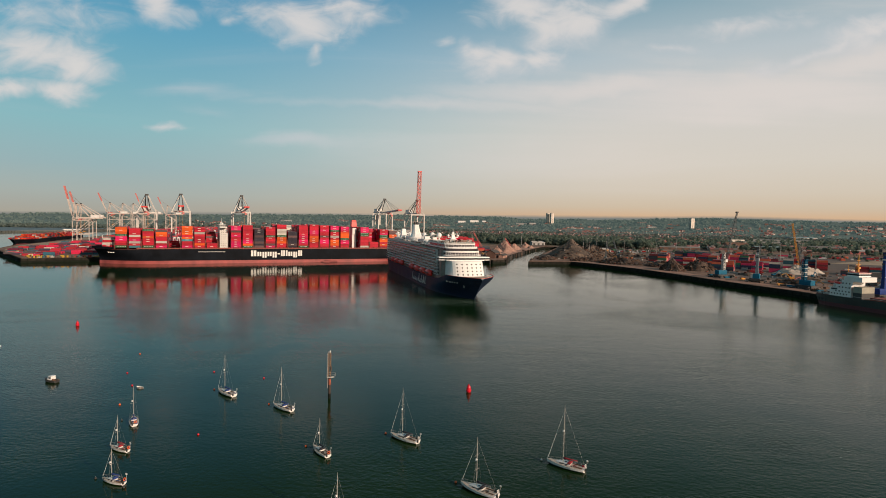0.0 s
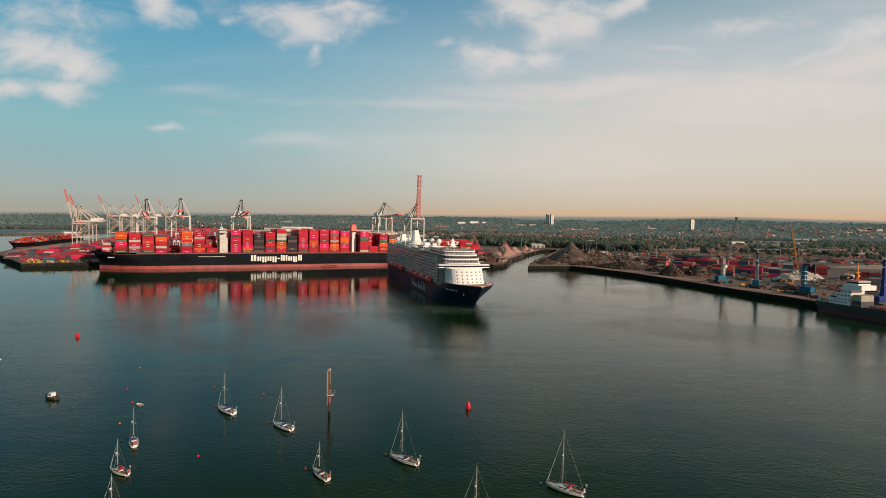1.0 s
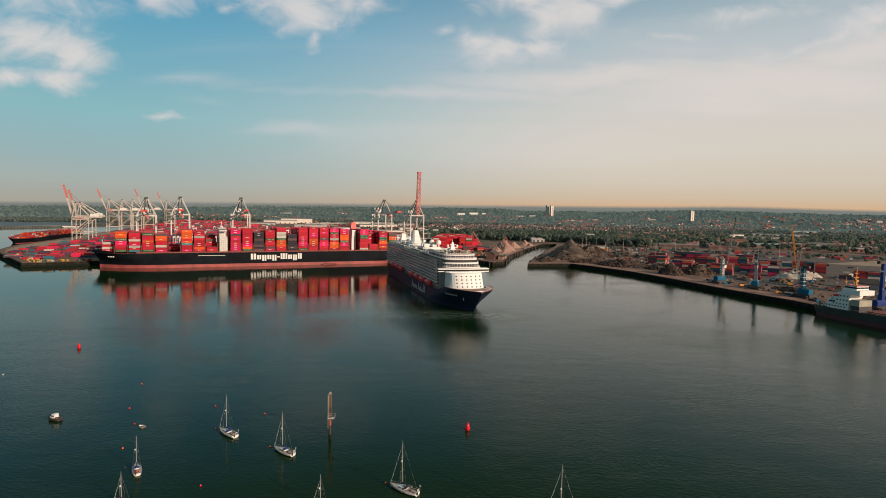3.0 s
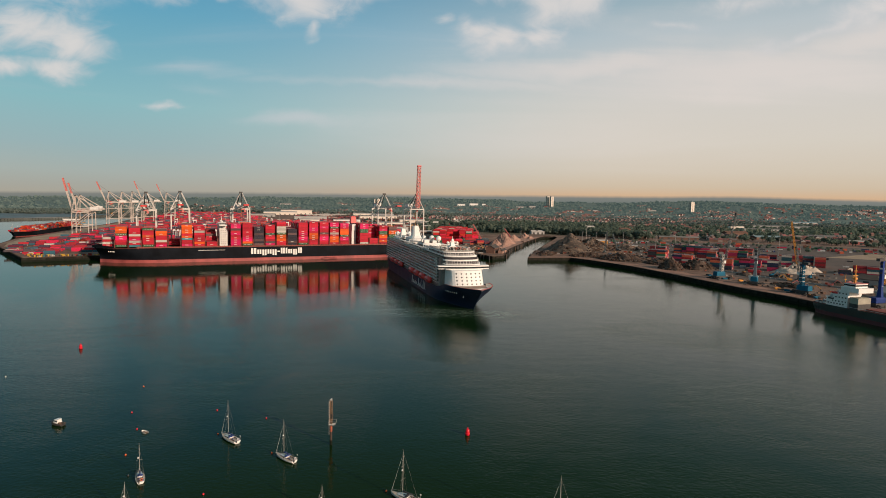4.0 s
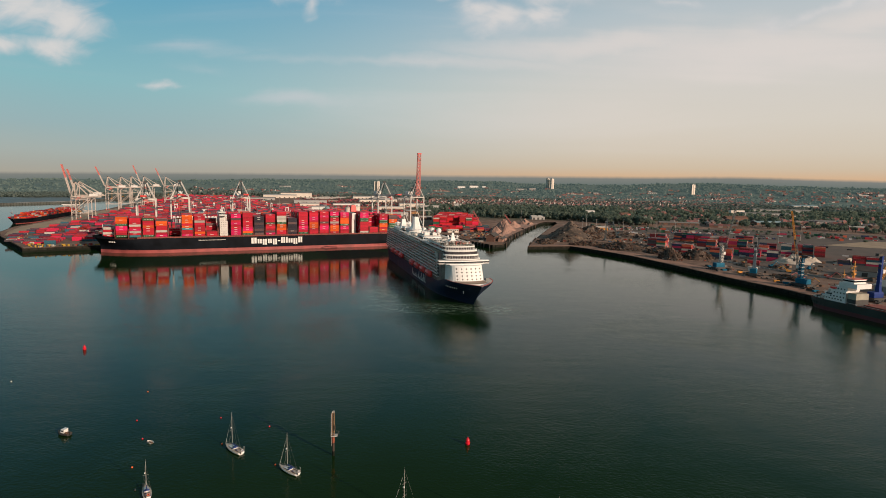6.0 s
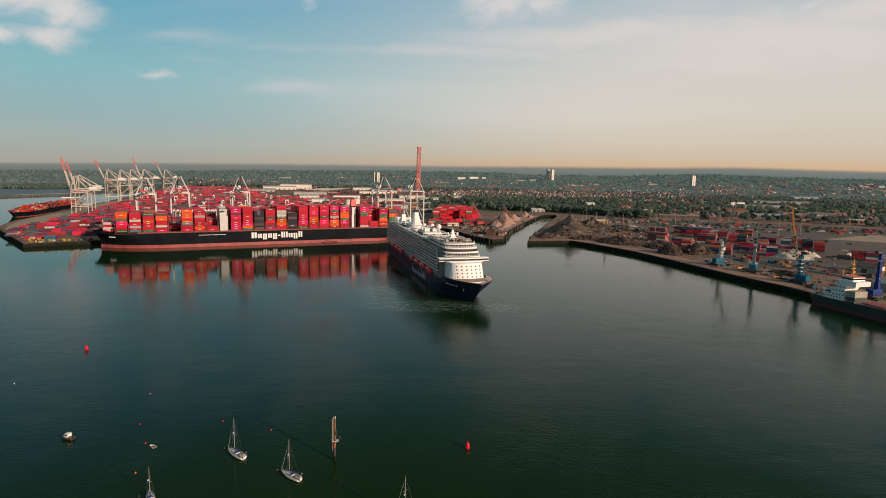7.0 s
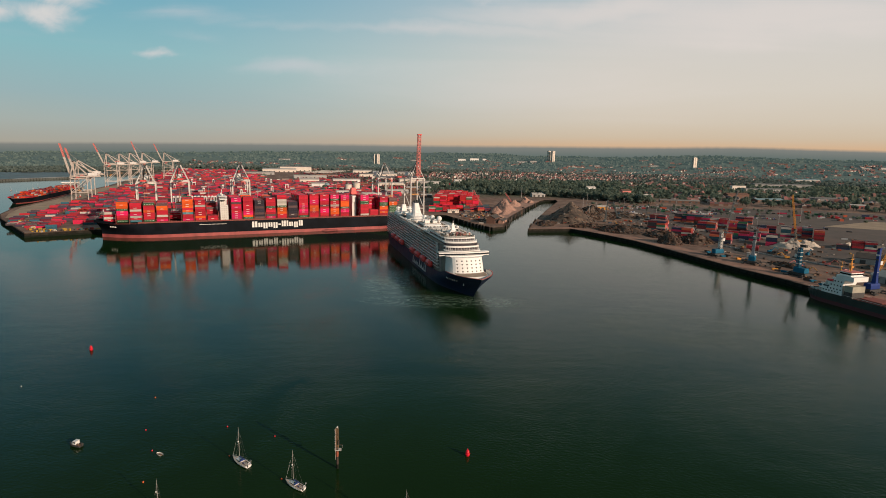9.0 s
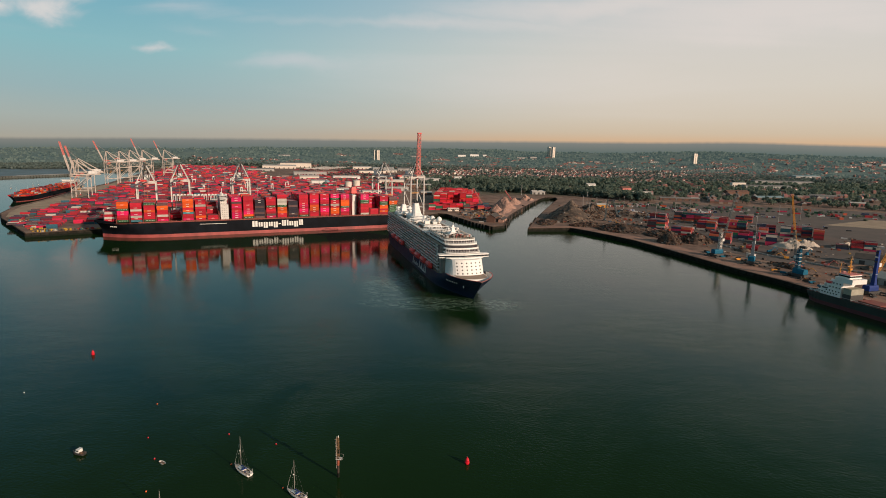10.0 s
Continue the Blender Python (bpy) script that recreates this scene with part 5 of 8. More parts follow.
def quay_crane(m, lift, boom=62.0, name_label="white ship-to-shore gantry crane with its boom lowered over the ship", red=False, h=62.0, paint=None, rise=22.0, stay=None, tinted=0.14):
    """Gantry on the quay: x along the rail, y inland. lift: the boom's rise in degrees."""
    c = thing("gantry_crane", m, name_label, "crane", "ship-to-shore cranes")
    W, G = 11.4, 28.0
    paint = paint or M_GREYW
    for sx in (-1, 1):
        for y in (0, G):
            bm = bmesh.new()
            beam(bm, (sx * W, y, 1.6), (sx * W * 0.98, y, h), *((1.3, 1.1) if stay else (1.8, 1.5)))
            leg = part("leg", bm, paint, c)
            bm = bmesh.new()
            box(bm, sx * W, y, 0, 7.0, 1.4, 1.7)
            for k in range(4):
                rod(bm, (sx * W - 2.6 + k * 1.75, y - 0.5, 0.5), (sx * W - 2.6 + k * 1.75, y + 0.5, 0.5), 0.5)
            part("bogie", bm, M_RED, leg, "red wheel bogie")
        bm = bmesh.new()
        beam(bm, (sx * W, 0, 15.5), (sx * W, G, 15.5), 1.3, 1.0)
        part("sill_beam", bm, paint, c)
        bm = bmesh.new()
        beam(bm, (sx * W, 0, 16), (sx * W, G, 42), 0.9)
        beam(bm, (sx * W, G, 42), (sx * W, 2, h - 2), 0.8)
        beam(bm, (sx * W, 0, 42), (sx * W, G, 42), 0.9)
        part("brace", bm, paint, c)
    for y in (0, G):
        bm = bmesh.new()
        beam(bm, (-W, y, h - 1), (W, y, h - 1), 2.0, 1.5)
        part("portal_beam", bm, paint, c)
        bm = bmesh.new()
        beam(bm, (-W, y, 16.5), (W, y, 16.5), 1.2, 0.9)
        part("tie_beam", bm, paint, c)
    bm = bmesh.new()
    for sx in (-1, 1):
        beam(bm, (sx * 3.2, -2, h + 1.4), (sx * 3.2, G + 20, h + 1.4), 1.1, 1.7)
    for k in range(7):
        beam(bm, (-3.2, -2 + k * 8, h + 1.4), (3.2, -2 + k * 8, h + 1.4), 0.7)
    part("girder", bm, paint, c)
    # apex frame
    top = Vector((0, 4, h + rise))
    for sx in (-1, 1):
        bm = bmesh.new()
        beam(bm, (sx * W * 0.95, 0, h), (sx * 1.2, 4, h + rise), 1.5, 1.2)
        part("apex_leg", bm, paint, c)
        bm = bmesh.new()
        beam(bm, (sx * 3.4, G, h + 2), (sx * 1.0, 4.5, h + rise - 0.5), 0.9)
        beam(bm, (sx * 3.2, G + 19, h + 2), (sx * 0.9, 5, h + rise), 0.9 if stay else 0.4)
        part("back_stay", bm, stay or M_DARK, c)
    bm = bmesh.new()
    box(bm, 0, 4, h + rise - 1, 4.2, 2.6, 2.2)
    part("apex_sheaves", bm, M_DARK, c, "dark sheave housing at the apex")
    # boom
    a = radians(lift)
    hinge = Vector((0, -2, h + 1.4))
    d = Vector((0, -math.cos(a), math.sin(a)))
    tip = hinge + d * boom
    bm = bmesh.new()
    if red:
        truss(bm, hinge, tip, 5.2, 11, 0.55, 0.8)
    else:
        up = Vector((0, math.sin(a), math.cos(a)))
        for sx in (-1, 1):
            beam(bm, hinge + Vector((sx * 3.0, 0, 0)), hinge + d * boom * (1 - tinted) + Vector((sx * 2.6, 0, 0)), 1.2, 1.7)
        for k in range(9):
            q = hinge + d * boom * (1 - tinted) * (k + 0.5) / 9
            beam(bm, q - Vector((3, 0, 0)), q + Vector((3, 0, 0)), 0.6)
    bo = part("boom", bm, M_CRED if red else paint, c, "raised red lattice boom" if red else "")
    bm = bmesh.new()
    if red:
        box(bm, 0, tip.y, tip.z - 1, 6.5, 3, 2)
    else:
        for sx in (-1, 1):
            beam(bm, hinge + d * boom * (1 - tinted) + Vector((sx * 2.6, 0, 0)), tip + Vector((sx * 2.4, 0, 0)), 1.4, 1.9)
        for k in range(4 if tinted > 0.2 else 0):
            q = hinge + d * boom * (1 - tinted * (0.2 + k * 0.25))
            beam(bm, q - Vector((2.5, 0, 0)), q + Vector((2.5, 0, 0)), 0.8)
        beam(bm, tip - Vector((3.2, 0, 0)), tip + Vector((3.2, 0, 0)), 1.8)
    part("boom_tip", bm, M_CRED if tinted > 0.2 else M_RED, bo, "red boom end")
    bm = bmesh.new()
    for sx in (-1, 1):
        for k in (0.45, 0.9):
            beam(bm, hinge + d * boom * k + Vector((sx * 2.8, 0, 0)), top + Vector((sx * 1.0, 0, 0)), 0.32)
    part("fore_stay", bm, M_STEEL, c)
    bm = bmesh.new()
    box(bm, 0, G + 8, h + 2.6, 7.5, 15, 4.6)
    box(bm, 0, G + 8, h + 7.2, 8.0, 15.6, 0.4)
    part("machinery_house", bm, M_WHITE, c, "white machinery house")
    ty = -18 if lift < 30 else 10
    bm = bmesh.new()
    box(bm, 0, ty, h - 1.6, 5.5, 5, 1.8)
    box(bm, 2.8, ty - 3, h - 4.6, 2.4, 2.6, 2.8)
    part("trolley_cab", bm, M_CRED, c, "red trolley with the driver's cab")
    bm = bmesh.new()
    for sx in (-1, 1):
        beam(bm, (sx * 1.5, ty, h - 1.5), (sx * 1.5, ty, h - 26), 0.14)
    box(bm, 0, ty, h - 27.2, 12.2, 2.2, 1.2)
    part("spreader", bm, M_YEL, c, "hanging spreader")
    bm = bmesh.new()
    for k in range(7):
        z = 2 + k * 8.2
        beam(bm, (W + 1.4, 0 if k % 2 else 5, z), (W + 1.4, 5 if k % 2 else 0, z + 8.2), 0.5)
    part("stair_flight", bm, M_STEEL, c)
    return c


for i, (x, lift, h) in enumerate(((-121.5, 4, 59), (-81, 4, 61), (-4, 4, 62), (207.5, 3, 65), (262, 87, 65))):
    quay_crane(BERTH @ pose(x, 63, QUAY), lift, h=h, boom=60 if i < 4 else 66, red=i == 4,
               name_label="white ship-to-shore gantry crane with a raised red boom" if i == 4 else "white ship-to-shore gantry crane with its boom lowered over the ship")
for x, y, lift, boom, h in ((-712, 1082, 77, 62, 45), (-742, 1142, 75, 53, 46), (-866, 1450, 68, 56, 56), (-864, 1505, 6, 30, 56), (-872, 1570, 8, 30, 58), (-874, 1640, 70, 62, 58), (-885, 1790, 68, 58, 58)):
    quay_crane(pose(x, y, QUAY, 0, 0, -73.7), lift, boom, "white river-berth gantry crane with its red-ended boom raised" if lift > 50 else "white river-berth gantry crane with its boom level", h=h, paint=M_BEIGE, rise=29.0, stay=M_BEIGE, tinted=0.4)


def mobile_crane(m, paint, tower, boom, lift, label, lattice=M_GBOOM, tp=None, open_tower=None):
    """Rubber-tyred harbour crane: chassis on pads, slewing house, tower, luffing lattice boom."""
    c = thing("harbour_crane", m, label, "crane", "mobile harbour cranes")
    bm = bmesh.new()
    box(bm, 0, 0, 1.2, 7.5, 16, 2.2)
    part("chassis", bm, M_DARK, c)
    for sx in (-1, 1):
        for sy in (-1, 1):
            bm = bmesh.new()
            beam(bm, (sx * 3, sy * 6, 2), (sx * 7.5, sy * 7.5, 2), 1.0)
            box(bm, sx * 7.5, sy * 7.5, 0, 2.6, 4.6, 1.0)
            part("outrigger", bm, M_DARK, c)
        for k in range(5):
            bm = bmesh.new()
            rod(bm, (sx * 3.2, -5.6 + k * 2.8, 0.9), (sx * 4.1, -5.6 + k * 2.8, 0.9), 0.9, seg=12)
            part("wheel", bm, M_DARK, c)
    bm = bmesh.new()
    loft(bm, [[(sx * w, y, z) for sx, y in ((-1, -6.5), (1, -6.5), (1, 4.6), (-1, 4.6))] for z, w in ((3.6, 2.9), (6.6, 2.9), (8.0, 2.4))])
    rod(bm, (0, 0, 3.2), (0, 0, 3.8), 3.2, seg=16)
    part("slewing_house", bm, paint, c, "blue engine house")
    if open_tower:
        bm = bmesh.new()
        truss(bm, (0, 2, 7.5), (0, 2, tower), 3.0, 6, 0.42, 0.8)
        part("tower", bm, open_tower, c, "open lattice tower")
        bm = bmesh.new()
        box(bm, 0, 2, 7.5, 1.1, 1.1, tower - 8)
        part("ladder_shaft", bm, M_DARK, c)
        for k in range(4):
            bm = bmesh.new()
            box(bm, 0, 2, 11 + (tower - 13) * k / 4, 3.5, 3.5, 0.5)
            part("tower_landing", bm, M_GREYW, c)
    else:
        bm = bmesh.new()
        loft(bm, [[(sx * w, 2 + sy * w, z) for sx, sy in ((-1, -1), (1, -1), (1, 1), (-1, 1))] for z, w in ((7.0, 1.8), (13, 1.3), (tower - 2, 0.95), (tower, 1.2))])
        part("tower", bm, tp or paint, c)
        for k in range(7):
            z = 12 + (tower - 15) * k / 6
            bm = bmesh.new()
            box(bm, -0.2, 2, z, 3.0 - k * 0.12, 2.2, 1.3)
            part("tower_panel", bm, M_WHITE if k % 2 else M_DARK, c)
    bm = bmesh.new()
    box(bm, 0, 5.0, tower * 0.62, 2.4, 2.6, 3.0)
    part("cab", bm, M_WHITE, c, "white tower cab")
    bm = bmesh.new()
    box(bm, 0, -1.0, tower, 2.6, 6, 2.2)
    part("tower_head", bm, M_DARK, c)
    a = radians(lift)
    foot = Vector((0, 4.2, tower * 0.5))
    tip = foot + Vector((0, math.cos(a), math.sin(a))) * boom
    bm = bmesh.new()
    truss(bm, foot, tip, 1.8, max(6, int(boom / 3.5)), 0.2, 0.6)
    part("boom", bm, lattice, c, "lattice boom")
    bm = bmesh.new()
    box(bm, 0, tip.y, tip.z, 2.4, 2.0, 1.6)
    part("boom_head", bm, M_DARK, c)
    bm = bmesh.new()
    for s in (-0.7, 0.7):
        beam(bm, (s, -1, tower + 1.5), tip + Vector((s, 0, 0)), 0.12)
        beam(bm, tip + Vector((s * 0.5, 0, 0)), tip + Vector((s * 0.5, 0, -boom * math.sin(a) * 0.6)), 0.1)
    box(bm, 0, tip.y, tip.z - boom * math.sin(a) * 0.6 - 1.6, 1.6, 1.6, 1.6)
    part("hoist_rope", bm, M_DARK, c)
    return c


mobile_crane(pose(302, 605, QUAY, 0, 0, -72), M_BLUE, 27, 58, 77, "blue mobile harbour crane with a tall grey lattice boom", open_tower=M_GREYW)
mobile_crane(pose(318, 566, QUAY, 0, 0, -35), M_BLUE, 33, 30, 40, "blue mobile harbour crane with a grey tower", tp=mat("grey_tower_paint", (0.19, 0.22, 0.25), 0.5, spread=0.2), lattice=M_GBOOM)
mobile_crane(pose(330, 507, QUAY, 0, 0, 20), M_BLUE, 27, 28, 79, "blue mobile harbour crane with a bright blue lattice tower", open_tower=M_BLUE)
mobile_crane(pose(351, 446, QUAY, 0, 0, -70), M_DBLUE, 37, 40, 58, "deep blue harbour crane with an orange boom", lattice=M_YEL)


def crawler_crane(m, boom, lift, label, paint=None):
    c = thing("crawler_crane", m, label, "crane")
    for sx in (-1, 1):
        bm = bmesh.new()
        loft(bm, [[(sx * 2.4 + a, y, z) for y, z in ((-3.6, 0.5), (-3, 0), (3, 0), (3.6, 0.5), (3, 1.1), (-3, 1.1))] for a in (-0.45, 0.45)])
        part("track", bm, M_DARK, c)
    bm = bmesh.new()
    box(bm, 0, -1, 1.3, 3.4, 6.4, 2.2), box(bm, -1.2, 2.6, 1.6, 1.3, 1.8, 2.2)
    part("house", bm, paint or M_YEL, c)
    a = radians(lift)
    foot = Vector((0, 2, 2.2))
    tip = foot + Vector((0, math.cos(a), math.sin(a))) * boom
    bm = bmesh.new()
    truss(bm, foot, tip, 2.0, int(boom / 3), 0.3, 0.7)
    part("boom", bm, paint or M_YEL, c, "ochre lattice boom")
    bm = bmesh.new()
    beam(bm, (0, -4, 3.4), tip, 0.1), beam(bm, tip, tip - Vector((0, 0, boom * 0.5)), 0.1)
    part("hoist_rope", bm, M_DARK, c)
    return c


crawler_crane(pose(459, 716, QUAY, 0, 0, 70), 60, 80, "ochre crawler crane with a steep lattice boom")
crawler_crane(pose(80, 1088, QUAY, 0, 0, 72), 38, 58, "orange crawler crane beside the stone heaps", M_CRED)
crawler_crane(pose(152, 1235, QUAY, 0, 0, 60), 24, 50, "orange crawler crane beside the stone heaps", M_CRED)
crawler_crane(pose(262, 902, QUAY, 0, 0, -30), 34, 74, "dull grey crawler crane over the scrap heaps", M_GBOOM)
crawler_crane(pose(300, 955, QUAY, 0, 0, 30), 28, 66, "dull grey crawler crane over the scrap heaps", M_GBOOM)

# ---- moored yachts, buoys and the beacon pile ----


def sail_boat(x, y, heading, L, mast, cover, bottom, label, spreaders=1, mizzen=False):
    """Moored sloop; local x runs from the stern to the bow."""
    c = thing("sailing_yacht", pose(x, y, 0, 0, 0, heading), label, "sailing yacht", "moored yachts")
    L *= 0.94
    B, F = L * 0.165, L * 0.088

    def half(t, k):
        w = math.sin(min(1.0, (t + 0.42) / 1.0 * 1.35) * math.pi / 2) if t < 0.32 else 1.0
        bow = max(0.0, (t - 0.35) / 0.65)
        return B * (0.72 + 0.28 * math.sin(min(1, t / 0.4) * math.pi / 2)) * (1 - bow ** 2.1) * k

    ts = [0, 0.08, 0.2, 0.35, 0.5, 0.65, 0.78, 0.88, 0.95, 1.0]
    rings = []
    for t in ts:
        X = (t - 0.5) * L + (0.04 * L if t == 0 else 0)
        top = F * (1.0 + 0.35 * t * t)
        rings.append([(X + 0.03 * L * t, -half(t, 1), top), (X, -half(t, 0.92), F * 0.45), (X - 0.03 * L * t, -half(t, 0.66), 0.12), (X - 0.06 * L * t, -half(t, 0.15), -0.5),
                      (X - 0.06 * L * t, half(t, 0.15), -0.5), (X - 0.03 * L * t, half(t, 0.66), 0.12), (X, half(t, 0.92), F * 0.45), (X + 0.03 * L * t, half(t, 1), top)])
    bm = bmesh.new()
    loft(bm, rings)
    bmesh.ops.recalc_face_normals(bm, faces=bm.faces)
    for f in bm.faces:
        f.material_index = 1 if max(v.co.z for v in f.verts) < F * 0.5 else 0
    part("hull", bm, [M_GEL, bottom], c, "white moulded hull", smooth=False)
    bm = bmesh.new()
    loft(bm, [[((t - 0.5) * L + 0.03 * L * t, s * half(t, 0.93), F * (1.0 + 0.35 * t * t) + 0.03 + e) for s, e in ((-1, 0), (-0.4, 0.07), (0.4, 0.07), (1, 0))] for t in ts[1:9]], closed=False, cap=False)
    part("deck", bm, mat("yacht_deck", (0.50, 0.44, 0.38), 0.6, spread=0.12, scale=1.5, grain=8), c)
    bm = bmesh.new()
    loft(bm, [[(X, -w, F + 0.05), (X, -w * 0.85, F + h), (X, w * 0.85, F + h), (X, w, F + 0.05)] for X, w, h in ((-0.10 * L, B * 0.62, 0.62), (0.05 * L, B * 0.62, 0.60), (0.2 * L, B * 0.5, 0.45), (0.29 * L, B * 0.3, 0.22))])
    cab = part("cabin", bm, M_GEL, c, "low white coachroof")
    for s in (-1, 1):
        bm = bmesh.new()
        beam(bm, (-0.06 * L, s * B * 0.60, F + 0.36), (0.16 * L, s * B * 0.52, F + 0.3), 0.08, 0.22)
        part("cabin_window", bm, M_GLASS, cab)
    bm = bmesh.new()
    box(bm, -0.27 * L, 0, F * 0.98, 0.26 * L, B * 0.85, 0.12)
    box(bm, -0.27 * L, -B * 0.5, F, 0.28 * L, 0.16, 0.32), box(bm, -0.27 * L, B * 0.5, F, 0.28 * L, 0.16, 0.32)
    part("cockpit", bm, M_WOOD, c, "brown cockpit well")
    bm = bmesh.new()
    loft(bm, [[(X, B * 0.6 * math.cos(a), F + 0.50 + h * math.sin(a)) for a in [math.pi * k / 6 for k in range(7)]] for X, h in ((-0.12 * L, 0.55), (-0.07 * L, 0.6), (-0.03 * L, 0.12))])
    part("sprayhood", bm, cover, c, "canvas sprayhood")
    mx = 0.09 * L
    bm = bmesh.new()
    rod(bm, (mx, 0, F + 0.3), (mx, 0, mast), 0.105, 0.075)
    for k in range(spreaders):
        z = F + (mast - F) * (0.52 if spreaders == 1 else 0.38 + 0.3 * k)
        beam(bm, (mx, -B * 0.6, z), (mx, B * 0.6, z), 0.06)
    rod(bm, (mx, 0, mast), (mx, 0, mast + 0.6), 0.03)
    part("mast", bm, M_ALU, c, "bare aluminium mast")
    bm = bmesh.new()
    rod(bm, (mx, 0, F + 1.25), (-0.28 * L, 0, F + 1.2), 0.10)
    part("main_boom", bm, M_ALU, c)
    bm = bmesh.new()
    loft(bm, [[(X, 0.18 * k * math.cos(a), F + 1.40 + 0.20 * k * math.sin(a)) for a in [math.tau * q / 8 for q in range(8)]] for X, k in ((mx - 0.15, 1.25), (0, 1.0), (-0.15 * L, 0.8), (-0.27 * L, 0.45))])
    part("sail_cover", bm, cover, c, "furled sail under a canvas cover", smooth=True)
    bm = bmesh.new()
    rod(bm, (0.5 * L, 0, F * 1.35), (mx, 0, mast * 0.96), 0.06 if cover is M_CRIM else 0.035, 0.02, 5)
    part("furled_jib", bm, M_GEL, c)
    bm = bmesh.new()
    rod(bm, (-0.48 * L, 0, F), (mx, 0, mast), 0.012, seg=4)
    for s in (-1, 1):
        rod(bm, (mx - 0.3, s * B * 0.95, F * 1.1), (mx, 0, mast * 0.97), 0.012, seg=4)
        rod(bm, (mx + 0.4, s * B * 0.93, F * 1.1), (mx, 0, mast * 0.55), 0.011, seg=4)
    part("rigging", bm, M_STEEL, c, "thin wire rigging")
    bm = bmesh.new()
    for s in (-1, 1):
        q = [Vector((-0.46 * L + i * L * 0.15, s * half(max(0, 0.04 + i * 0.15), 0.95), F * (1 + 0.03 * i))) for i in range(6)] + [Vector((0.5 * L, s * 0.15, F * 1.35))]
        for a, b in zip(q, q[1:]):
            rod(bm, a + Vector((0, 0, 0.6)), b + Vector((0, 0, 0.6)), 0.02, seg=4)
            rod(bm, a, a + Vector((0, 0, 0.6)), 0.02, seg=4)
    part("guard_rail", bm, M_STEEL, c)
    bm = bmesh.new()
    box(bm, -0.5 * L + 0.1, B * 0.35, F * 0.6, 0.3, 0.3, 0.7)
    part("outboard", bm, M_DARK, c)
    for X, w in ((0.31 * L, 0.5), (0.02 * L, 0.45)):
        bm = bmesh.new()
        box(bm, X, 0, F * 1.12 + (0.45 if X < 0.1 * L else 0.05), w, w, 0.1)
        part("deck_hatch", bm, M_GLASS, c)
    for s in (-1, 1):
        bm = bmesh.new()
        rod(bm, (-0.17 * L, s * B * 0.6, F + 0.1), (-0.17 * L, s * B * 0.6, F + 0.42), 0.14, 0.1)
        part("winch", bm, M_STEEL, c)
    bm = bmesh.new()
    rod(bm, (-0.47 * L, -B * 0.5, F), (-0.49 * L, -B * 0.5, F + 1.9), 0.03, seg=5)
    box(bm, -0.49 * L, -B * 0.5, F + 1.5, 0.5, 0.03, 0.35)
    part("ensign_staff", bm, M_GEL, c)
    bm = bmesh.new()
    loft(bm, [[(-0.36 * L + 0.34 * math.cos(a) * 0.1, 0.34 * math.cos(a), F + 0.75 + 0.34 * math.sin(a)) for a in [math.tau * q / 10 for q in range(10)]], [(-0.36 * L + 0.04, 0.30 * math.cos(a), F + 0.75 + 0.30 * math.sin(a)) for a in [math.tau * q / 10 for q in range(10)]]], cap=False)
    part("steering_wheel", bm, M_STEEL, c)
    bm = bmesh.new()
    q = [Vector((0.36 * L, -0.36, F * 1.3 + 0.55)), Vector((0.51 * L, 0, F * 1.38 + 0.62)), Vector((0.36 * L, 0.36, F * 1.3 + 0.55))]
    for a, b in zip(q, q[1:]):
        rod(bm, a, b, 0.025, seg=5)
    for a in q:
        rod(bm, a, a - Vector((0.05, 0, 0.6)), 0.022, seg=5)
    part("pulpit", bm, M_STEEL, c)
    bm = bmesh.new()
    rod(bm, (0.5 * L, 0, F * 1.2), (0.5 * L + 2.2, 0.1, 0.05), 0.02, seg=4)
    part("mooring_line", bm, M_DARK, c)
    bm = bmesh.new()
    box(bm, -0.40 * L, -B * 0.45, F + 0.02, 0.5, 0.45, 0.4), box(bm, -0.22 * L, B * 0.25, F + 0.1, 0.7, 0.3, 0.25)
    part("cockpit_cushion", bm, cover, c)
    bm = bmesh.new()
    loft(bm, [[(-0.455 * L + 0.07 * math.sin(b), -B * 0.2 + (0.30 + 0.08 * math.cos(b)) * math.cos(a), F + 0.62 + (0.30 + 0.08 * math.cos(b)) * math.sin(a)) for b in [math.tau * q / 6 for q in range(6)]] for a in [math.tau * q / 12 for q in range(13)]], cap=False)
    part("lifebuoy", bm, M_ORANGE if L < 8 else M_GEL, c)
    bm = bmesh.new()
    for X, Y in ((0.38, 0.3), (0.24, -0.5), (-0.02, 0.62)):
        rod(bm, (X * L, Y * B, F * 1.05), (X * L, Y * B, F * 1.05 + 0.2), 0.22, 0.18, 8)
    part("coiled_warp", bm, M_DARK, c)["kind"] = "stuff"
    bm = bmesh.new()
    rod(bm, (mx, 0.16, mast * 0.62), (mx, 0.5, mast * 0.62), 0.22, 0.22, 10)
    part("radar_scanner", bm, M_GEL, c)
    if mizzen:
        bm = bmesh.new()
        rod(bm, (-0.36 * L, 0, F), (-0.36 * L, 0, mast * 0.6), 0.08, 0.06)
        part("mizzen_mast", bm, M_ALU, c)
    return c


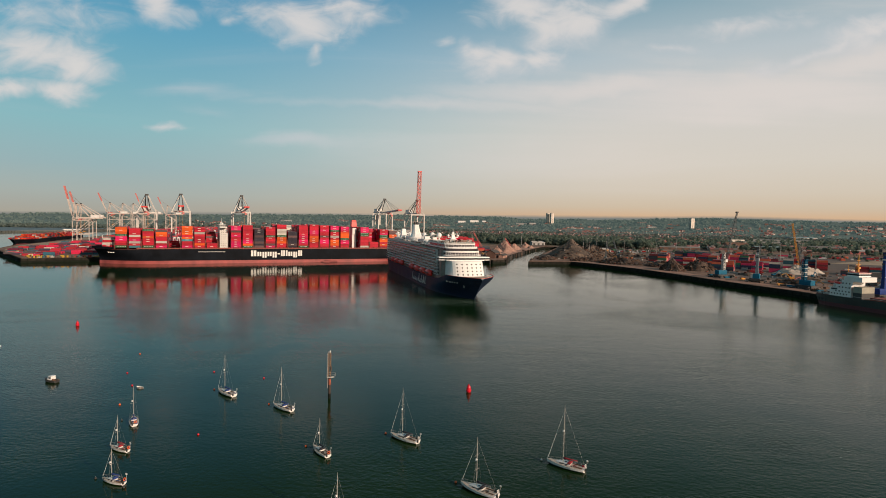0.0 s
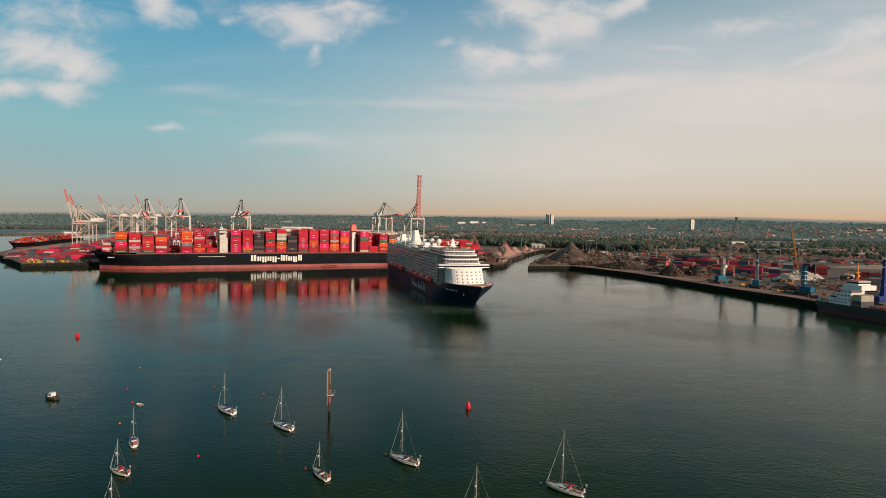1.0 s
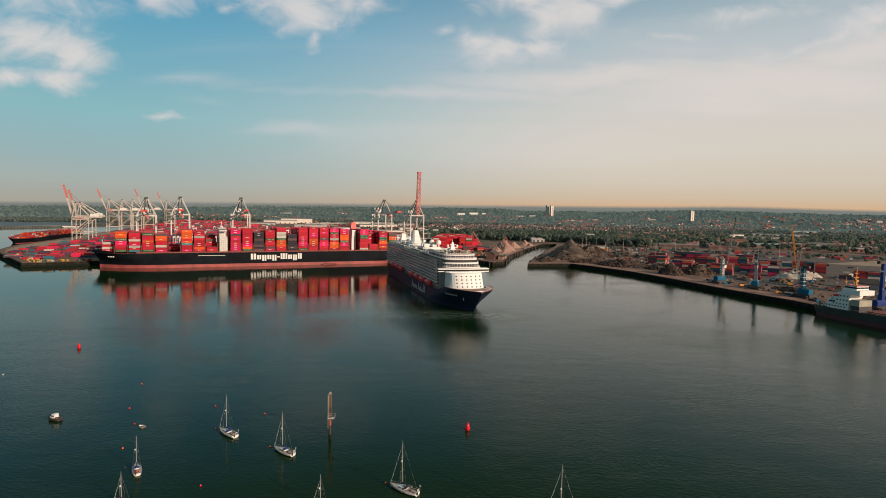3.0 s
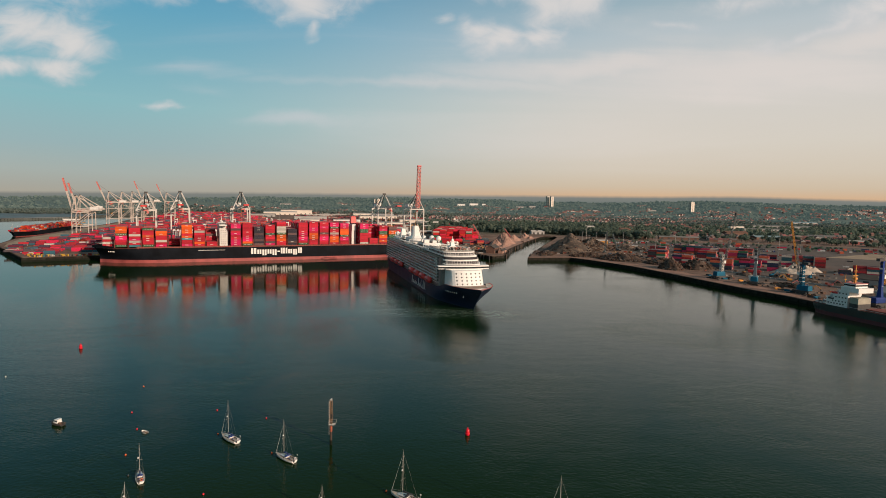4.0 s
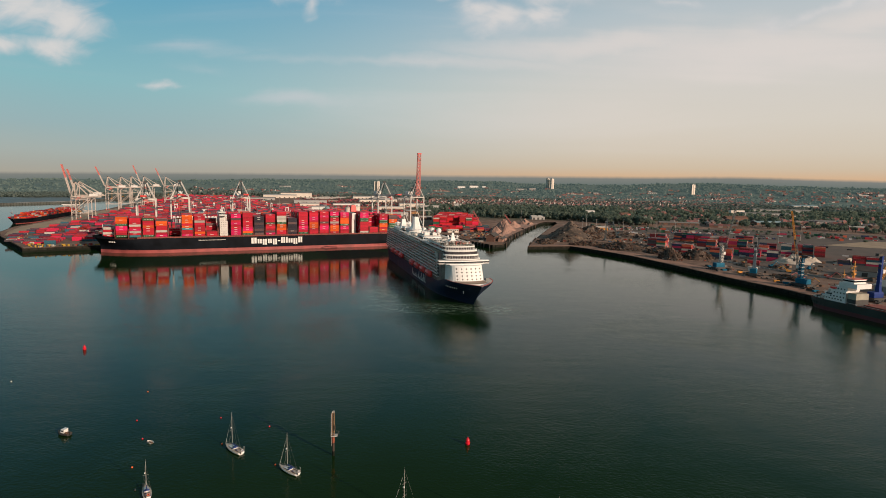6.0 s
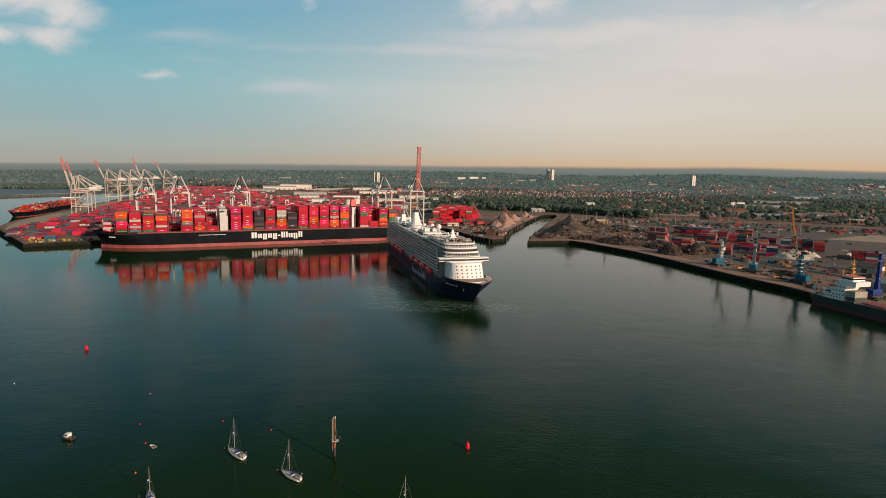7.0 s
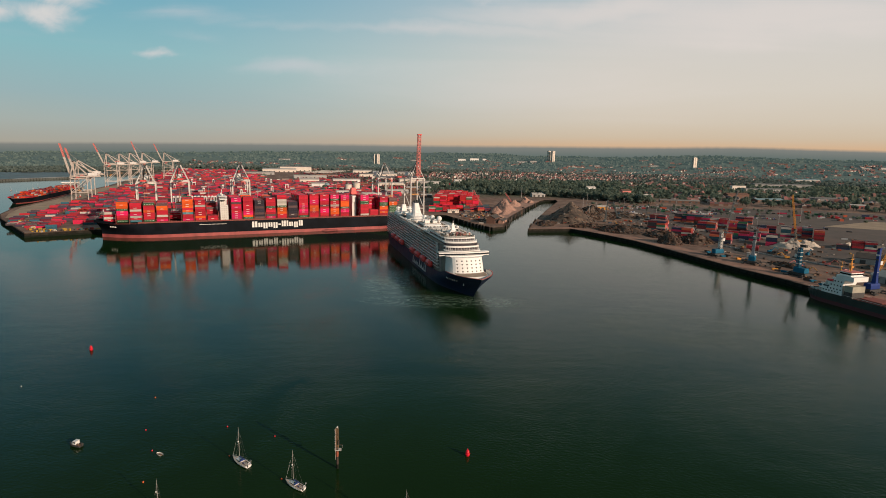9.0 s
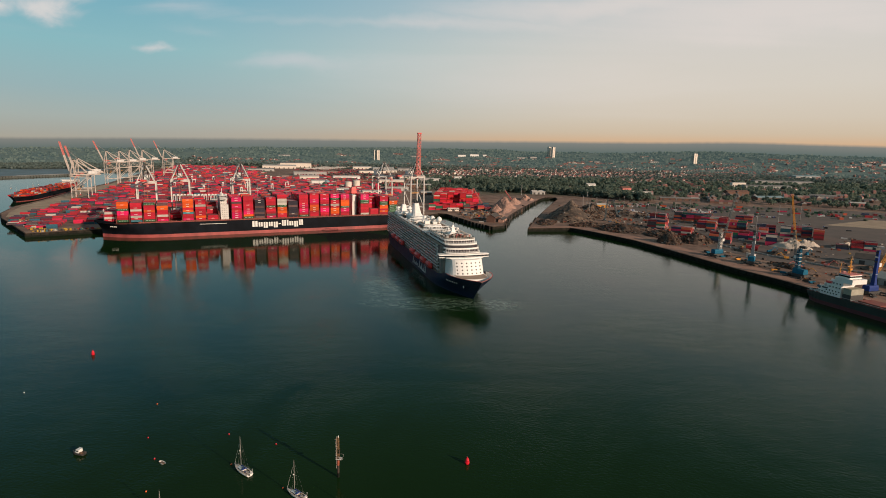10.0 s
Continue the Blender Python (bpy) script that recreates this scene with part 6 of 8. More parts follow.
W1, W2, W3 = "white sailing yacht with a blue sail cover lying at its mooring", "white sailing yacht with a maroon sail cover lying at its mooring", "white sailing yacht with a charcoal sail cover lying at its mooring"
for x, y, hd, L, ms, cv, bt, lb, sp in ((-71.1, 184, 142, 10.6, 13.0, M_CBLUE, M_ANTIB, W1, 1), (-48.4, 170.6, 146, 9.6, 12.4, M_CBLUE, M_ANTIB, W1, 1), (-29.7, 138.5, 131, 8.3, 8.2, M_CDARK, M_ANTIB, W3, 1),
                                       (-9.2, 148, 148, 10.0, 13.5, M_CDARK, M_ANTI, W3, 2), (-86.8, 156.6, 121, 8.2, 9.8, M_CBLUE, M_ANTI, W1, 1), (-80, 137.7, 157, 7.0, 8.3, M_CRIM, M_ANTI, W2, 1),
                                       (-71.3, 120.5, 163, 6.6, 7.5, M_CBLUE, M_ANTI, W1, 1), (9.1, 119.6, 144, 10.2, 11.6, M_CDARK, M_ANTI, W3, 2), (31, 133, 148, 10.4, 14.5, M_CRIM, M_ANTIB, W2, 1), (-18.6, 104, 146, 8.2, 10.2, M_CDARK, M_ANTIB, W3, 1)):
    sail_boat(x, y, hd, L, ms, cv, bt, lb, sp)


def motor_boat(x, y, hd, L):
    c = thing("motor_boat", pose(x, y, 0, 0, 0, hd), "small dark motor boat with a white wheelhouse at its mooring", "motor boat")
    bm = bmesh.new()
    loft(bm, [[(X, -w, 0.75 + 0.11 * k), (X, -w * 0.9, 0.3), (X, -w * 0.4, -0.3), (X, w * 0.4, -0.3), (X, w * 0.9, 0.3), (X, w, 0.75 + 0.11 * k)] for k, (X, w) in enumerate(((-L / 2, 1.15), (-L / 4, 1.3), (0, 1.3), (L / 4, 1.1), (L * 0.42, 0.6), (L / 2, 0.08)))])
    part("hull", bm, M_DARK, c, "dark hull")
    bm = bmesh.new()
    box(bm, -0.34 * L, 0, 0.78, 0.28 * L, 1.9, 0.08), box(bm, -0.30 * L, 0.5, 0.8, 0.5, 0.6, 0.5)
    part("cockpit_floor", bm, M_WOOD, c, "dark cockpit with seats")
    bm = bmesh.new()
    loft(bm, [[(X, -w, 0.95), (X, -w * 0.85, h), (X, w * 0.85, h), (X, w, 0.95)] for X, w, h in ((-0.18 * L, 0.95, 2.1), (0.05 * L, 0.95, 2.15), (0.2 * L, 0.8, 1.45), (0.3 * L, 0.5, 1.3))])
    part("wheelhouse", bm, M_GEL, c, "white wheelhouse")
    bm = bmesh.new()
    box(bm, -0.05 * L, 0, 1.45, 0.2 * L, 1.86, 0.45)
    part("side_window", bm, M_GLASS, c)
    bm = bmesh.new()
    box(bm, -0.06 * L, 0, 2.15, 0.3 * L, 1.8, 0.1)
    part("roof", bm, M_GEL, c)
    bm = bmesh.new()
    box(bm, -L / 2 - 0.2, 0, 0.3, 0.4, 0.4, 1.1)
    part("outboard", bm, M_DARK, c)


motor_boat(-136, 193.5, 165, 5.0)
t = thing("tender_dinghy", pose(-102.4, 188.5, 0, 0, 0, 150), "small pale rowing tender tied to a buoy", "dinghy")
bm = bmesh.new()
loft(bm, [[(X, -w, 0.5), (X, -w * 0.8, 0.0), (X, 0, -0.1), (X, w * 0.8, 0.0), (X, w, 0.5)] for X, w in ((-1.5, 0.6), (-0.5, 0.75), (0.5, 0.7), (1.2, 0.4), (1.6, 0.05))], closed=False, cap=False)
part("hull", bm, M_GEL, t)
for X in (-0.8, 0.3):
    bm = bmesh.new()
    box(bm, X, 0, 0.3, 0.3, 1.3, 0.06)
    part("thwart", bm, M_WOOD, t)
bm = bmesh.new()
box(bm, 0, 0, 0.02, 2.4, 0.9, 0.05)
part("floor_boards", bm, M_TEAK, t)


def channel_buoy(x, y):
    c = thing("channel_buoy", pose(x, y, 0) @ Matrix.Scale(0.72, 4), "tall red can-shaped channel buoy afloat", "buoy", "channel buoys")
    bm = bmesh.new()
    loft(bm, [[(r * math.cos(a), r * math.sin(a), z) for a in [math.tau * q / 16 for q in range(16)]] for z, r in ((-0.6, 0.7), (0.1, 1.0), (0.7, 1.25), (1.1, 1.28), (1.3, 1.1))])
    part("float", bm, M_BUOY, c)
    bm = bmesh.new()
    loft(bm, [[(r * math.cos(a), r * math.sin(a), z) for a in [math.tau * q / 14 for q in range(14)]] for z, r in ((1.3, 0.95), (2.2, 1.0), (2.9, 0.8), (3.2, 0.4))])
    part("tower", bm, M_BUOY, c)
    bm = bmesh.new()
    rod(bm, (0, 0, 3.2), (0, 0, 3.9), 0.30, 0.30, 10)
    part("can_topmark", bm, M_BUOY, c)
    bm = bmesh.new()
    rod(bm, (0, 0, 3.9), (0, 0, 4.2), 0.12, 0.12, 8)
    part("lantern", bm, M_DARK, c)
    bm = bmesh.new()
    for a in range(4):
        rod(bm, (math.cos(a * 1.57) * 1.0, math.sin(a * 1.57) * 1.0, 0.7), (math.cos(a * 1.57) * 0.5, math.sin(a * 1.57) * 0.5, 2.6), 0.06, seg=5)
    part("stays", bm, M_BUOY, c)


channel_buoy(-191.8, 293)
channel_buoy(9.9, 192)
for x, y, cm in ((-127.7, 235.5, 0), (-116.6, 206.2, 1), (-99.2, 171.2, 0), (-85.9, 210.2, 1), (-76.9, 188.4, 0), (-64.8, 203.3, 1), (-54.0, 174.6, 0), (-65, 148.6, 1), (-14.8, 152.2, 0), (-34.4, 142.4, 0), (4.0, 124, 0), (-106.4, 191.1, 1), (25.6, 137, 2), (-91, 158, 3), (-76.3, 122.2, 3), (-67.8, 118.3, 3), (-194, 244.4, 2)):
    b = thing("mooring_buoy", pose(x, y, 0, 6, 0, 0), ("round orange mooring buoy floating on the water", "round red mooring buoy floating on the water", "small white mooring buoy floating on the water", "small black mooring buoy floating on the water")[cm], "buoy", "mooring buoys")
    bm = bmesh.new()
    ball(bm, 0, 0, 0.16, 0.32 if cm < 2 else 0.27, 0.9)
    part("ball", bm, (M_ORANGE, M_BUOY, M_GEL, M_DARK)[cm], b, smooth=True)
    bm = bmesh.new()
    rod(bm, (0, 0, 0.42), (0, 0, 0.62), 0.05, seg=6)
    part("ring", bm, M_STEEL, b)

# beacon on a timber pile, with ladder, cage and platform
pl = thing("beacon_pile", pose(-36.4, 182, 0), "rusty beacon pile with ladder, platform and light standing in the water", "navigation beacon")
bm = bmesh.new()
rod(bm, (0, 0, -3), (0, 0, 7.2), 0.42, 0.40, 12)
part("pile", bm, mat("tarred_timber", (0.055, 0.036, 0.028), 0.8, spread=0.5, scale=1.0, grain=8, bump=0.02), pl, "thick tarred pile")
bm = bmesh.new()
rod(bm, (0, 0, 4.6), (0, 0, 6.6), 0.44, 0.43, 12)
part("painted_band", bm, mat("worn_red_oxide", (0.34, 0.085, 0.045), 0.8, spread=0.5, scale=1.5, grain=6), pl, "faded red band round the pile")
bm = bmesh.new()
rod(bm, (0, 0, -1), (0, 0, 1.6), 0.46, 0.45, 12)
part("weed_band", bm, M_TIDE, pl)
bm = bmesh.new()
box(bm, 0.35, 0, 7.0, 1.9, 1.5, 0.2)
part("platform", bm, M_GREYW, pl, "pale platform")
for s in (-1, 1):
    bm = bmesh.new()
    rod(bm, (1.7, s * 1.0, 7.2), (1.7, s * 1.0, 8.3), 0.06, seg=5), rod(bm, (-0.7, s * 1.0, 8.3), (1.7, s * 1.0, 8.3), 0.05, seg=5), rod(bm, (-0.7, s * 1.0, 7.2), (-0.7, s * 1.0, 8.3), 0.06, seg=5)
    part("hand_rail", bm, M_STEEL, pl)
bm = bmesh.new()
for sx, sy in ((-0.32, -0.32), (0.32, -0.32), (0.32, 0.32), (-0.32, 0.32)):
    rod(bm, (sx, sy, 7.2), (sx, sy, 15.2), 0.075, seg=6)
for k in range(11):
    z = 7.4 + k * 0.72
    for a, b in (((-0.32, -0.32), (0.32, -0.32)), ((0.32, -0.32), (0.32, 0.32)), ((0.32, 0.32), (-0.32, 0.32)), ((-0.32, 0.32), (-0.32, -0.32))):
        rod(bm, (*a, z), (*b, z + 0.72), 0.045, seg=4)
part("lattice_mast", bm, M_OLDRUST, pl, "rust-brown lattice mast")
bm = bmesh.new()
for s in (-0.22, 0.22):
    rod(bm, (-0.62, s, 3.4), (-0.62, s, 15.0), 0.05, seg=5)
for k in range(19):
    rod(bm, (-0.62, -0.22, 3.8 + k * 0.6), (-0.62, 0.22, 3.8 + k * 0.6), 0.035, seg=4)
for k in range(8):
    z = 8.5 + k * 0.85
    for a in range(5):
        q = [Vector((-0.62 - 0.4 * math.sin(math.pi * i / 5), 0.4 * math.cos(math.pi * i / 5), z)) for i in (a, a + 1)]
        rod(bm, q[0], q[1], 0.03, seg=4)
part("ladder", bm, M_BEIGE, pl, "caged ladder")
bm = bmesh.new()
rod(bm, (0.2, 0, 15.2), (0.2, 0, 15.9), 0.16, seg=8)
rod(bm, (-0.3, 0, 15.2), (-0.3, 0, 15.6), 0.1, seg=8)
part("lantern", bm, M_GEL, pl)
bm = bmesh.new()
box(bm, 0.55, 0, 9.2, 0.12, 1.2, 1.5)
part("day_mark", bm, M_RUST, pl)

# ---- terminal yards ----


def inside(x, y, poly=LAND):
    r = False
    for i in range(len(poly)):
        (x1, y1), (x2, y2) = poly[i], poly[i - 1]
        if (y1 > y) != (y2 > y) and x < (x2 - x1) * (y - y1) / (y2 - y1) + x1:
            r = not r
    return r


th = radians(26)
for by in range(13):
    for bx in range(11):
        items = []
        y0 = 116 + by * 84 - (0 if bx > 3 else 32)
        x0 = -560 + bx * 88 + (by % 3) * 31
        full = rnd.random()
        for r in range(20):
            dens = rnd.choice((0.35, 0.7, 0.9, 0.95, 1.0))
            ly = y0 + r * 3.9
            for c in range(6):
                lx = x0 + c * 12.9
                p = BERTH @ Vector((lx, ly, 0))
                if not (p.x > -600 - (p.y - 770) * 0.335 and lx < 236 + (ly - 110) * 0.42 and p.x < -45 and inside(p.x, p.y)) or (lx > -215 and ly < 112) or p.y > 2080 or 286 < ly < 322 and -140 < lx < -10 or p.y < 690 + (-430 - p.x) * 0.2:
                    continue
                n = rnd.choice((0, 0, 0, 1, 1, 2) if lx > 236 and p.y < 1400 else (0, 1, 1, 1, 1, 2) if lx < -190 or full < 0.3 else (0, 1, 1, 1, 2, 2, 3) if full > 0.75 else (0, 1, 1, 1, 2, 2))
                if rnd.random() > dens:
                    n = 0
                for j in range(n):
                    items.append((p.x, p.y, QUAY + 0.08 + j * 2.62, 12.1, 2.44, 2.58, th))
        if items:
            pile_of_boxes("container_yard_block", items, M_YARDI, "yard block of stacked red and blue shipping containers", "containers")

# the yard goes on up the river, in low broken rows
items = []
for k in range(150):
    y0 = rnd.uniform(1700, 2700)
    x0 = rnd.uniform(-865 - (y0 - 1510) * 0.345, -700 - (y0 - 2044) * 0.40)
    for r in range(rnd.randint(3, 9)):
        for c in range(rnd.randint(2, 6)):
            x, y = x0 + c * 12.9 * math.cos(th) - r * 4.6 * math.sin(th), y0 + c * 12.9 * math.sin(th) + r * 4.6 * math.cos(th)
            if rnd.random() < 0.75 and inside(x, y) and inside(x - 30, y) and y > 1640 - (x + 860) * 0.6:
                for j in range(rnd.choice((1, 1, 2, 2, 3))):
                    items.append((x, y, QUAY + 0.08 + j * 2.62, 12.1, 2.44, 2.58, th))
pile_of_boxes("container_yard_rows", items, M_YARDI, "broken rows of red and blue containers far up the terminal", "containers")

its = []
for i in range(130):
    q = rnd.random()
    x, y = -492 + q * 62 + rnd.uniform(-8, 8), 674 + q * 28 + rnd.uniform(-2, 16)
    if i > 70:
        x, y = -500 - q * 110 + rnd.uniform(-2, 14), 676 + q * 108 + rnd.uniform(-2, 10)
    if inside(x, y) and inside(x + 3, y - 4) and inside(x - 3, y - 3):
        its.append((x, y, QUAY, rnd.uniform(1.5, 5), rnd.uniform(1.2, 2.6), rnd.uniform(0.8, 2.8), rnd.uniform(0, 3)))
pile_of_boxes("quay_clutter", its, mat_random("quay_clutter_paint", [(0.0, (0.5, 0.3, 0.05)), (0.3, (0.12, 0.10, 0.09)), (0.55, (0.5, 0.47, 0.42)), (0.75, (0.4, 0.05, 0.04)), (0.9, (0.05, 0.12, 0.14))], 0.7, island=True), "yellow and grey machines and gear along the quay edge", "clutter")

# straddle carriers lined up behind the berth
for i in range(17):
    c = thing("straddle_carrier", Matrix.Translation((-504 + i * 5.6, 1052 + i * 2.1 + (i % 3), QUAY)) @ Matrix.Rotation(radians(20), 4, "Z"), "pale straddle carrier parked in line on the terminal", "straddle carrier", "straddle carriers")
    if i == 0:
        for sx in (-1, 1):
            for sy in (-1, 1):
                bm = bmesh.new()
                box(bm, sx * 1.9, sy * 3.5, 0.5, 0.6, 0.9, 12)
                part("leg", bm, M_WHITE, c)
            bm = bmesh.new()
            box(bm, sx * 1.9, 0, 0.6, 0.7, 9.4, 0.9)
            part("bogie_beam", bm, M_WHITE, c)
            bm = bmesh.new()
            for k in range(4):
                rod(bm, (sx * 1.9 - 0.3, -3.6 + k * 2.4, 0.65), (sx * 1.9 + 0.3, -3.6 + k * 2.4, 0.65), 0.65)
            part("wheels", bm, M_DARK, c)
        bm = bmesh.new()
        box(bm, 0, 0, 12.2, 4.6, 8.4, 1.8), box(bm, 0, -3, 14, 3, 2, 1.2)
        part("top_frame", bm, M_WHITE, c)
        bm = bmesh.new()
        box(bm, 1.9, 4.9, 10.2, 1.8, 1.6, 2.0)
        part("cab", bm, M_GLASS, c)
        carrier = c
    else:
        for o in list(carrier.children):
            k = o.copy()
            scene.collection.objects.link(k)
            k.parent = c


def lamp_mast(x, y, h=30.0):
    c = thing("lamp_mast", pose(x, y, QUAY), "tall grey floodlight mast over the port", "lamp mast", "port floodlights")
    bm = bmesh.new()
    rod(bm, (0, 0, 0), (0, 0, h), 0.45, 0.18, 8)
    part("pole", bm, M_STEEL, c)
    bm = bmesh.new()
    rod(bm, (0, 0, h - 0.6), (0, 0, h), 1.3, 1.3, 10)
    part("crown", bm, M_STEEL, c)
    for k in range(6):
        bm = bmesh.new()
        box(bm, 1.5 * math.cos(k * 1.047), 1.5 * math.sin(k * 1.047), h - 0.9, 0.7, 0.7, 0.6, rz=k * 1.047)
        part("floodlight", bm, M_DARK, c)
    bm = bmesh.new()
    box(bm, 0, 0, 0, 1.8, 1.8, 0.8)
    part("footing", bm, M_QUAY, c)


for x, y in ((-420, 880), (-330, 960), (-220, 1050), (-520, 1020), (-390, 1180), (-250, 1320), (-560, 1250), (-120, 1190), (60, 1160), (270, 985), (420, 1010), (612, 955), (545, 905), (440, 780), (700, 820), (345, 905), (290, 1130)):
    lamp_mast(x, y)


def house_block(name, x, y, sx, sy, h, rz, wall, roof, label, category="shed", ridge=0.0, doors=0, bays=0, z=QUAY):
    """A building with walls, a pitched or flat roof, doors and window bays."""
    c = thing(name, pose(x, y, z, 0, 0, rz), label, category)
    bm = bmesh.new()
    box(bm, 0, 0, 0, sx, sy, h)
    if ridge:
        loft(bm, [[(e * sx / 2, -sy / 2, h), (e * sx / 2, sy / 2, h), (e * sx / 2, 0, h + ridge)] for e in (-1, 1)])
    part("wall", bm, wall, c)
    bm = bmesh.new()
    if ridge:
        for s in (-1, 1):
            loft(bm, [[(e * (sx / 2 + 0.6), s * (sy / 2 + 0.7), h - 0.3), (e * (sx / 2 + 0.6), 0, h + ridge + 0.1), (e * (sx / 2 + 0.6), 0, h + ridge + 0.5), (e * (sx / 2 + 0.6), s * (sy / 2 + 0.7), h + 0.2)] for e in (-1, 1)])
    else:
        box(bm, 0, 0, h, sx + 0.8, sy + 0.8, 0.7)
    part("roof", bm, roof, c)
    for i in range(doors):
        bm = bmesh.new()
        box(bm, -sx / 2 + sx * (i + 0.5) / doors, -sy / 2 - 0.06, 0, min(5, sx / doors * 0.5), 0.2, min(5, h * 0.7))
        part("door", bm, M_DARK, c)
    for i in range(bays):
        bm = bmesh.new()
        box(bm, -sx / 2 + sx * (i + 0.5) / bays, -sy / 2 - 0.05, h * 0.55, sx / bays * 0.6, 0.16, h * 0.25)
        part("window", bm, M_GLASS, c)
    return c


# brick shed, sheds and quay clutter on the middle pier
house_block("brick_shed", 78, 866, 30, 13, 8, 70, M_BRICK, M_ROOFD, "old brown brick shed with a dark pitched roof on the pier", ridge=4, doors=2, bays=5)
house_block("lean_to_shed", 93, 868, 30, 7, 4, 72, M_RUBBLE, M_ROOFD, "low tan lean-to beside the brick shed", ridge=2, doors=1)
house_block("quay_office", 18, 1000, 20, 8, 5, 12, M_TOWER, M_SHEDR, "pale flat-roofed quay office", bays=5, doors=1)
house_block("workshop", 240, 1425, 34, 16, 7, 10, M_SHED, M_SHEDR, "grey workshop with a light roof", ridge=3, doors=3)


def heap(name, x, y, rx, ry, h, rz, material, label, seed, rough=0.35, power=1.3, pieces=None):
    """A tipped heap of loose material with an uneven outline."""
    c = Matrix.Translation((x, y, QUAY)) @ Matrix.Rotation(radians(rz), 4, "Z")
    nr, na = 16, 48
    vs, fs = [(0, 0, h)], []
    for i in range(1, nr + 1):
        k = i / nr
        for j in range(na):
            a = math.tau * j / na
            q = noise.fractal(Vector((math.cos(a) * k * 3 + seed, math.sin(a) * k * 3, seed * 1.7)), 0.9, 2.1, 4)
            wob = 1 + 0.18 * noise.noise(Vector((math.cos(a) * 1.5, math.sin(a) * 1.5, seed)))
            z = h * max(0, 1 - k ** power) * (1 + rough * q) if i < nr else -0.3
            vs.append((rx * k * wob * math.cos(a), ry * k * wob * math.sin(a), z))
    for j in range(na):
        fs.append((0, 1 + j, 1 + (j + 1) % na))
    for i in range(nr - 1):
        for j in range(na):
            a, b = 1 + i * na + j, 1 + i * na + (j + 1) % na
            fs.append((a, a + na, b + na, b))
    o = raw(name, vs, fs, material, label, "heap", "stuff")
    o.matrix_world = c
    if pieces:
        its = []
        for i in range(pieces):
            a, k = rnd.uniform(0, math.tau), math.sqrt(rnd.random()) * 0.98
            px, py = rx * k * math.cos(a), ry * k * math.sin(a)
            s = rnd.uniform(0.6, 2.6)
            wp = c @ Vector((px, py, 0))
            its.append((wp.x, wp.y, QUAY + h * (1 - k ** power) * 0.93 - 0.4, s, s * rnd.uniform(0.3, 1.6), s * rnd.uniform(0.4, 1.0), rnd.uniform(0, 3)))
        pile_of_boxes("scrap_pieces", its, M_SCRAPI, "loose crushed scrap metal lying on the heap", "scrap")
    return o


M_CLUT = mat_random("clutter_paint", [(0.0, (0.08, 0.062, 0.054)), (0.2, (0.17, 0.10, 0.07)), (0.5, (0.26, 0.18, 0.13)), (0.72, (0.42, 0.38, 0.34)), (0.83, (0.05, 0.08, 0.12)), (0.89, (0.36, 0.07, 0.04)), (0.96, (0.36, 0.22, 0.07))], 0.75, island=True)
M_SCRAPI = mat_random("scrap_pieces", [(0.0, (0.06, 0.038, 0.028)), (0.35, (0.10, 0.06, 0.045)), (0.55, (0.04, 0.035, 0.035)), (0.74, (0.15, 0.09, 0.06)), (0.9, (0.16, 0.15, 0.14)), (0.96, (0.16, 0.04, 0.03))], 0.8, island=True)
heap("scrap_heap", 212, 925, 44, 66, 30, -14, M_SCRAPG, "tall grey-brown heap of shredded scrap on the quay", 1.0, 0.14, 0.95, pieces=420)
heap("scrap_heap", 262, 985, 40, 64, 20, -20, M_SCRAPG, "tall grey-brown heap of shredded scrap on the quay", 2.0, 0.45, 1.1, pieces=900)
heap("scrap_heap", 258, 800, 34, 42, 8, 20, M_RUST, "low spread of rusty scrap on the quay", 3.0, 0.6, pieces=700)
heap("scrap_heap", 300, 752, 26, 30, 7, 0, M_RUST, "low spread of rusty scrap on the quay", 4.0, 0.6, pieces=500)
heap("scrap_heap", 160, 862, 14, 38, 4, -14, M_SCRAPG, "low spread of grey scrap along the pier head", 21.0, 0.7, pieces=420)
heap("scrap_heap", 222, 838, 34, 18, 5, 10, M_RUST, "low spread of rusty scrap on the quay", 22.0, 0.7, pieces=500)
heap("scrap_heap", 330, 1010, 40, 50, 6, 0, M_SCRAPG, "low spread of grey scrap behind the quay", 23.0, 0.8, pieces=420)
heap("scrap_heap", 284, 692, 15, 20, 12, 0, M_RUST, "rounded heap of brown scrap", 5.0, pieces=350)
heap("scrap_heap", 320, 700, 22, 20, 13, 0, M_RUST, "rounded heap of brown scrap", 6.0, pieces=350)
heap("timber_heap", 348, 552, 9, 22, 3.2, 25, M_RUST, "low jumble of scrap beside the cranes", 7.0, 0.8, pieces=160)
heap("stone_heap", 118, 1082, 23, 34, 20, 12, M_RUBBLE, "tall pinkish heap of crushed stone", 8.0, 0.3, 0.95)
heap("stone_heap", 96, 1010, 15, 24, 12, 0, M_RUBBLE, "low pinkish heap of crushed stone", 9.0, 0.3, 0.95)
heap("stone_heap", 148, 1165, 15, 40, 11, -17, M_RUBBLE, "long pinkish heap of crushed stone", 10.0, 0.35, 1.0)
heap("stone_heap", 186, 1265, 13, 32, 11, -17, M_RUBBLE, "long pinkish heap of crushed stone", 11.0, 0.35, 1.0)
heap("stone_heap", 114, 1012, 9, 46, 6, -17, M_RUBBLE, "low pinkish bank of crushed stone along the pier", 31.0, 0.35, 1.0)
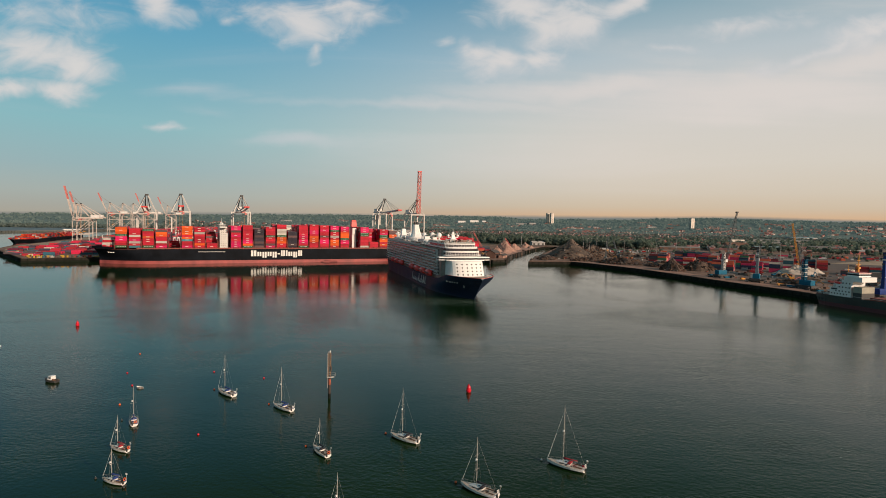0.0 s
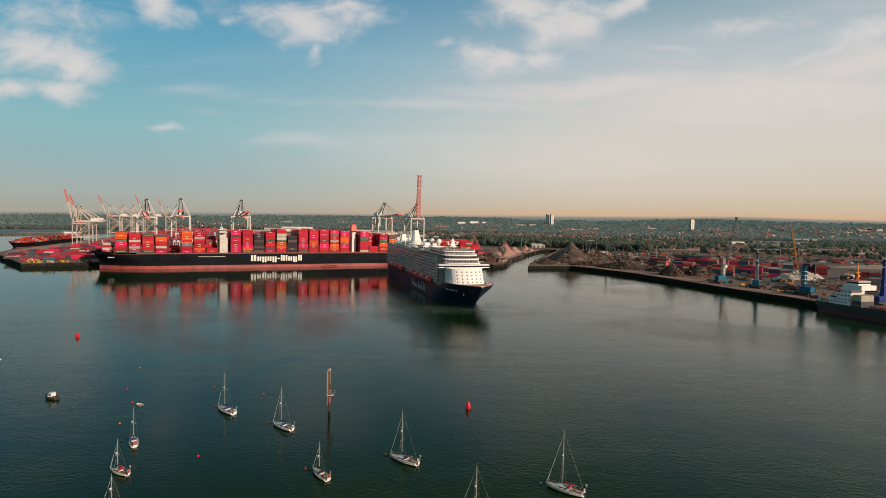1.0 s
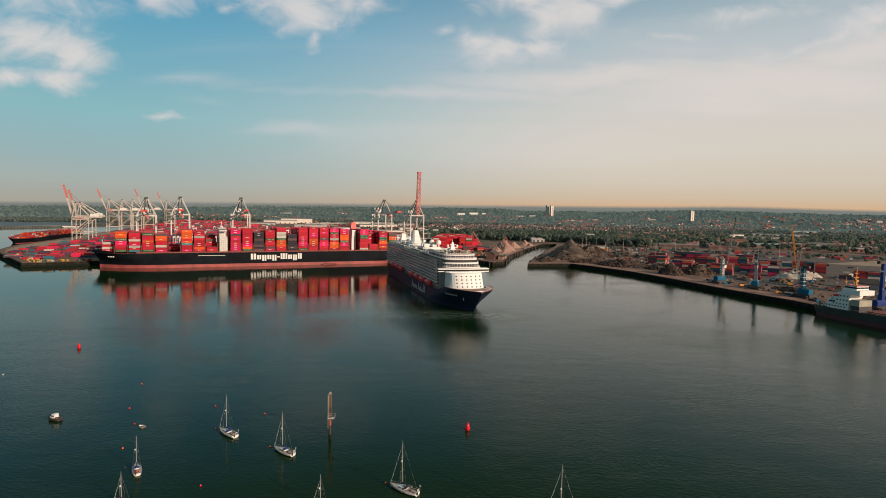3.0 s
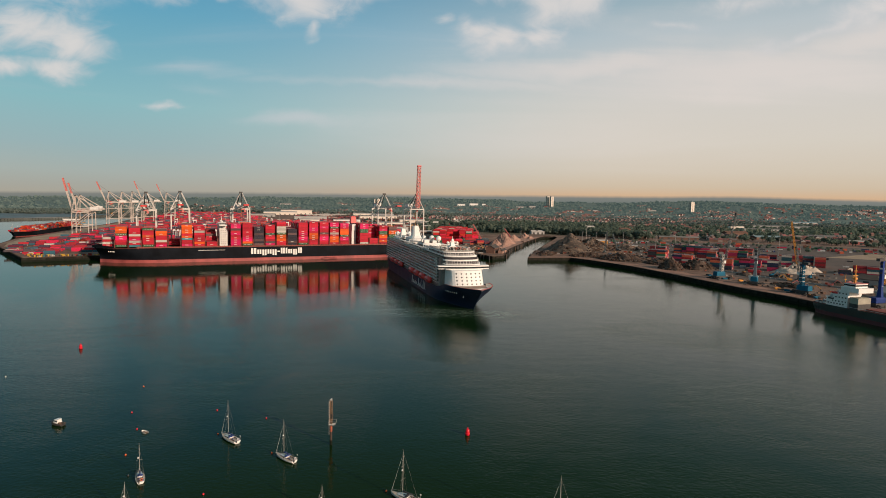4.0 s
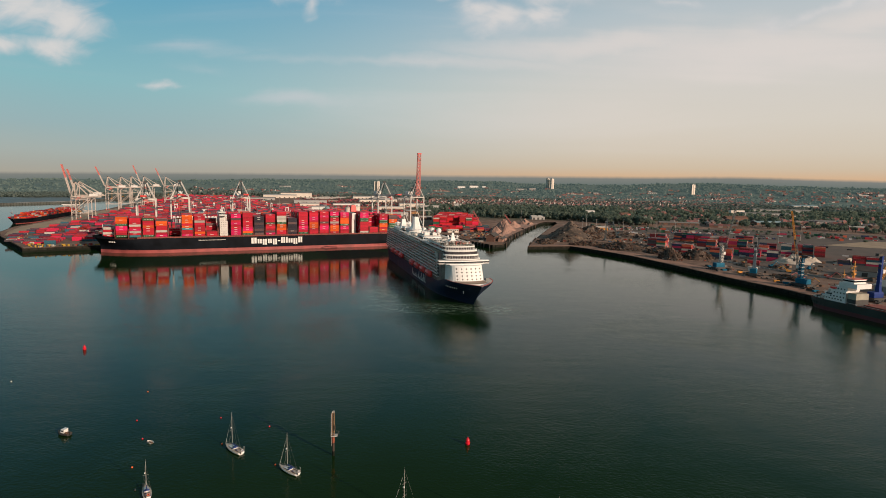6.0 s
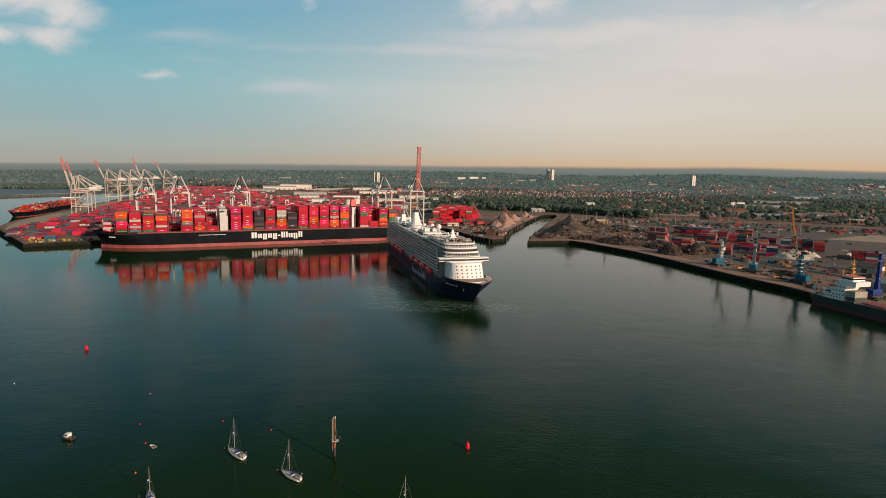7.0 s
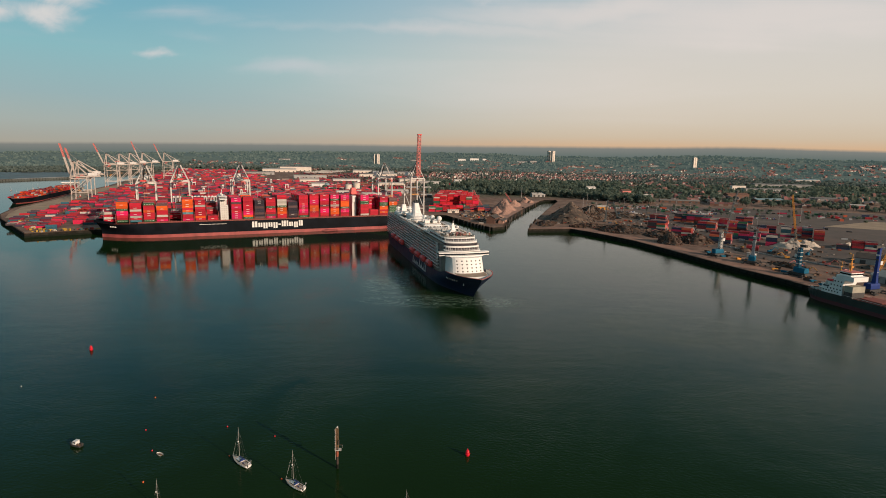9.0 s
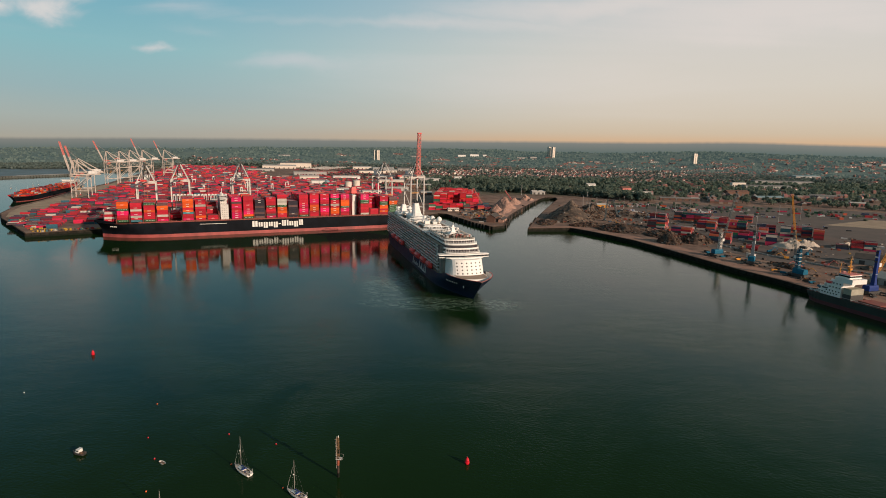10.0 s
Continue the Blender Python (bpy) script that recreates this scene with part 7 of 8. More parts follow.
heap("stone_heap", 96, 945, 8, 22, 4, -12, M_RUBBLE, "low pinkish bank of crushed stone along the pier", 32.0, 0.35, 1.0)
heap("stone_heap", 196, 1250, 6, 26, 5, -17, M_RUBBLE, "low pinkish bank of crushed stone along the pier", 33.0, 0.35, 1.0)
heap("pale_heap", 425, 676, 24, 15, 9, -35, M_PALE, "pale heap of aggregate on the yard", 12.0, 0.5, 1.1)
heap("pale_heap", 454, 690, 18, 10, 7, -15, M_PALE, "pale heap of aggregate on the yard", 13.0, 0.5, 1.1)
heap("pale_heap", 505, 690, 34, 7, 4.5, 28, M_PALE, "long pale ridge of aggregate", 14.0, 0.4, 1.1)
for k, (x, y, s) in enumerate(((395, 600, 12), (412, 575, 11), (430, 550, 12), (350, 640, 10), (378, 625, 9))):
    heap("sand_heap", x, y, s, s * 1.2, 4, 0, M_SCRAPG, "small brown heap of sand and rubble", 15.0 + k, 0.3, 1.0, pieces=15)

# red container block on the middle terminal, with an open bay, stepping down to the pier
its = []
for r in range(54):
    for c in range(7):
        if r in (18, 19, 36, 37):
            continue
        n = (8 if c < 5 else 7 if c == 5 else 4) - rnd.choice((0, 0, 0, 1, 1, 2)) - (2 if r < 4 and c > 3 else 0)
        if r < 9 and c in (2, 3):
            n = 1 if c == 3 and r < 5 else 3
        for q in range(max(0, n)):
            its.append((-13 + c * 12.9 + r * 0.25, 1118 + r * 3.4, QUAY + q * 2.62, 12.1, 2.44, 2.58, radians(4)))
M_REDI = mat_random("red_container_paint", [(0.0, (0.62, 0.018, 0.030)), (0.3, (0.40, 0.016, 0.026)), (0.5, (0.70, 0.022, 0.070)), (0.66, (0.66, 0.05, 0.022)), (0.8, (0.30, 0.02, 0.035)), (0.9, (0.04, 0.14, 0.08)), (0.94, (0.5, 0.45, 0.4))], 0.55, island=True)
pile_of_boxes("container_wall", its, M_REDI, "high block of stacked bright red containers", "containers")
its = []
for r in range(15):
    for c in range(9):
        if rnd.random() < 0.8:
            x, y = -20 + c * 12.8, 1012 + r * 5.2
            for q in range(rnd.choice((1, 1, 2, 2, 3))):
                if not (8 < x < 34 and y < 1024) and x < 90 - (y - 1012) * 0.1 and inside(x + 10, y - 8):
                    its.append((x, y, QUAY + q * 2.62, 12.1, 2.44, 2.58, radians(6)))
pile_of_boxes("container_row", [q for q in its if q[0] < 40], M_REDI, "low rows of red containers by the pier", "containers")
pile_of_boxes("container_row", [q for q in its if q[0] >= 40], M_EASTI, "low rows of mixed containers by the pier", "containers")
slab("stone_floor", [(84, 905), (104, 915), (112, 950), (156, 1096), (198, 1222), (222, 1290), (196, 1290), (160, 1215), (128, 1120), (96, 1010)], 0.07, M_RUBBLE, "pinkish stone dust trodden over the pier", "ground")

# east terminal: stacks placed one by one
STACKS = [(303, 824, 2, 4), (308, 749, 2, 4), (388, 937, 2, 4), (404, 925, 3, 4), (375, 822, 2, 4), (406, 877, 3, 4), (339, 706, 2, 4), (428, 836, 2, 4), (382, 744, 3, 3), (457, 811, 2, 3), (424, 749, 1, 4), (471, 775, 3, 4), (401, 688, 1, 4), (438, 710, 1, 2), (497, 744, 1, 4), (358, 652, 1, 2), (479, 673, 1, 2), (493, 667, 2, 3), (348, 938, 2, 3), (484, 923, 2, 3)]     # near corner, boxes along the block, tiers
far_boxes = []
for x, y, long, high in STACKS:
    a = radians(-33 + rnd.uniform(-1.5, 1.5))
    deep = rnd.choice((7, 8, 9, 10)) if high > 2 else 5
    for j in range(deep):
        lean = rnd.choice((0, 0, 0, -1))
        for i in range(long):
            for k in range(max(1, high + (high > 2) + lean + rnd.choice((0, 0, 0, -1)))):
                px, py = x + math.cos(a) * (6.2 + 12.6 * i) - math.sin(a) * 2.62 * j, y + math.sin(a) * (6.2 + 12.6 * i) + math.cos(a) * 2.62 * j
                if y > 690:
                    far_boxes.append((px, py, QUAY + 0.06 + k * 2.62, 12.1, 2.44, 2.58, a))
                    continue
                o = new("shipping_container", CONTY)
                o.matrix_world = Matrix.Translation((px, py, QUAY + 0.06 + k * 2.62)) @ Matrix.Rotation(a, 4, "Z")
                tagged(o, "weathered steel shipping container stacked on the east yard", "container", "yard containers")
pile_of_boxes("container_row", far_boxes, M_EASTI, "stacks of mixed weathered containers on the east yard", "containers")
its = []
for i in range(100):
    x, y = rnd.uniform(330, 720), rnd.uniform(560, 1000)
    if 0.9 * x + y < 1050 or x > 1500 - y:
        continue
    its.append((x, y, QUAY + 0.05, rnd.choice((4.4, 4.6, 7, 9)), 2.0, rnd.choice((1.5, 1.6, 2.8)), radians(rnd.choice((-38, 52, -30)))))
pile_of_boxes("parked_vehicles", its, M_CARS, "scattered parked trucks, trailers and skips", "vehicles")
for i in range(26):
    y = 470 + i * 6.5 + rnd.uniform(-2, 2)
    c = thing("quay_skip", pose(324 + (600 - y) * -0.02 + rnd.uniform(0, 14) - max(0, y - 520) * 0.26, y, QUAY + 0.06, 0, 0, rnd.uniform(-60, 30)), "rusty open skip standing on the quay strip", "skip", "quay skips")
    bm = bmesh.new()
    loft(bm, [[(sx * (2.2 + e), sy * (1.0 + e * 0.5), z) for sx, sy in ((-1, -1), (1, -1), (1, 1), (-1, 1))] for z, e in ((0, 0), (1.6, 0.5), (1.61, 0.3), (0.4, -0.1))])
    part("body", bm, rnd.choice((M_RUST, M_DARK, M_BLUE, M_YEL, M_RUST)), c)
# small clutter of the scrap and bulk yards
its = []
for i in range(620):
    k = rnd.random()
    if k < 0.14:
        x, y = rnd.uniform(0, 110), rnd.uniform(0, 190)
        x, y = 338 + x - y * 0.20, 500 + y
    elif k < 0.7:
        x, y = rnd.uniform(285, 420), rnd.uniform(790, 1060)
    elif k < 0.85:
        x, y = rnd.uniform(150, 300), rnd.uniform(850, 1150)
    else:
        x, y = rnd.uniform(430, 620), rnd.uniform(600, 760)
    if not inside(x, y) or not inside(x - 12, y - 6):
        continue
    sz = rnd.choice((0.8, 1.2, 1.2, 2, 2.5, 3.2))
    its.append((x, y, QUAY, sz * rnd.uniform(0.7, 2.2), sz, sz * rnd.uniform(0.3, 0.9), rnd.uniform(0, 3)))
pile_of_boxes("yard_clutter", its, M_CLUT, "small scrap, machines, skips and vehicles strewn over the yard", "clutter")
# timber, skips and plant left along the stone pier
its = []
for i in range(170):
    k = rnd.random()
    x, y = rnd.uniform(22, 100), 850 + 170 * k
    sz = rnd.choice((1.0, 1.6, 2.2, 3.0))
    if inside(x + 9, y - 8) and inside(x - 8, y - 8) and not (60 < x < 102 and 846 < y < 888):
        its.append((x, y, QUAY, sz * rnd.uniform(0.8, 2.6), sz, sz * rnd.uniform(0.4, 1.0), rnd.uniform(0, 3)))
pile_of_boxes("pier_clutter", its, M_CLUT, "timber, skips and small plant strewn along the stone pier", "clutter")
for i in range(9):
    x, y = ((372, 596), (356, 548), (376, 634), (344, 520), (300, 770), (318, 1000), (270, 860), (392, 560), (410, 620))[i]
    c = thing("material_handler", pose(x, y, QUAY, 0, 0, rnd.uniform(0, 360)), "orange material handler working on the scrap yard", "excavator", "material handlers")
    for sx in (-1, 1):
        bm = bmesh.new()
        box(bm, sx * 1.3, 0, 0, 0.8, 4.6, 1.0)
        part("track", bm, M_DARK, c)
    bm = bmesh.new()
    box(bm, 0, -0.6, 1.1, 2.8, 4.2, 1.8), box(bm, -0.8, 1.4, 1.6, 1.2, 1.6, 2.2)
    part("house", bm, (M_YEL, M_CRED, M_BLUE)[i % 3], c)
    bm = bmesh.new()
    beam(bm, (0.4, 1.2, 2.4), (0.4, 5.2, 7.0), 0.6), beam(bm, (0.4, 5.2, 7.0), (0.4, 9.4, 4.2), 0.5)
    part("arm", bm, (M_YEL, M_CRED, M_BLUE)[i % 3], c)
    bm = bmesh.new()
    rod(bm, (0.4, 9.4, 4.2), (0.4, 9.4, 2.6), 0.2, 0.9, 6)
    part("grab", bm, M_DARK, c)
house_block("quay_hut", 336, 600, 8, 4, 4, -60, M_WHITE, M_SHEDR, "small white hut on the quay", "hut", doors=1)
house_block("cargo_shed", 470, 560, 80, 20, 6, -42, M_SHED, M_ROOFD, "long grey cargo shed beside the ship berth", ridge=4, doors=6)
house_block("cargo_shed", 400, 470, 50, 18, 6, -72, M_SHED, M_SHEDR, "long grey cargo shed beside the ship berth", ridge=4, doors=5)
house_block("portal_shed", 318, 1120, 22, 12, 6, 0, M_YEL, M_SHEDR, "ochre portal shed on the scrap terminal", ridge=2, doors=1)
house_block("portal_shed", 345, 1010, 14, 9, 5, -20, M_TOWER, M_SHEDR, "pale site office on the scrap terminal", doors=1, bays=3)

# general cargo ship at the east quay
CARGO = pose(308, 440, 0, 0, 0, 16) @ Matrix.Diagonal((1, 1, 1.13, 1))     # x to the quay, y towards its stern
cs = thing("cargo_ship", CARGO, "dark green coaster with white deckhouse moored at the east quay", "cargo ship")


def coaster_half(y, z):
    run = max(0.0, min(1.0, (y + 6) / 16))
    return 8.4 * (1 - (0.75 - 0.35 * smooth01(z / 6)) * run ** 2.2)


ys = [-110, -60, -30, -10, -4, 0, 4, 7, 10]
bm = bmesh.new()
for lv, mt in (([2.6, 5, 7.5], 0), ([-2, 0, 1, 2.6], 1)):
    b = bmesh.new()
    hull_band(b, ys, lv, coaster_half)
    loft(b, [[(s * coaster_half(10, z), 10, z) for s in (-1, 1)] for z in lv], cap=False, closed=False)
    part("hull" if mt == 0 else "bottom_paint", b, mat("green_black_hull", (0.016, 0.030, 0.026), 0.4, spread=0.4, scale=0.1) if mt == 0 else M_ANTI, cs, "dark green-black hull" if mt == 0 else "dull red bottom paint")
bm = bmesh.new()
prism(bm, [(-8.2, -110), (8.2, -110), (8.2, -4), (6.5, 9.6), (-6.5, 9.6), (-8.2, -4)], 6.9, 7.2)
part("deck", bm, M_DECK, cs)
bm = bmesh.new()
for y0, y1 in zip(ys, ys[1:]):
    for s in (-1, 1):
        beam(bm, (s * coaster_half(y0, 7.5), y0, 8.4), (s * coaster_half(y1, 7.5), y1, 8.4), 0.14)
        beam(bm, (s * coaster_half(y0, 7.5), y0, 7.4), (s * coaster_half(y0, 7.5), y0, 8.4), 0.12)
part("rail", bm, M_WHITE, cs)
hs = part("deckhouse", (lambda b: (box(b, 0, -11, 7.2, 13, 17, 5.4), box(b, 0, -13.5, 12.6, 13, 12, 2.8), box(b, 0, -16, 15.4, 12.5, 8.5, 2.8), box(b, 0, -21, 18.2, 14.6, 14, 3.2), box(b, 0, -20, 21.4, 12, 9, 2.5), b)[5])(bmesh.new()), M_LWHITE, cs, "white stepped deckhouse")
for y0, z, w in ((-3.5, 12.6, 14.4), (-8, 15.4, 14), (-12, 18.2, 13.4), (-2.0, 9.9, 13.6)):
    bm = bmesh.new()
    box(bm, 0, y0 - 1.5, z, w, 6, 0.25)
    for sx in (-1, 1):
        box(bm, sx * w / 2, y0 - 1.5, z + 1.0, 0.1, 6, 0.12), box(bm, sx * w / 2, y0 - 1.5, z + 0.55, 0.1, 6, 0.08)
        for k in range(4):
            box(bm, sx * w / 2, y0 - 4.3 + k * 1.9, z, 0.1, 0.1, 1.1)
    part("open_deck", bm, M_LWHITE, hs, "open deck wing with rails")
for r in range(3):
    for k in range(5 - r):
        bm = bmesh.new()
        box(bm, -6.55 + (0.25 if r == 2 else 0), -18 + k * 2.6, 10.4 + r * 2.8, 0.2, 0.9, 0.9)
        part("porthole", bm, M_GLASS, hs)
bm = bmesh.new()
box(bm, 0, -20, 22.3, 12.2, 9.2, 1.0)
part("bridge_window", bm, M_GLASS, hs)
bm = bmesh.new()
rod(bm, (-6.2, -4, 12.2), (-6.2, -8.5, 12.2), 0.9, 0.7, 8), box(bm, 5, -1, 7.2, 2, 3, 3), box(bm, -4, 5, 7.2, 2, 2, 1.6), rod(bm, (3, 6, 7.2), (3, 6, 9), 0.7)
part("deck_gear", bm, M_DARK, cs, "dark winches and boat at the stern")
bm = bmesh.new()
box(bm, -1, -25, 8.6, 12.4, 6.4, 6.4)
part("cargo_block", bm, mat("buff_panel", (0.36, 0.34, 0.27), 0.7, spread=0.2, scale=0.3), cs, "buff-grey upright panel before the house")
for x, y, z, w, l, h in ((-4.5, -6, 12.6, 2.2, 3.0, 2.2), (3.5, -5, 12.6, 3.0, 2.5, 2.6), (-4.8, -10.5, 15.4, 1.8, 2.4, 2.0), (0, -11.5, 18.2, 2.6, 2.2, 2.4), (4.6, -16.5, 21.4, 1.6, 1.6, 1.6), (-4.8, -14, 18.2, 1.4, 1.4, 1.8)):
    bm = bmesh.new()
    box(bm, x, y, z, w, l, h), box(bm, x, y, z + h, w + 0.4, l + 0.4, 0.15)
    part("deck_cabin", bm, rnd.choice((M_LWHITE, M_GREYW, M_DARK)), hs)
for k in range(6):
    bm = bmesh.new()
    box(bm, -6.56, -4.2 - k * 2.4, 8.6, 0.2, 1.0, 0.8)
    part("porthole", bm, M_GLASS, hs)
bm = bmesh.new()
for k in range(9):
    box(bm, -6.6, -3.4 - k * 1.9, 12.7, 0.08, 0.1, 1.1)
box(bm, -6.6, -11, 13.8, 0.1, 16, 0.1), box(bm, -6.6, -11, 13.2, 0.08, 16, 0.08)
part("side_rail", bm, M_GREYW, hs)
bm = bmesh.new()
loft(bm, [[(-6.4 + a * w, -9 + l, 15.6 + b * 1.5) for a, b in ((-1, 0.5), (-0.6, 0), (0.6, 0), (1, 0.5), (0.5, 1), (-0.5, 1))] for l, w in ((-2.6, 0.2), (-1.8, 0.9), (1.8, 0.9), (2.6, 0.2))])
part("lifeboat", bm, M_LIFE, cs, "orange lifeboat in its cradle")
bm = bmesh.new()
rod(bm, (4.5, -8, 18), (4.5, -8, 29), 0.3, 0.15), box(bm, 4.5, -8, 25, 2.6, 0.3, 0.3), box(bm, 4.5, -8, 22.4, 1.4, 1.4, 0.8)
part("aft_mast", bm, M_YEL, cs, "ochre aft mast")
bm = bmesh.new()
for k in range(14):
    box(bm, rnd.uniform(-5.5, 5.5), rnd.uniform(-1, 8), 7.2, rnd.uniform(0.5, 1.8), rnd.uniform(0.5, 1.8), rnd.uniform(0.5, 1.6))
part("stern_gear", bm, M_GREYW, cs, "pale winches and lockers on the stern deck")["kind"] = "stuff"
bm = bmesh.new()
box(bm, 0, -20, 23.9, 12.6, 9.6, 0.3)
part("monkey_island", bm, M_CRED, cs, "red-painted top deck")
bm = bmesh.new()
loft(bm, [[(3 + a * w, -12 + b * w, z) for a, b in ((-1.5, -1.3), (1.5, -1.3), (1.5, 1.3), (-1.5, 1.3))] for z, w in ((18.2, 1.0), (23.5, 0.9), (24.2, 0.8))])
part("funnel", bm, M_CRED, cs, "dull red funnel")
bm = bmesh.new()
box(bm, -1, -25, 7.2, 12.6, 6.6, 3.8)
part("panel_base", bm, M_DARK, cs)
bm = bmesh.new()
rod(bm, (0, -19, 24), (0, -19, 36), 0.5, 0.3), box(bm, 0, -19, 29, 5, 0.4, 0.4), box(bm, 0, -19, 32, 3, 0.4, 0.4), box(bm, 0, -19, 26.5, 2.2, 2.2, 1.2), beam(bm, (1.5, -19, 24), (0, -19, 33), 0.2), beam(bm, (-1.5, -19, 24), (0, -19, 33), 0.2)
part("mast", bm, M_YEL, cs, "ochre signal mast")
for k in range(4):
    bm = bmesh.new()
    box(bm, 0, -42 - k * 18, 7.2, 13, 16.5, 1.8)
    part("hatch_cover", bm, M_DECK, cs, "rust-red hatch cover")

# laden ship at the river berth
RIV = pose(-797, 1044, 0, 0, 0, 17.5)      # y away along the berth
rs = thing("feeder_ship", RIV, "dark-hulled container ship laden with orange boxes at the river berth", "container ship")


def river_half(y, z):
    f = max(0.0, min(1.0, (y + 12 * z / 14) / (60 - 25 * smooth01(z / 14))))
    return max(0.05, 20 * (1 - (1 - f) ** 2))


part("hull", hull_band(bmesh.new(), [-12, -8, -4, 0, 6, 12, 20, 30, 45, 60, 150, 250, 330], [1.0, 3, 5, 7.5, 9.5], river_half, stem=lambda z: -12 * z / 14), M_HULL, rs)
part("boot_top", hull_band(bmesh.new(), [0, 6, 12, 20, 30, 45, 60, 150, 250, 330], [-2, 0, 1.0], river_half), M_BOOT, rs)
bm = bmesh.new()
prism(bm, [(-19, 30), (0, -8), (19, 30), (20, 330), (-20, 330)], 8.8, 9.2)
bmesh.ops.recalc_face_normals(bm, faces=bm.faces)
part("deck", bm, M_DECK, rs)
bm = bmesh.new()
box(bm, 0, 318, 9.2, 30, 10, 12), box(bm, 0, 318, 21.2, 36, 8, 1.5)
part("accommodation", bm, M_WHITE, rs)
bm = bmesh.new()
for k in range(5):
    box(bm, 0, 318, 10.6 + k * 2.1, 30.1, 10.1, 1.1)
part("windows", bm, M_GLASS, rs)
its = []
for bay in range(20):
    y = 24 + bay * 14.5
    if y > 305:
        continue
    for c in range(14):
        x = -17 + c * 2.6
        if abs(x) > river_half(y, 14) - 2:
            continue
        for j in range(rnd.choice((1, 2, 2, 3, 3)) if bay > 1 else 1):
            its.append((x, y, 9.3 + j * 2.62, 2.44, 12.1, 2.56, 0))
o = pile_of_boxes("container_stack", its, M_ORNG, "orange and red containers stacked aboard the berthed ship", "containers")
o.matrix_world = RIV
# dark timber dolphins along the channel and the pier's edge
PILES = [((6, 952), (48, 846), 9), ((48, 846), (72, 803), 6), ((90, 818), (114, 946), 12), ((114, 946), (158, 1092), 14), ((158, 1092), (200, 1218), 8), ((162, 946), (122, 794), 9)]
for (x0, y0), (x1, y1), n in PILES:
    for i in range(n):
        if rnd.random() < 0.3:
            continue
        k = (i + 0.5) / n + rnd.uniform(-0.03, 0.03)
        d = Vector((x1 - x0, y1 - y0)).normalized()
        x, y = x0 + (x1 - x0) * k, y0 + (y1 - y0) * k
        s = 1 if not inside(x + d.y * 3, y - d.x * 3) else -1
        c = thing("mooring_dolphin", pose(x + s * d.y * 2.2, y - s * d.x * 2.2, -2.5, 0, 0, rnd.uniform(0, 90)), "cluster of dark timber piles against the quay", "mooring pile", "quay dolphins")
        for a in range(3):
            bm = bmesh.new()
            rod(bm, (0.75 * math.cos(a * 2.1), 0.75 * math.sin(a * 2.1), 0), (0.5 * math.cos(a * 2.1), 0.5 * math.sin(a * 2.1), rnd.uniform(7.6, 9.2)), 0.62, 0.5, 8)
            part("timber_post", bm, M_DARK if a else M_WOOD, c)

# ---- town, woods and sheds behind the port ----


def leaf_mass(name, trees, k, material, label, category="trees", flat=0.62, lift=0.35):
    """Crowns as clumps of leaves. trees: rows of x, y, foot, height, radius; k clumps a tree."""
    t = np.array(trees, float)
    n = len(t)
    d = rng.normal(size=(n, k, 3))
    d /= np.linalg.norm(d, axis=2, keepdims=True)
    rad = rng.uniform(0.45, 1.0, (n, k, 1)) ** 0.6 * (0.75 + 0.5 * rng.random((n, 1, 1)))
    c = d * rad
    hgt = t[:, 3:4]
    crown = np.stack([c[..., 0] * t[:, 4:5], c[..., 1] * t[:, 4:5], c[..., 2] * hgt * flat * 0.5], -1)
    crown[..., 2] += hgt * (lift + flat * 0.5)
    crown += t[:, None, 0:3]
    s = (t[:, 4:5] * (1.9 / math.sqrt(k) + 0.12))[..., None] * rng.uniform(0.7, 1.4, (n, k, 1))
    u = np.cross(d, rng.normal(size=(n, k, 3)))
    u /= np.linalg.norm(u, axis=2, keepdims=True) + 1e-9
    w = np.cross(d + 0.5 * rng.normal(size=(n, k, 3)), u)
    w /= np.linalg.norm(w, axis=2, keepdims=True) + 1e-9
    q = np.stack([crown - u * s, crown - w * s * 0.9, crown + u * s * rng.uniform(0.6, 1.1, (n, k, 1)), crown + w * s + d * s * 0.3], 2)
    f = np.arange(n * k * 4).reshape(-1, 4)
    return raw(name, q.reshape(-1, 3), f, material, label, category, "stuff")


def trunks(name, trees, label, parent=None):
    it = [(x, y, z, r * 0.13, r * 0.13, h * 0.6, 0.4) for x, y, z, h, r in trees]
    return pile_of_boxes(name, it, M_BARK, label, "tree trunks")


PORT_EDGE = [(-60, 1420), (300, 1400), (420, 1260), (800, 1220), (1230, 930), (2000, 600)]


def inland(x, y):
    """Past the port's landward edge."""
    for (x1, y1), (x2, y2) in zip(PORT_EDGE, PORT_EDGE[1:]):
        if x1 <= x < x2:
            return y > y1 + (y2 - y1) * (x - x1) / (x2 - x1)
    return y > 1420 if x > -60 else y > 2950


taken = []
# terraced streets
walls, roofs = [], []


def home(x, y, a, w, d, h, r, gabled=False):
    """A house with its ridge along the street, or a pale gable towards it."""
    z = land_z(x, y) - 0.5
    walls.append((x, y, z, w, d, h, a))
    roofs.append((x, y, z + h, w + 0.5, d + 0.8, r, a) if not gabled else (x, y, z + h, d + 0.8, w + 0.5, r, a + math.pi / 2))


def in_rows(x, y):
    """Within the band of terraced streets."""
    return 2050 < y - 0.40 * x < 2880 and -0.05 * y < x < 0.44 * y


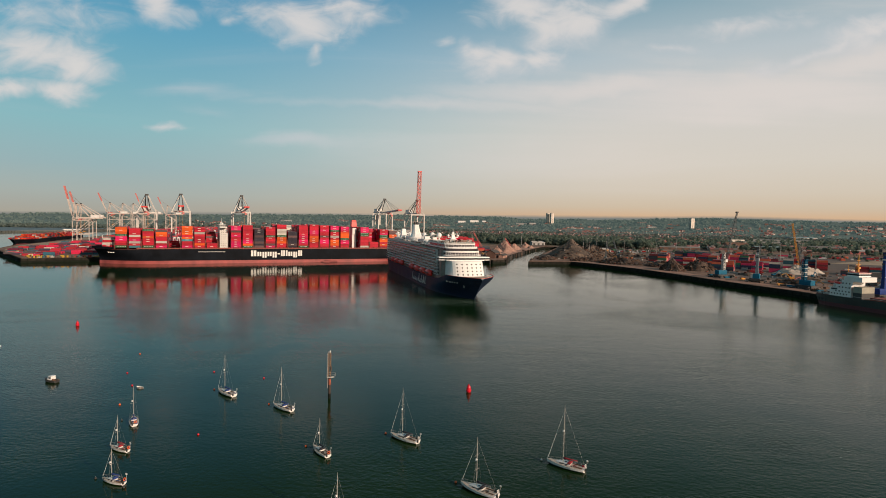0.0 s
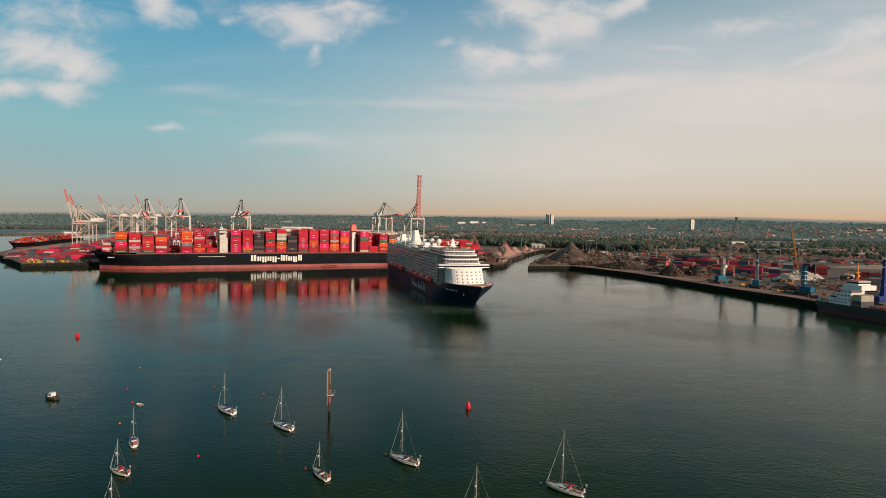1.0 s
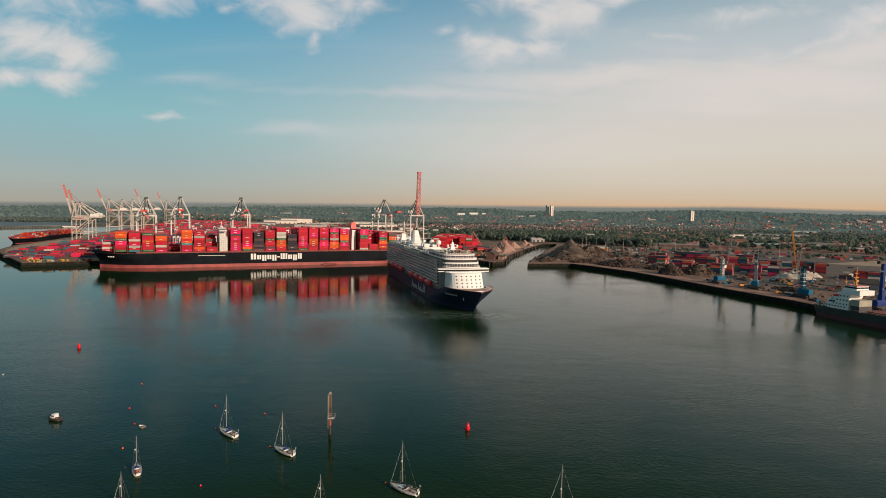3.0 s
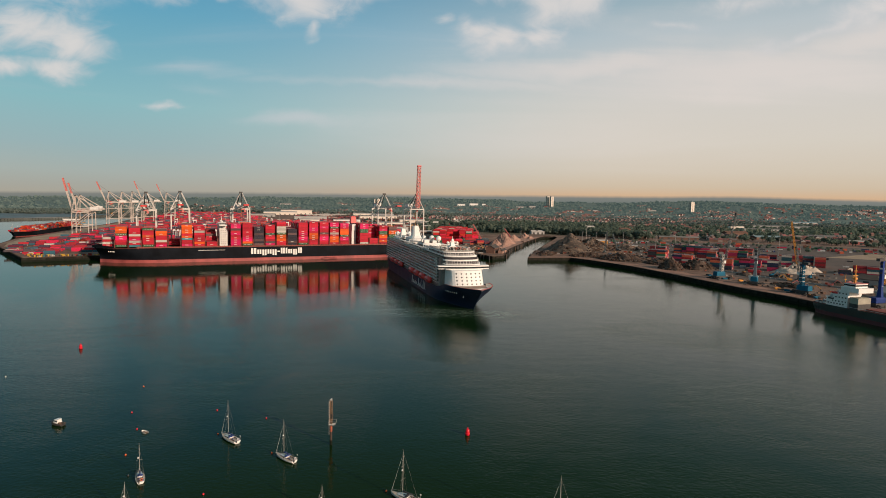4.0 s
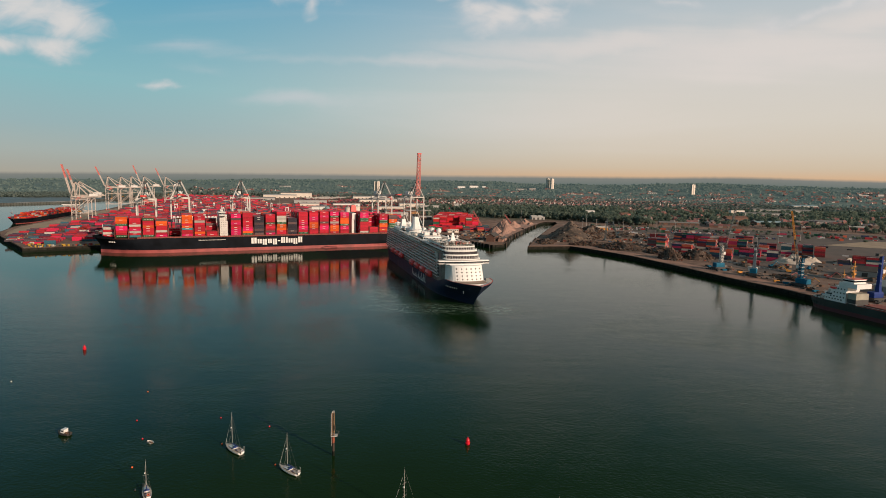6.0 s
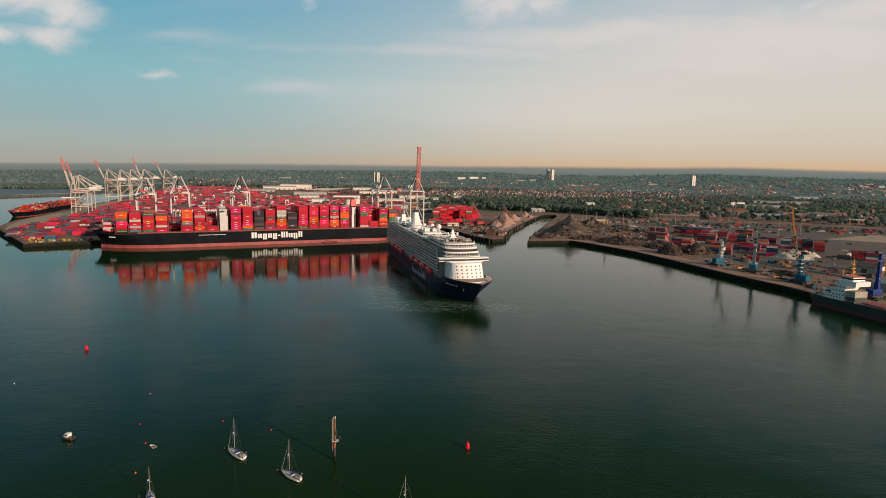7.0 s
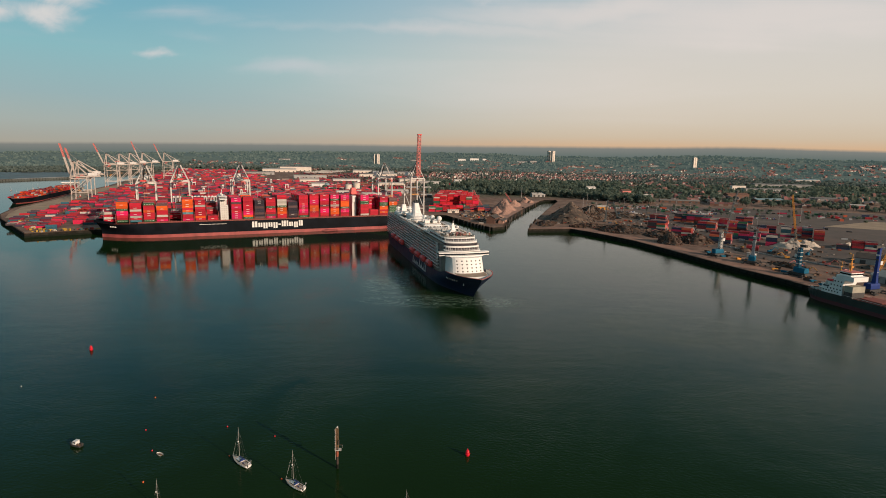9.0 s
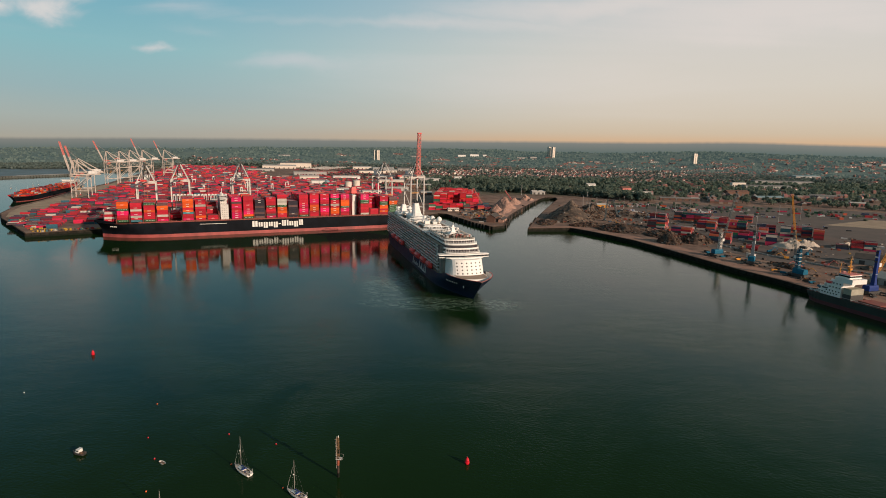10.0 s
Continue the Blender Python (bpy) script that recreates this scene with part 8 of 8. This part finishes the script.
# rows of terraces beyond the tree belt, gables to the street
for y0 in (2090, 2126, 2230, 2262, 2400, 2436, 2590, 2626, 2810):
    x = -0.05 * y0 + rnd.uniform(-30, 10)
    while x < 0.62 * y0:
        for i in range(rnd.randint(9, 22)):
            y = y0 + x * 0.40 + 9 * math.sin(x * 0.006 + y0)
            if inland(x, y) and rnd.random() < (0.97 if x < 0.4 * y0 else 0.6):
                home(x, y, 0.38, 9.6, 10.5, 6.2, 5.2, i % 2 == 0)
            x += 10.2
        x += rnd.choice((12, 24, 46))
# two streets climbing away through the trees
for x0, y0, x1, y1, n in ((599, 1965, 1085, 2778, 46), (660, 1940, 1010, 2560, 34), (820, 2040, 1120, 2100, 20), (930, 2220, 1330, 2330, 26)):
    for i in range(n):
        if rnd.random() < 0.85:
            k = i / n
            home(x0 + (x1 - x0) * k + rnd.uniform(-3, 3), y0 + (y1 - y0) * k, math.atan2(y1 - y0, x1 - x0), 9.5, 9, 6.2, 4.0)
# scattered houses, thinner among the near trees
for i in range(2400):
    y = rnd.uniform(1350, 3500)
    x = rnd.uniform(-0.45, 0.85) * y
    if not inland(x, y) or in_rows(x, y) or (y - 0.4 * x < 2050 and x < 600 and rnd.random() < 0.6) or (950 < x < 1560 and 1830 < y < 2480) or (x < 250 and y < 2100) or (y < 2350 and rnd.random() < 0.72):
        continue
    a = rnd.uniform(-0.6, 0.6)
    for j in range(rnd.choice((1, 1, 2, 3))):
        home(x + j * 9 * math.cos(a), y + j * 9 * math.sin(a), a, 8.6, 9.5, rnd.uniform(5, 7), rnd.uniform(3.4, 5))
# closes of houses behind the east road
for i in range(46):
    x = rnd.uniform(540, 1280)
    y = 1290 - (x - 420) * 0.30 + rnd.uniform(0, 330)
    if not inland(x, y - 12):
        continue
    a = rnd.choice((-0.35, 1.2)) + rnd.uniform(-0.1, 0.1)
    for j in range(rnd.choice((3, 4, 6))):
        home(x + j * 9.4 * math.cos(a), y + j * 9.4 * math.sin(a), a, 8.8, 9.0, rnd.uniform(4.8, 6), 3.8)
# streets on the rising ground
for i in range(170):
    y = rnd.uniform(3000, 4050)
    x = rnd.uniform(-0.12 if i % 6 else -0.34, 0.82) * y
    if math.hypot(x, y) > 4250:
        continue
    a = rnd.uniform(-0.25, 0.35)
    for j in range(rnd.choice((2, 3, 4, 7, 11))):
        home(x + j * 10.5 * math.cos(a), y + j * 10.5 * math.sin(a), a, 9, 9, rnd.uniform(4.5, 6.5), 3.6)
pile_of_boxes("house_walls", walls, M_HOUSEI, "brick and rendered walls of suburban houses", "houses")
rf = np.array(roofs)
cs8 = np.array([(-1, -1, 0), (1, -1, 0), (1, 1, 0), (-1, 1, 0), (-1, 0, 2), (1, 0, 2)], float) / 2
v = cs8[None] * rf[:, None, 3:6]
c, s = np.cos(rf[:, 6])[:, None], np.sin(rf[:, 6])[:, None]
v = np.stack([v[..., 0] * c - v[..., 1] * s, v[..., 0] * s + v[..., 1] * c, v[..., 2]], -1) + rf[:, None, 0:3]
fa = []
for i in range(len(rf)):
    b = i * 6
    fa += [(b, b + 1, b + 5, b + 4), (b + 2, b + 3, b + 4, b + 5), (b + 1, b + 2, b + 5), (b + 3, b, b + 4)]
raw("house_roofs", v.reshape(-1, 3), fa, (M_ROOFI, M_PALEH), "red clay tile roofs and pale gables of suburban streets", "roofs", "stuff", index=[0, 0, 1, 1] * len(rf))

# large sheds and blocks that stand out
BIG = [("distribution_shed", 1080, 1885, 150, 40, 8, -4, M_SHED, M_GREYR, "long low grey warehouse among trees", 2, 8), ("distribution_shed", 1330, 2215, 215, 50, 9, -8, M_SHED, M_GREYR, "long low grey warehouse among trees", 2, 8), ("distribution_shed", 1715, 2690, 160, 50, 13, 20, M_SHED, M_CYAN, "warehouse with a pale blue-grey roof", 3, 6),
       ("office_block", 1020, 1950, 50, 16, 13, 6, M_TOWER, M_SHEDR, "white office block among dark trees", 0, 6), ("terminal_shed", -775, 2680, 150, 90, 13, 14, M_TOWER, M_SHEDR, "large cream warehouse behind the container yard", 3, 7), ("terminal_shed", -742, 2850, 150, 100, 21, 14, M_TOWER, M_GREYR, "large cream warehouse behind the container yard", 3, 7), ("terminal_shed", -400, 2780, 90, 70, 11, 12, M_TOWER, M_SHEDR, "pale warehouse with a light roof", 3, 5), ("terminal_shed", -290, 2720, 100, 80, 10, 10, M_SHED, M_SHEDR, "pale warehouse with a light roof", 3, 5), ("terminal_shed", -180, 2700, 80, 70, 11, 8, M_SHED, M_GREYR, "pale warehouse with a grey roof", 3, 5), ("terminal_shed", -250, 2480, 90, 50, 9, 10, M_TOWER, M_SHEDR, "cream terminal shed with a light roof", 3, 5),
       ("terminal_shed", -352, 1603, 44, 22, 12, 14, M_WHITE, M_SHEDR, "white terminal shed with a light roof", 2, 3), ("terminal_shed", -439, 1850, 62, 26, 10, 16, M_TOWER, M_SHEDR, "cream terminal shed with a light roof", 3, 4), ("terminal_shed", -300, 2380, 110, 34, 10, 16, M_TOWER, M_GREYR, "cream terminal shed with a grey roof", 3, 4), ("terminal_shed", -760, 2350, 110, 34, 10, 18, M_SHED, M_GREYR, "grey terminal shed behind the yard", 3, 4),
       ("row_of_garages", 560, 1330, 90, 12, 5, -8, M_BRICK, M_GREYR, "low brick garages with grey roofs", 2, 6), ("vaulted_depot", 508, 1440, 50, 18, 6, 12, M_SHED, M_SHEDR, "white vaulted depot beside the railway land", 5, 4), ("brick_hall", 795, 1525, 66, 20, 10, 12, M_BRICK, M_BRICK, "brick hall with a brown tiled roof", 4, 5), ("depot_shed", 812, 1405, 76, 24, 6, 12, M_BRICK, M_CYAN, "depot shed with a pale green-grey roof", 3, 4), ("depot_shed", 1000, 1480, 60, 22, 7, -22, M_SHED, M_GREYR, "grey depot shed beside the trees", 3, 4),
       ("brick_hall", 506, 1567, 34, 16, 11, 30, M_CRED, M_BRICK, "orange brick hall with a brown roof", 4, 3), ("depot_shed", 940, 1270, 30, 14, 7, -25, M_CRED, M_SHEDR, "red-walled depot shed with a pale roof", 2, 2), ("white_block", -22, 1811, 26, 14, 11, 8, M_WHITE, M_SHEDR, "white apartment block among trees", 3, 3), ("white_block", 50, 1940, 24, 14, 13, 8, M_WHITE, M_SHEDR, "white apartment block among trees", 3, 3), ("white_block", 456, 1742, 28, 12, 9, 10, M_WHITE, M_SHEDR, "white apartment block among trees", 3, 4)]
# pale halls and blocks on the rising ground, by bearing and depth
for u, d, sx, h in ((0.032, 3990, 54, 15), (0.054, 3990, 62, 15), (0.072, 4010, 26, 14), (0.14, 4050, 90, 10), (0.158, 4040, 50, 12), (0.27, 3760, 40, 8), (0.37, 3650, 60, 7), (0.745, 3330, 60, 9), (0.775, 3250, 36, 14), (-0.05, 3900, 60, 9), (-0.28, 3700, 70, 10)):
    BIG.append(("factory_hall", u * d, d, sx, 22, h, rnd.uniform(2, 14), M_WHITE if u < 0.08 and u > 0 else M_SHED, M_GREYR, "distant pale hall on the rising ground", 2, 4))
for nm, x, y, sx, sy, h, rz, wl, rf_, lb, rg, nd in BIG:
    house_block(nm, x, y, sx, sy, h, rz, wl, rf_, lb, "building", ridge=rg, doors=nd, z=land_z(x, y) - (0 if y < 3100 else 2))
    taken.append((x, y, sx * 0.55 + 25, sy * 0.6 + 60, rz))


def tower_block(x, y, w, d, storeys, rz, label):
    c = thing("tower_block", pose(x, y, land_z(x, y) - 2, 0, 0, rz), label, "tower block", "residential towers")
    bm = bmesh.new()
    box(bm, 0, 0, 0, w, d, storeys * 3.0)
    part("wall", bm, M_TOWER, c)
    bm = bmesh.new()
    box(bm, 0, 0, storeys * 3.0, w + 0.6, d + 0.6, 1.2), box(bm, 0, 0, storeys * 3.0 + 1.2, w * 0.4, d * 0.4, 3)
    part("roof", bm, M_SHED, c)
    for k in range(storeys):
        bm = bmesh.new()
        box(bm, 0, 0, k * 3.0 + 1.1, w + 0.1, d * 0.8, 1.2), box(bm, 0, 0, k * 3.0 + 1.1, w * 0.25, d + 0.1, 1.2)
        part("window_band", bm, M_GLASS, c)


for u, d, w, top in ((0.1855, 4030, 22, 137), (0.1925, 4000, 24, 137), (0.4420, 3475, 30, 113), (-0.1215, 3600, 15, 92), (-0.1155, 3590, 17, 92)):
    tower_block(u * d, d, w, 16, max(8, round((top - land_z(u * d, d)) / 3)), rnd.uniform(28, 36), "pale high-rise residential tower far off")
for x, y, r, h in ((-252, 1494, 9, 17), (-236, 1530, 9.5, 19)):
    c = thing("storage_silo", pose(x, y, QUAY), "tan cylindrical storage silo with a flat top", "silo", "silos")
    bm = bmesh.new()
    rod(bm, (0, 0, 0), (0, 0, h), r, r, 28)
    part("shell", bm, M_TOWER, c)
    bm = bmesh.new()
    rod(bm, (0, 0, h), (0, 0, h + 2.5), r + 0.3, 1, 28)
    part("cap", bm, M_SHEDR, c)
bm = bmesh.new()
ball(bm, 0, 0, 7, 8, u=20, v=14)
o = finish("gas_sphere", bm, M_CYAN, smooth=True)
o.matrix_world = pose(-330, 1600, QUAY)
tagged(o, "round blue-green storage sphere on the terminal", "tank")


def free(x, y):
    for tx, ty, a, b, rz in taken:
        if abs(x - tx) < a and -b < y - ty < b * 0.55:
            return False
    return True


# belt of trees nearest the port, with trunks
near, mid, back, far_, slope = [], [], [], [], []
for i in range(1500):
    x = rnd.uniform(-80, 1300)
    e = next((y1 + (y2 - y1) * (x - x1) / (x2 - x1) for (x1, y1), (x2, y2) in zip(PORT_EDGE, PORT_EDGE[1:]) if x1 <= x < x2), 1420)
    y = e + 20 + abs(rnd.gauss(0, 1)) * 120
    if free(x, y) and (x > 120 or y > 1600) and (x < 520 or rnd.random() < 0.5):
        near.append((x, y, QUAY, rnd.uniform(9, 21), rnd.uniform(4, 8)) if x < 520 else (x, y, QUAY, rnd.uniform(5, 16), rnd.uniform(3, 7)))
for i in range(70):
    near.append((30 + i * 5.2 + rnd.uniform(-2, 2), 1640 + rnd.uniform(-14, 14), QUAY, rnd.uniform(20, 28), rnd.uniform(2.6, 3.6)))
for i in range(12500):
    y = 1450 + 2050 * rnd.random() ** 0.8
    x = rnd.uniform(-0.5, 0.9) * y
    if inland(x, y) and free(x, y) and math.hypot(x, y) < 3300 and (not in_rows(x, y) or rnd.random() < 0.30):
        if x > 560 and y < 2300 and rnd.random() < 0.45:
            continue
        (mid if y < 2150 else back).append((x, y, QUAY, rnd.uniform(7, 15), rnd.uniform(4.5, 8.5)))
for i in range(15000):
    y = rnd.uniform(1720, 3150)
    x = rnd.uniform(-1.0, -0.36) * y
    if x < -1290 and math.hypot(x, y) < 3180 and (y > 2170 + 0.4 * (x + 1540) if x > -1540 else y > 2120 or x < -1850) and noise.fractal(Vector((x * 0.004, y * 0.005, 7.0)), 1.0, 2.0, 3) > -0.28:
        far_.append((x, y, QUAY, rnd.uniform(6, 11), rnd.uniform(3.2, 6)))
for i in range(380):
    y = rnd.uniform(2900, 3300)
    x = rnd.uniform(-0.5, -0.02) * y
    if free(x, y):
        far_.append((x, y, land_z(x, y), rnd.uniform(9, 15), rnd.uniform(6, 10)))
# trees over the rising ground and the crest
for i in range(17000):
    d, a = 3150 + 1600 * rnd.random() ** 1.2, radians(rnd.uniform(-44, 44))
    x, y = d * math.sin(a), d * math.cos(a)
    patch = noise.fractal(Vector((x * 0.004, y * 0.006, 3.0)), 1.0, 2.0, 3)
    if free(x, y) and patch > -0.25 + 0.3 * rnd.random() and (a > -0.36 or rnd.random() < 0.3):
        slope.append((x, y, land_z(x, y) - 2, rnd.uniform(7, 12), rnd.uniform(6, 11)))
leaf_mass("tree_belt", near, 120, M_LEAF, "belt of dark green broadleaf trees behind the port")
trunks("tree_belt_trunks", near, "trunks of the trees behind the port")
leaf_mass("suburb_trees", mid, 20, M_LEAF, "dark green garden and street trees between houses", lift=0.15, flat=0.85)
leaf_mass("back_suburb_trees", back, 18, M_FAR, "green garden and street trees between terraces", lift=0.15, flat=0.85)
leaf_mass("slope_trees", slope, 9, M_HILLT, "trees on the rising ground far off, haze painted as glow", lift=0.0, flat=1.0)
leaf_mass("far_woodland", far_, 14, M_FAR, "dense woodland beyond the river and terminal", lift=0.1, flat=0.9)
# road vehicles and parked cars along the port boundary
its = []
for i in range(90):
    x = rnd.uniform(330, 1100)
    y = 1190 - (x - 330) * 0.42 + rnd.choice((-6, 0, 6, 40, 46)) + rnd.uniform(-2, 2)
    its.append((x, y, QUAY + 0.05, rnd.choice((4.4, 4.5, 7.5)), 1.9, rnd.choice((1.5, 1.5, 2.6)), -0.4))
pile_of_boxes("parked_cars", its, M_CARS, "lines of parked cars and vans along the port road", "cars")
# car compounds and small stores behind the scrap quay
its, stores = [], []
for k in range(26):
    x0, y0 = rnd.uniform(250, 560), rnd.uniform(1010, 1210)
    if 0.55 * (x0 - 250) + (y0 - 1010) > 260:
        continue
    a = radians(rnd.choice((-24, 10, 66)))
    for i in range(rnd.randint(8, 22)):
        for q in range(rnd.choice((1, 2))):
            x, y = x0 + i * 2.7 * math.cos(a) - q * 6 * math.sin(a), y0 + i * 2.7 * math.sin(a) + q * 6 * math.cos(a)
            if rnd.random() < 0.8 and inside(x, y) and inside(x - 12, y):
                its.append((x, y, QUAY + 0.06, 1.8, rnd.choice((4.3, 4.4, 6.5)), rnd.choice((1.4, 1.5, 2.4)), a))
    if k % 2:
        stores.append((x0, y0 - 9, QUAY, rnd.uniform(6, 18), rnd.uniform(4, 8), rnd.uniform(2.6, 5), a))
pile_of_boxes("parked_cars", its, M_CARS, "dense rows of parked cars and vans on the compound", "cars")
pile_of_boxes("site_stores", stores, M_HOUSEI, "small site stores and cabins behind the scrap quay", "cabins")
# hedges, small stores and lorries along the road behind the east yard
hedge, its = [], []
for i in range(240):
    x = rnd.uniform(330, 1250)
    y = 1215 - (x - 330) * 0.40 + rnd.choice((-70, -20, 0, 0, 30, 60, 75)) + rnd.gauss(0, 6)
    if rnd.random() < 0.75:
        hedge.append((x, y, QUAY, rnd.uniform(2.5, 6), rnd.uniform(2, 3.6)))
    else:
        its.append((x, y, QUAY + 0.05, rnd.choice((6, 12, 12, 16)), rnd.choice((2.5, 2.5, 6)), rnd.choice((2.6, 3.8, 3.8)), -0.4 + rnd.choice((0, 0, 1.57))))
leaf_mass("hedge_trees", hedge, 40, M_LEAF, "green hedge trees and scrub along the port road", lift=0.1, flat=0.9)
pile_of_boxes("parked_lorries", its, M_EASTI, "parked lorries and small stores along the port road", "lorries")
# trailers, low sheds and pale roads between the berth and the town
its = []
for k in range(9):
    x0, y0, a = -400 + k * 42, 1330 + k * 55 + (k % 3) * 40, radians(12 + 9 * (k % 3))
    for i in range(26):
        if rnd.random() < 0.8:
            its.append((x0 + i * 4.2 * math.cos(a), y0 + i * 4.2 * math.sin(a), QUAY + 0.05, 2.6, rnd.choice((8, 13, 13)), rnd.choice((1.4, 3.6, 3.9)), a))
pile_of_boxes("parked_trailers", its, M_YARDI, "lines of parked container trailers behind the berth", "trailers")
for x, y, sx, sy, h, rz, wl in ((-170, 1330, 46, 16, 7, 22, M_TOWER), (-250, 1395, 30, 14, 6, 22, M_WHITE), (-120, 1440, 60, 18, 8, 20, M_SHED), (-70, 1560, 70, 22, 9, 12, M_BRICK), (-160, 1750, 80, 24, 9, 15, M_TOWER), (-60, 1860, 60, 26, 10, 8, M_SHED), (-330, 1920, 90, 22, 9, 18, M_WHITE), (-110, 1980, 90, 30, 11, 12, M_TOWER), (-500, 2120, 120, 26, 10, 18, M_SHED), (-40, 1330, 26, 12, 6, 10, M_BRICK)):
    house_block("yard_shed", x, y, sx, sy, h, rz, wl, M_SHEDR, "low pale-roofed shed behind the container berth", "shed", ridge=2.2, doors=4)
slab("yard_road", [(-390, 1290), (-60, 1420), (-60, 1436), (-396, 1306)], 0.1, M_SAND, "pale road behind the container berth", "road")
slab("yard_road_far", [(-560, 1640), (-60, 1800), (-60, 1816), (-566, 1656)], 0.1, M_SAND, "pale road behind the container berth", "road")
its = [(-40 + rnd.uniform(-330, 40), 1480 + rnd.uniform(0, 700), QUAY, rnd.uniform(6, 11), rnd.uniform(3.5, 6)) for i in range(70)]
leaf_mass("yard_trees", its, 26, M_LEAF, "scattered dark trees between the port sheds", lift=0.15, flat=0.85)
# long rows of trailers, cars and small stores on the land behind the container yard
its, stores = [], []
for k in range(44):
    y0 = rnd.uniform(1560, 2750)
    x0 = rnd.uniform(-0.34, -0.05) * y0
    a = radians(rnd.choice((10, 14, 18, 22)))
    for i in range(rnd.randint(14, 34)):
        x, y = x0 + i * 4.6 * math.cos(a), y0 + i * 4.6 * math.sin(a)
        if rnd.random() < 0.8 and x < -30 and free(x, y):
            its.append((x, y, QUAY + 0.05, rnd.choice((2.5, 4.2)), rnd.choice((5, 9, 12)), rnd.choice((1.6, 2.6, 3.8)), a))
    if k % 3 == 0 and free(x0, y0 + 24):
        stores.append((x0 + 30, y0 + 24, QUAY, rnd.uniform(20, 60), rnd.uniform(10, 18), rnd.uniform(4, 8), a))
pile_of_boxes("parked_trailers", its, M_YARDI, "long rows of red trailers and cars behind the container yard", "trailers")
pile_of_boxes("transit_sheds", stores, M_HOUSEI, "small pale transit sheds behind the container yard", "sheds")
# lines of wagons and trailers that run away from the berth, and pale vans by the large halls
M_WAGON = mat_random("wagon_paint", [(0.0, (0.24, 0.10, 0.075)), (0.25, (0.36, 0.10, 0.10)), (0.45, (0.12, 0.07, 0.06)), (0.62, (0.42, 0.30, 0.25)), (0.76, (0.50, 0.07, 0.08)), (0.90, (0.10, 0.12, 0.15))], 0.7, island=True)
its = []
for r in range(15):
    x0, y0 = -655 + r * 25 + rnd.uniform(-4, 4), 2600 + rnd.uniform(-60, 30)
    for i in range(54):
        x, y = x0 + i * 13.2 * 0.376, y0 - i * 13.2 * 0.927
        if rnd.random() < 0.85 and y > 1900 - r * 6 and x < -60 and free(x, y):
            its.append((x, y, QUAY + 0.05, 2.7, 12.4, rnd.choice((1.4, 2.6, 3.6, 3.9)), 0.385))
pile_of_boxes("wagon_lines", its, M_WAGON, "long lines of brown and red goods wagons and trailers", "wagons")
its = []
for r in range(11):
    for i in range(34):
        if rnd.random() < 0.8:
            its.append((-655 + i * 3.6 + r * 4, 2640 + r * 34, QUAY + 0.05, 2.5, 13.0, rnd.choice((2.6, 3.8, 4.0)), 0.25))
pile_of_boxes("parked_lorries", [q for q in its if free(q[0], q[1])], M_SHEDR, "ranks of white parked lorries beside the large halls", "lorries")
# low concrete barrier and rails along the east berth
bar = thing("yard_barrier", pose(0, 0, QUAY), "long low concrete barrier along the bulk yard", "barrier")
for (x0, y0), (x1, y1) in zip(((342, 676), (366, 610), (398, 545)), ((366, 610), (398, 545), (440, 470))):
    n = int(math.hypot(x1 - x0, y1 - y0) / 6)
    for i in range(n):
        bm = bmesh.new()
        k = (i + 0.5) / n
        box(bm, x0 + (x1 - x0) * k, y0 + (y1 - y0) * k, 0.06, 5.8, 0.6, 1.3, rz=math.atan2(y1 - y0, x1 - x0))
        part("barrier_block", bm, M_SHED, bar)
# scattered straddle carriers and light masts over the container yard
for i in range(16):
    lx, ly = rnd.uniform(-200, 220), rnd.uniform(520, 1150)
    p = BERTH @ Vector((lx, ly, 0))
    if p.x < -70 and p.y < 2050 and p.x > -560 - (p.y - 770) * 0.3 and inside(p.x, p.y):
        copy_thing(carrier, BERTH @ pose(lx, ly, QUAY, 0, 0, rnd.choice((0, 90))))
for x, y in ((-480, 1150), (-330, 1180), (-200, 1250), (-430, 1400), (-560, 1450), (-330, 1500), (-620, 1600), (-480, 1650), (-250, 1700), (-420, 1900), (-600, 1850), (-150, 1500)):
    lamp_mast(x, y, 34.0)
for x, y in ((190, 1362), (270, 1080), (249, 952), (292, 1004), (352, 1090), (455, 1030)):
    lamp_mast(x, y, 25.0)
# small craft on moorings far up the river
for i in range(12):
    sail_boat(-905 - rnd.uniform(0, 150), 1180 + i * 26 + rnd.uniform(-12, 12), rnd.uniform(100, 170), 9.0, 11.0, M_CBLUE, M_ANTI, W1)
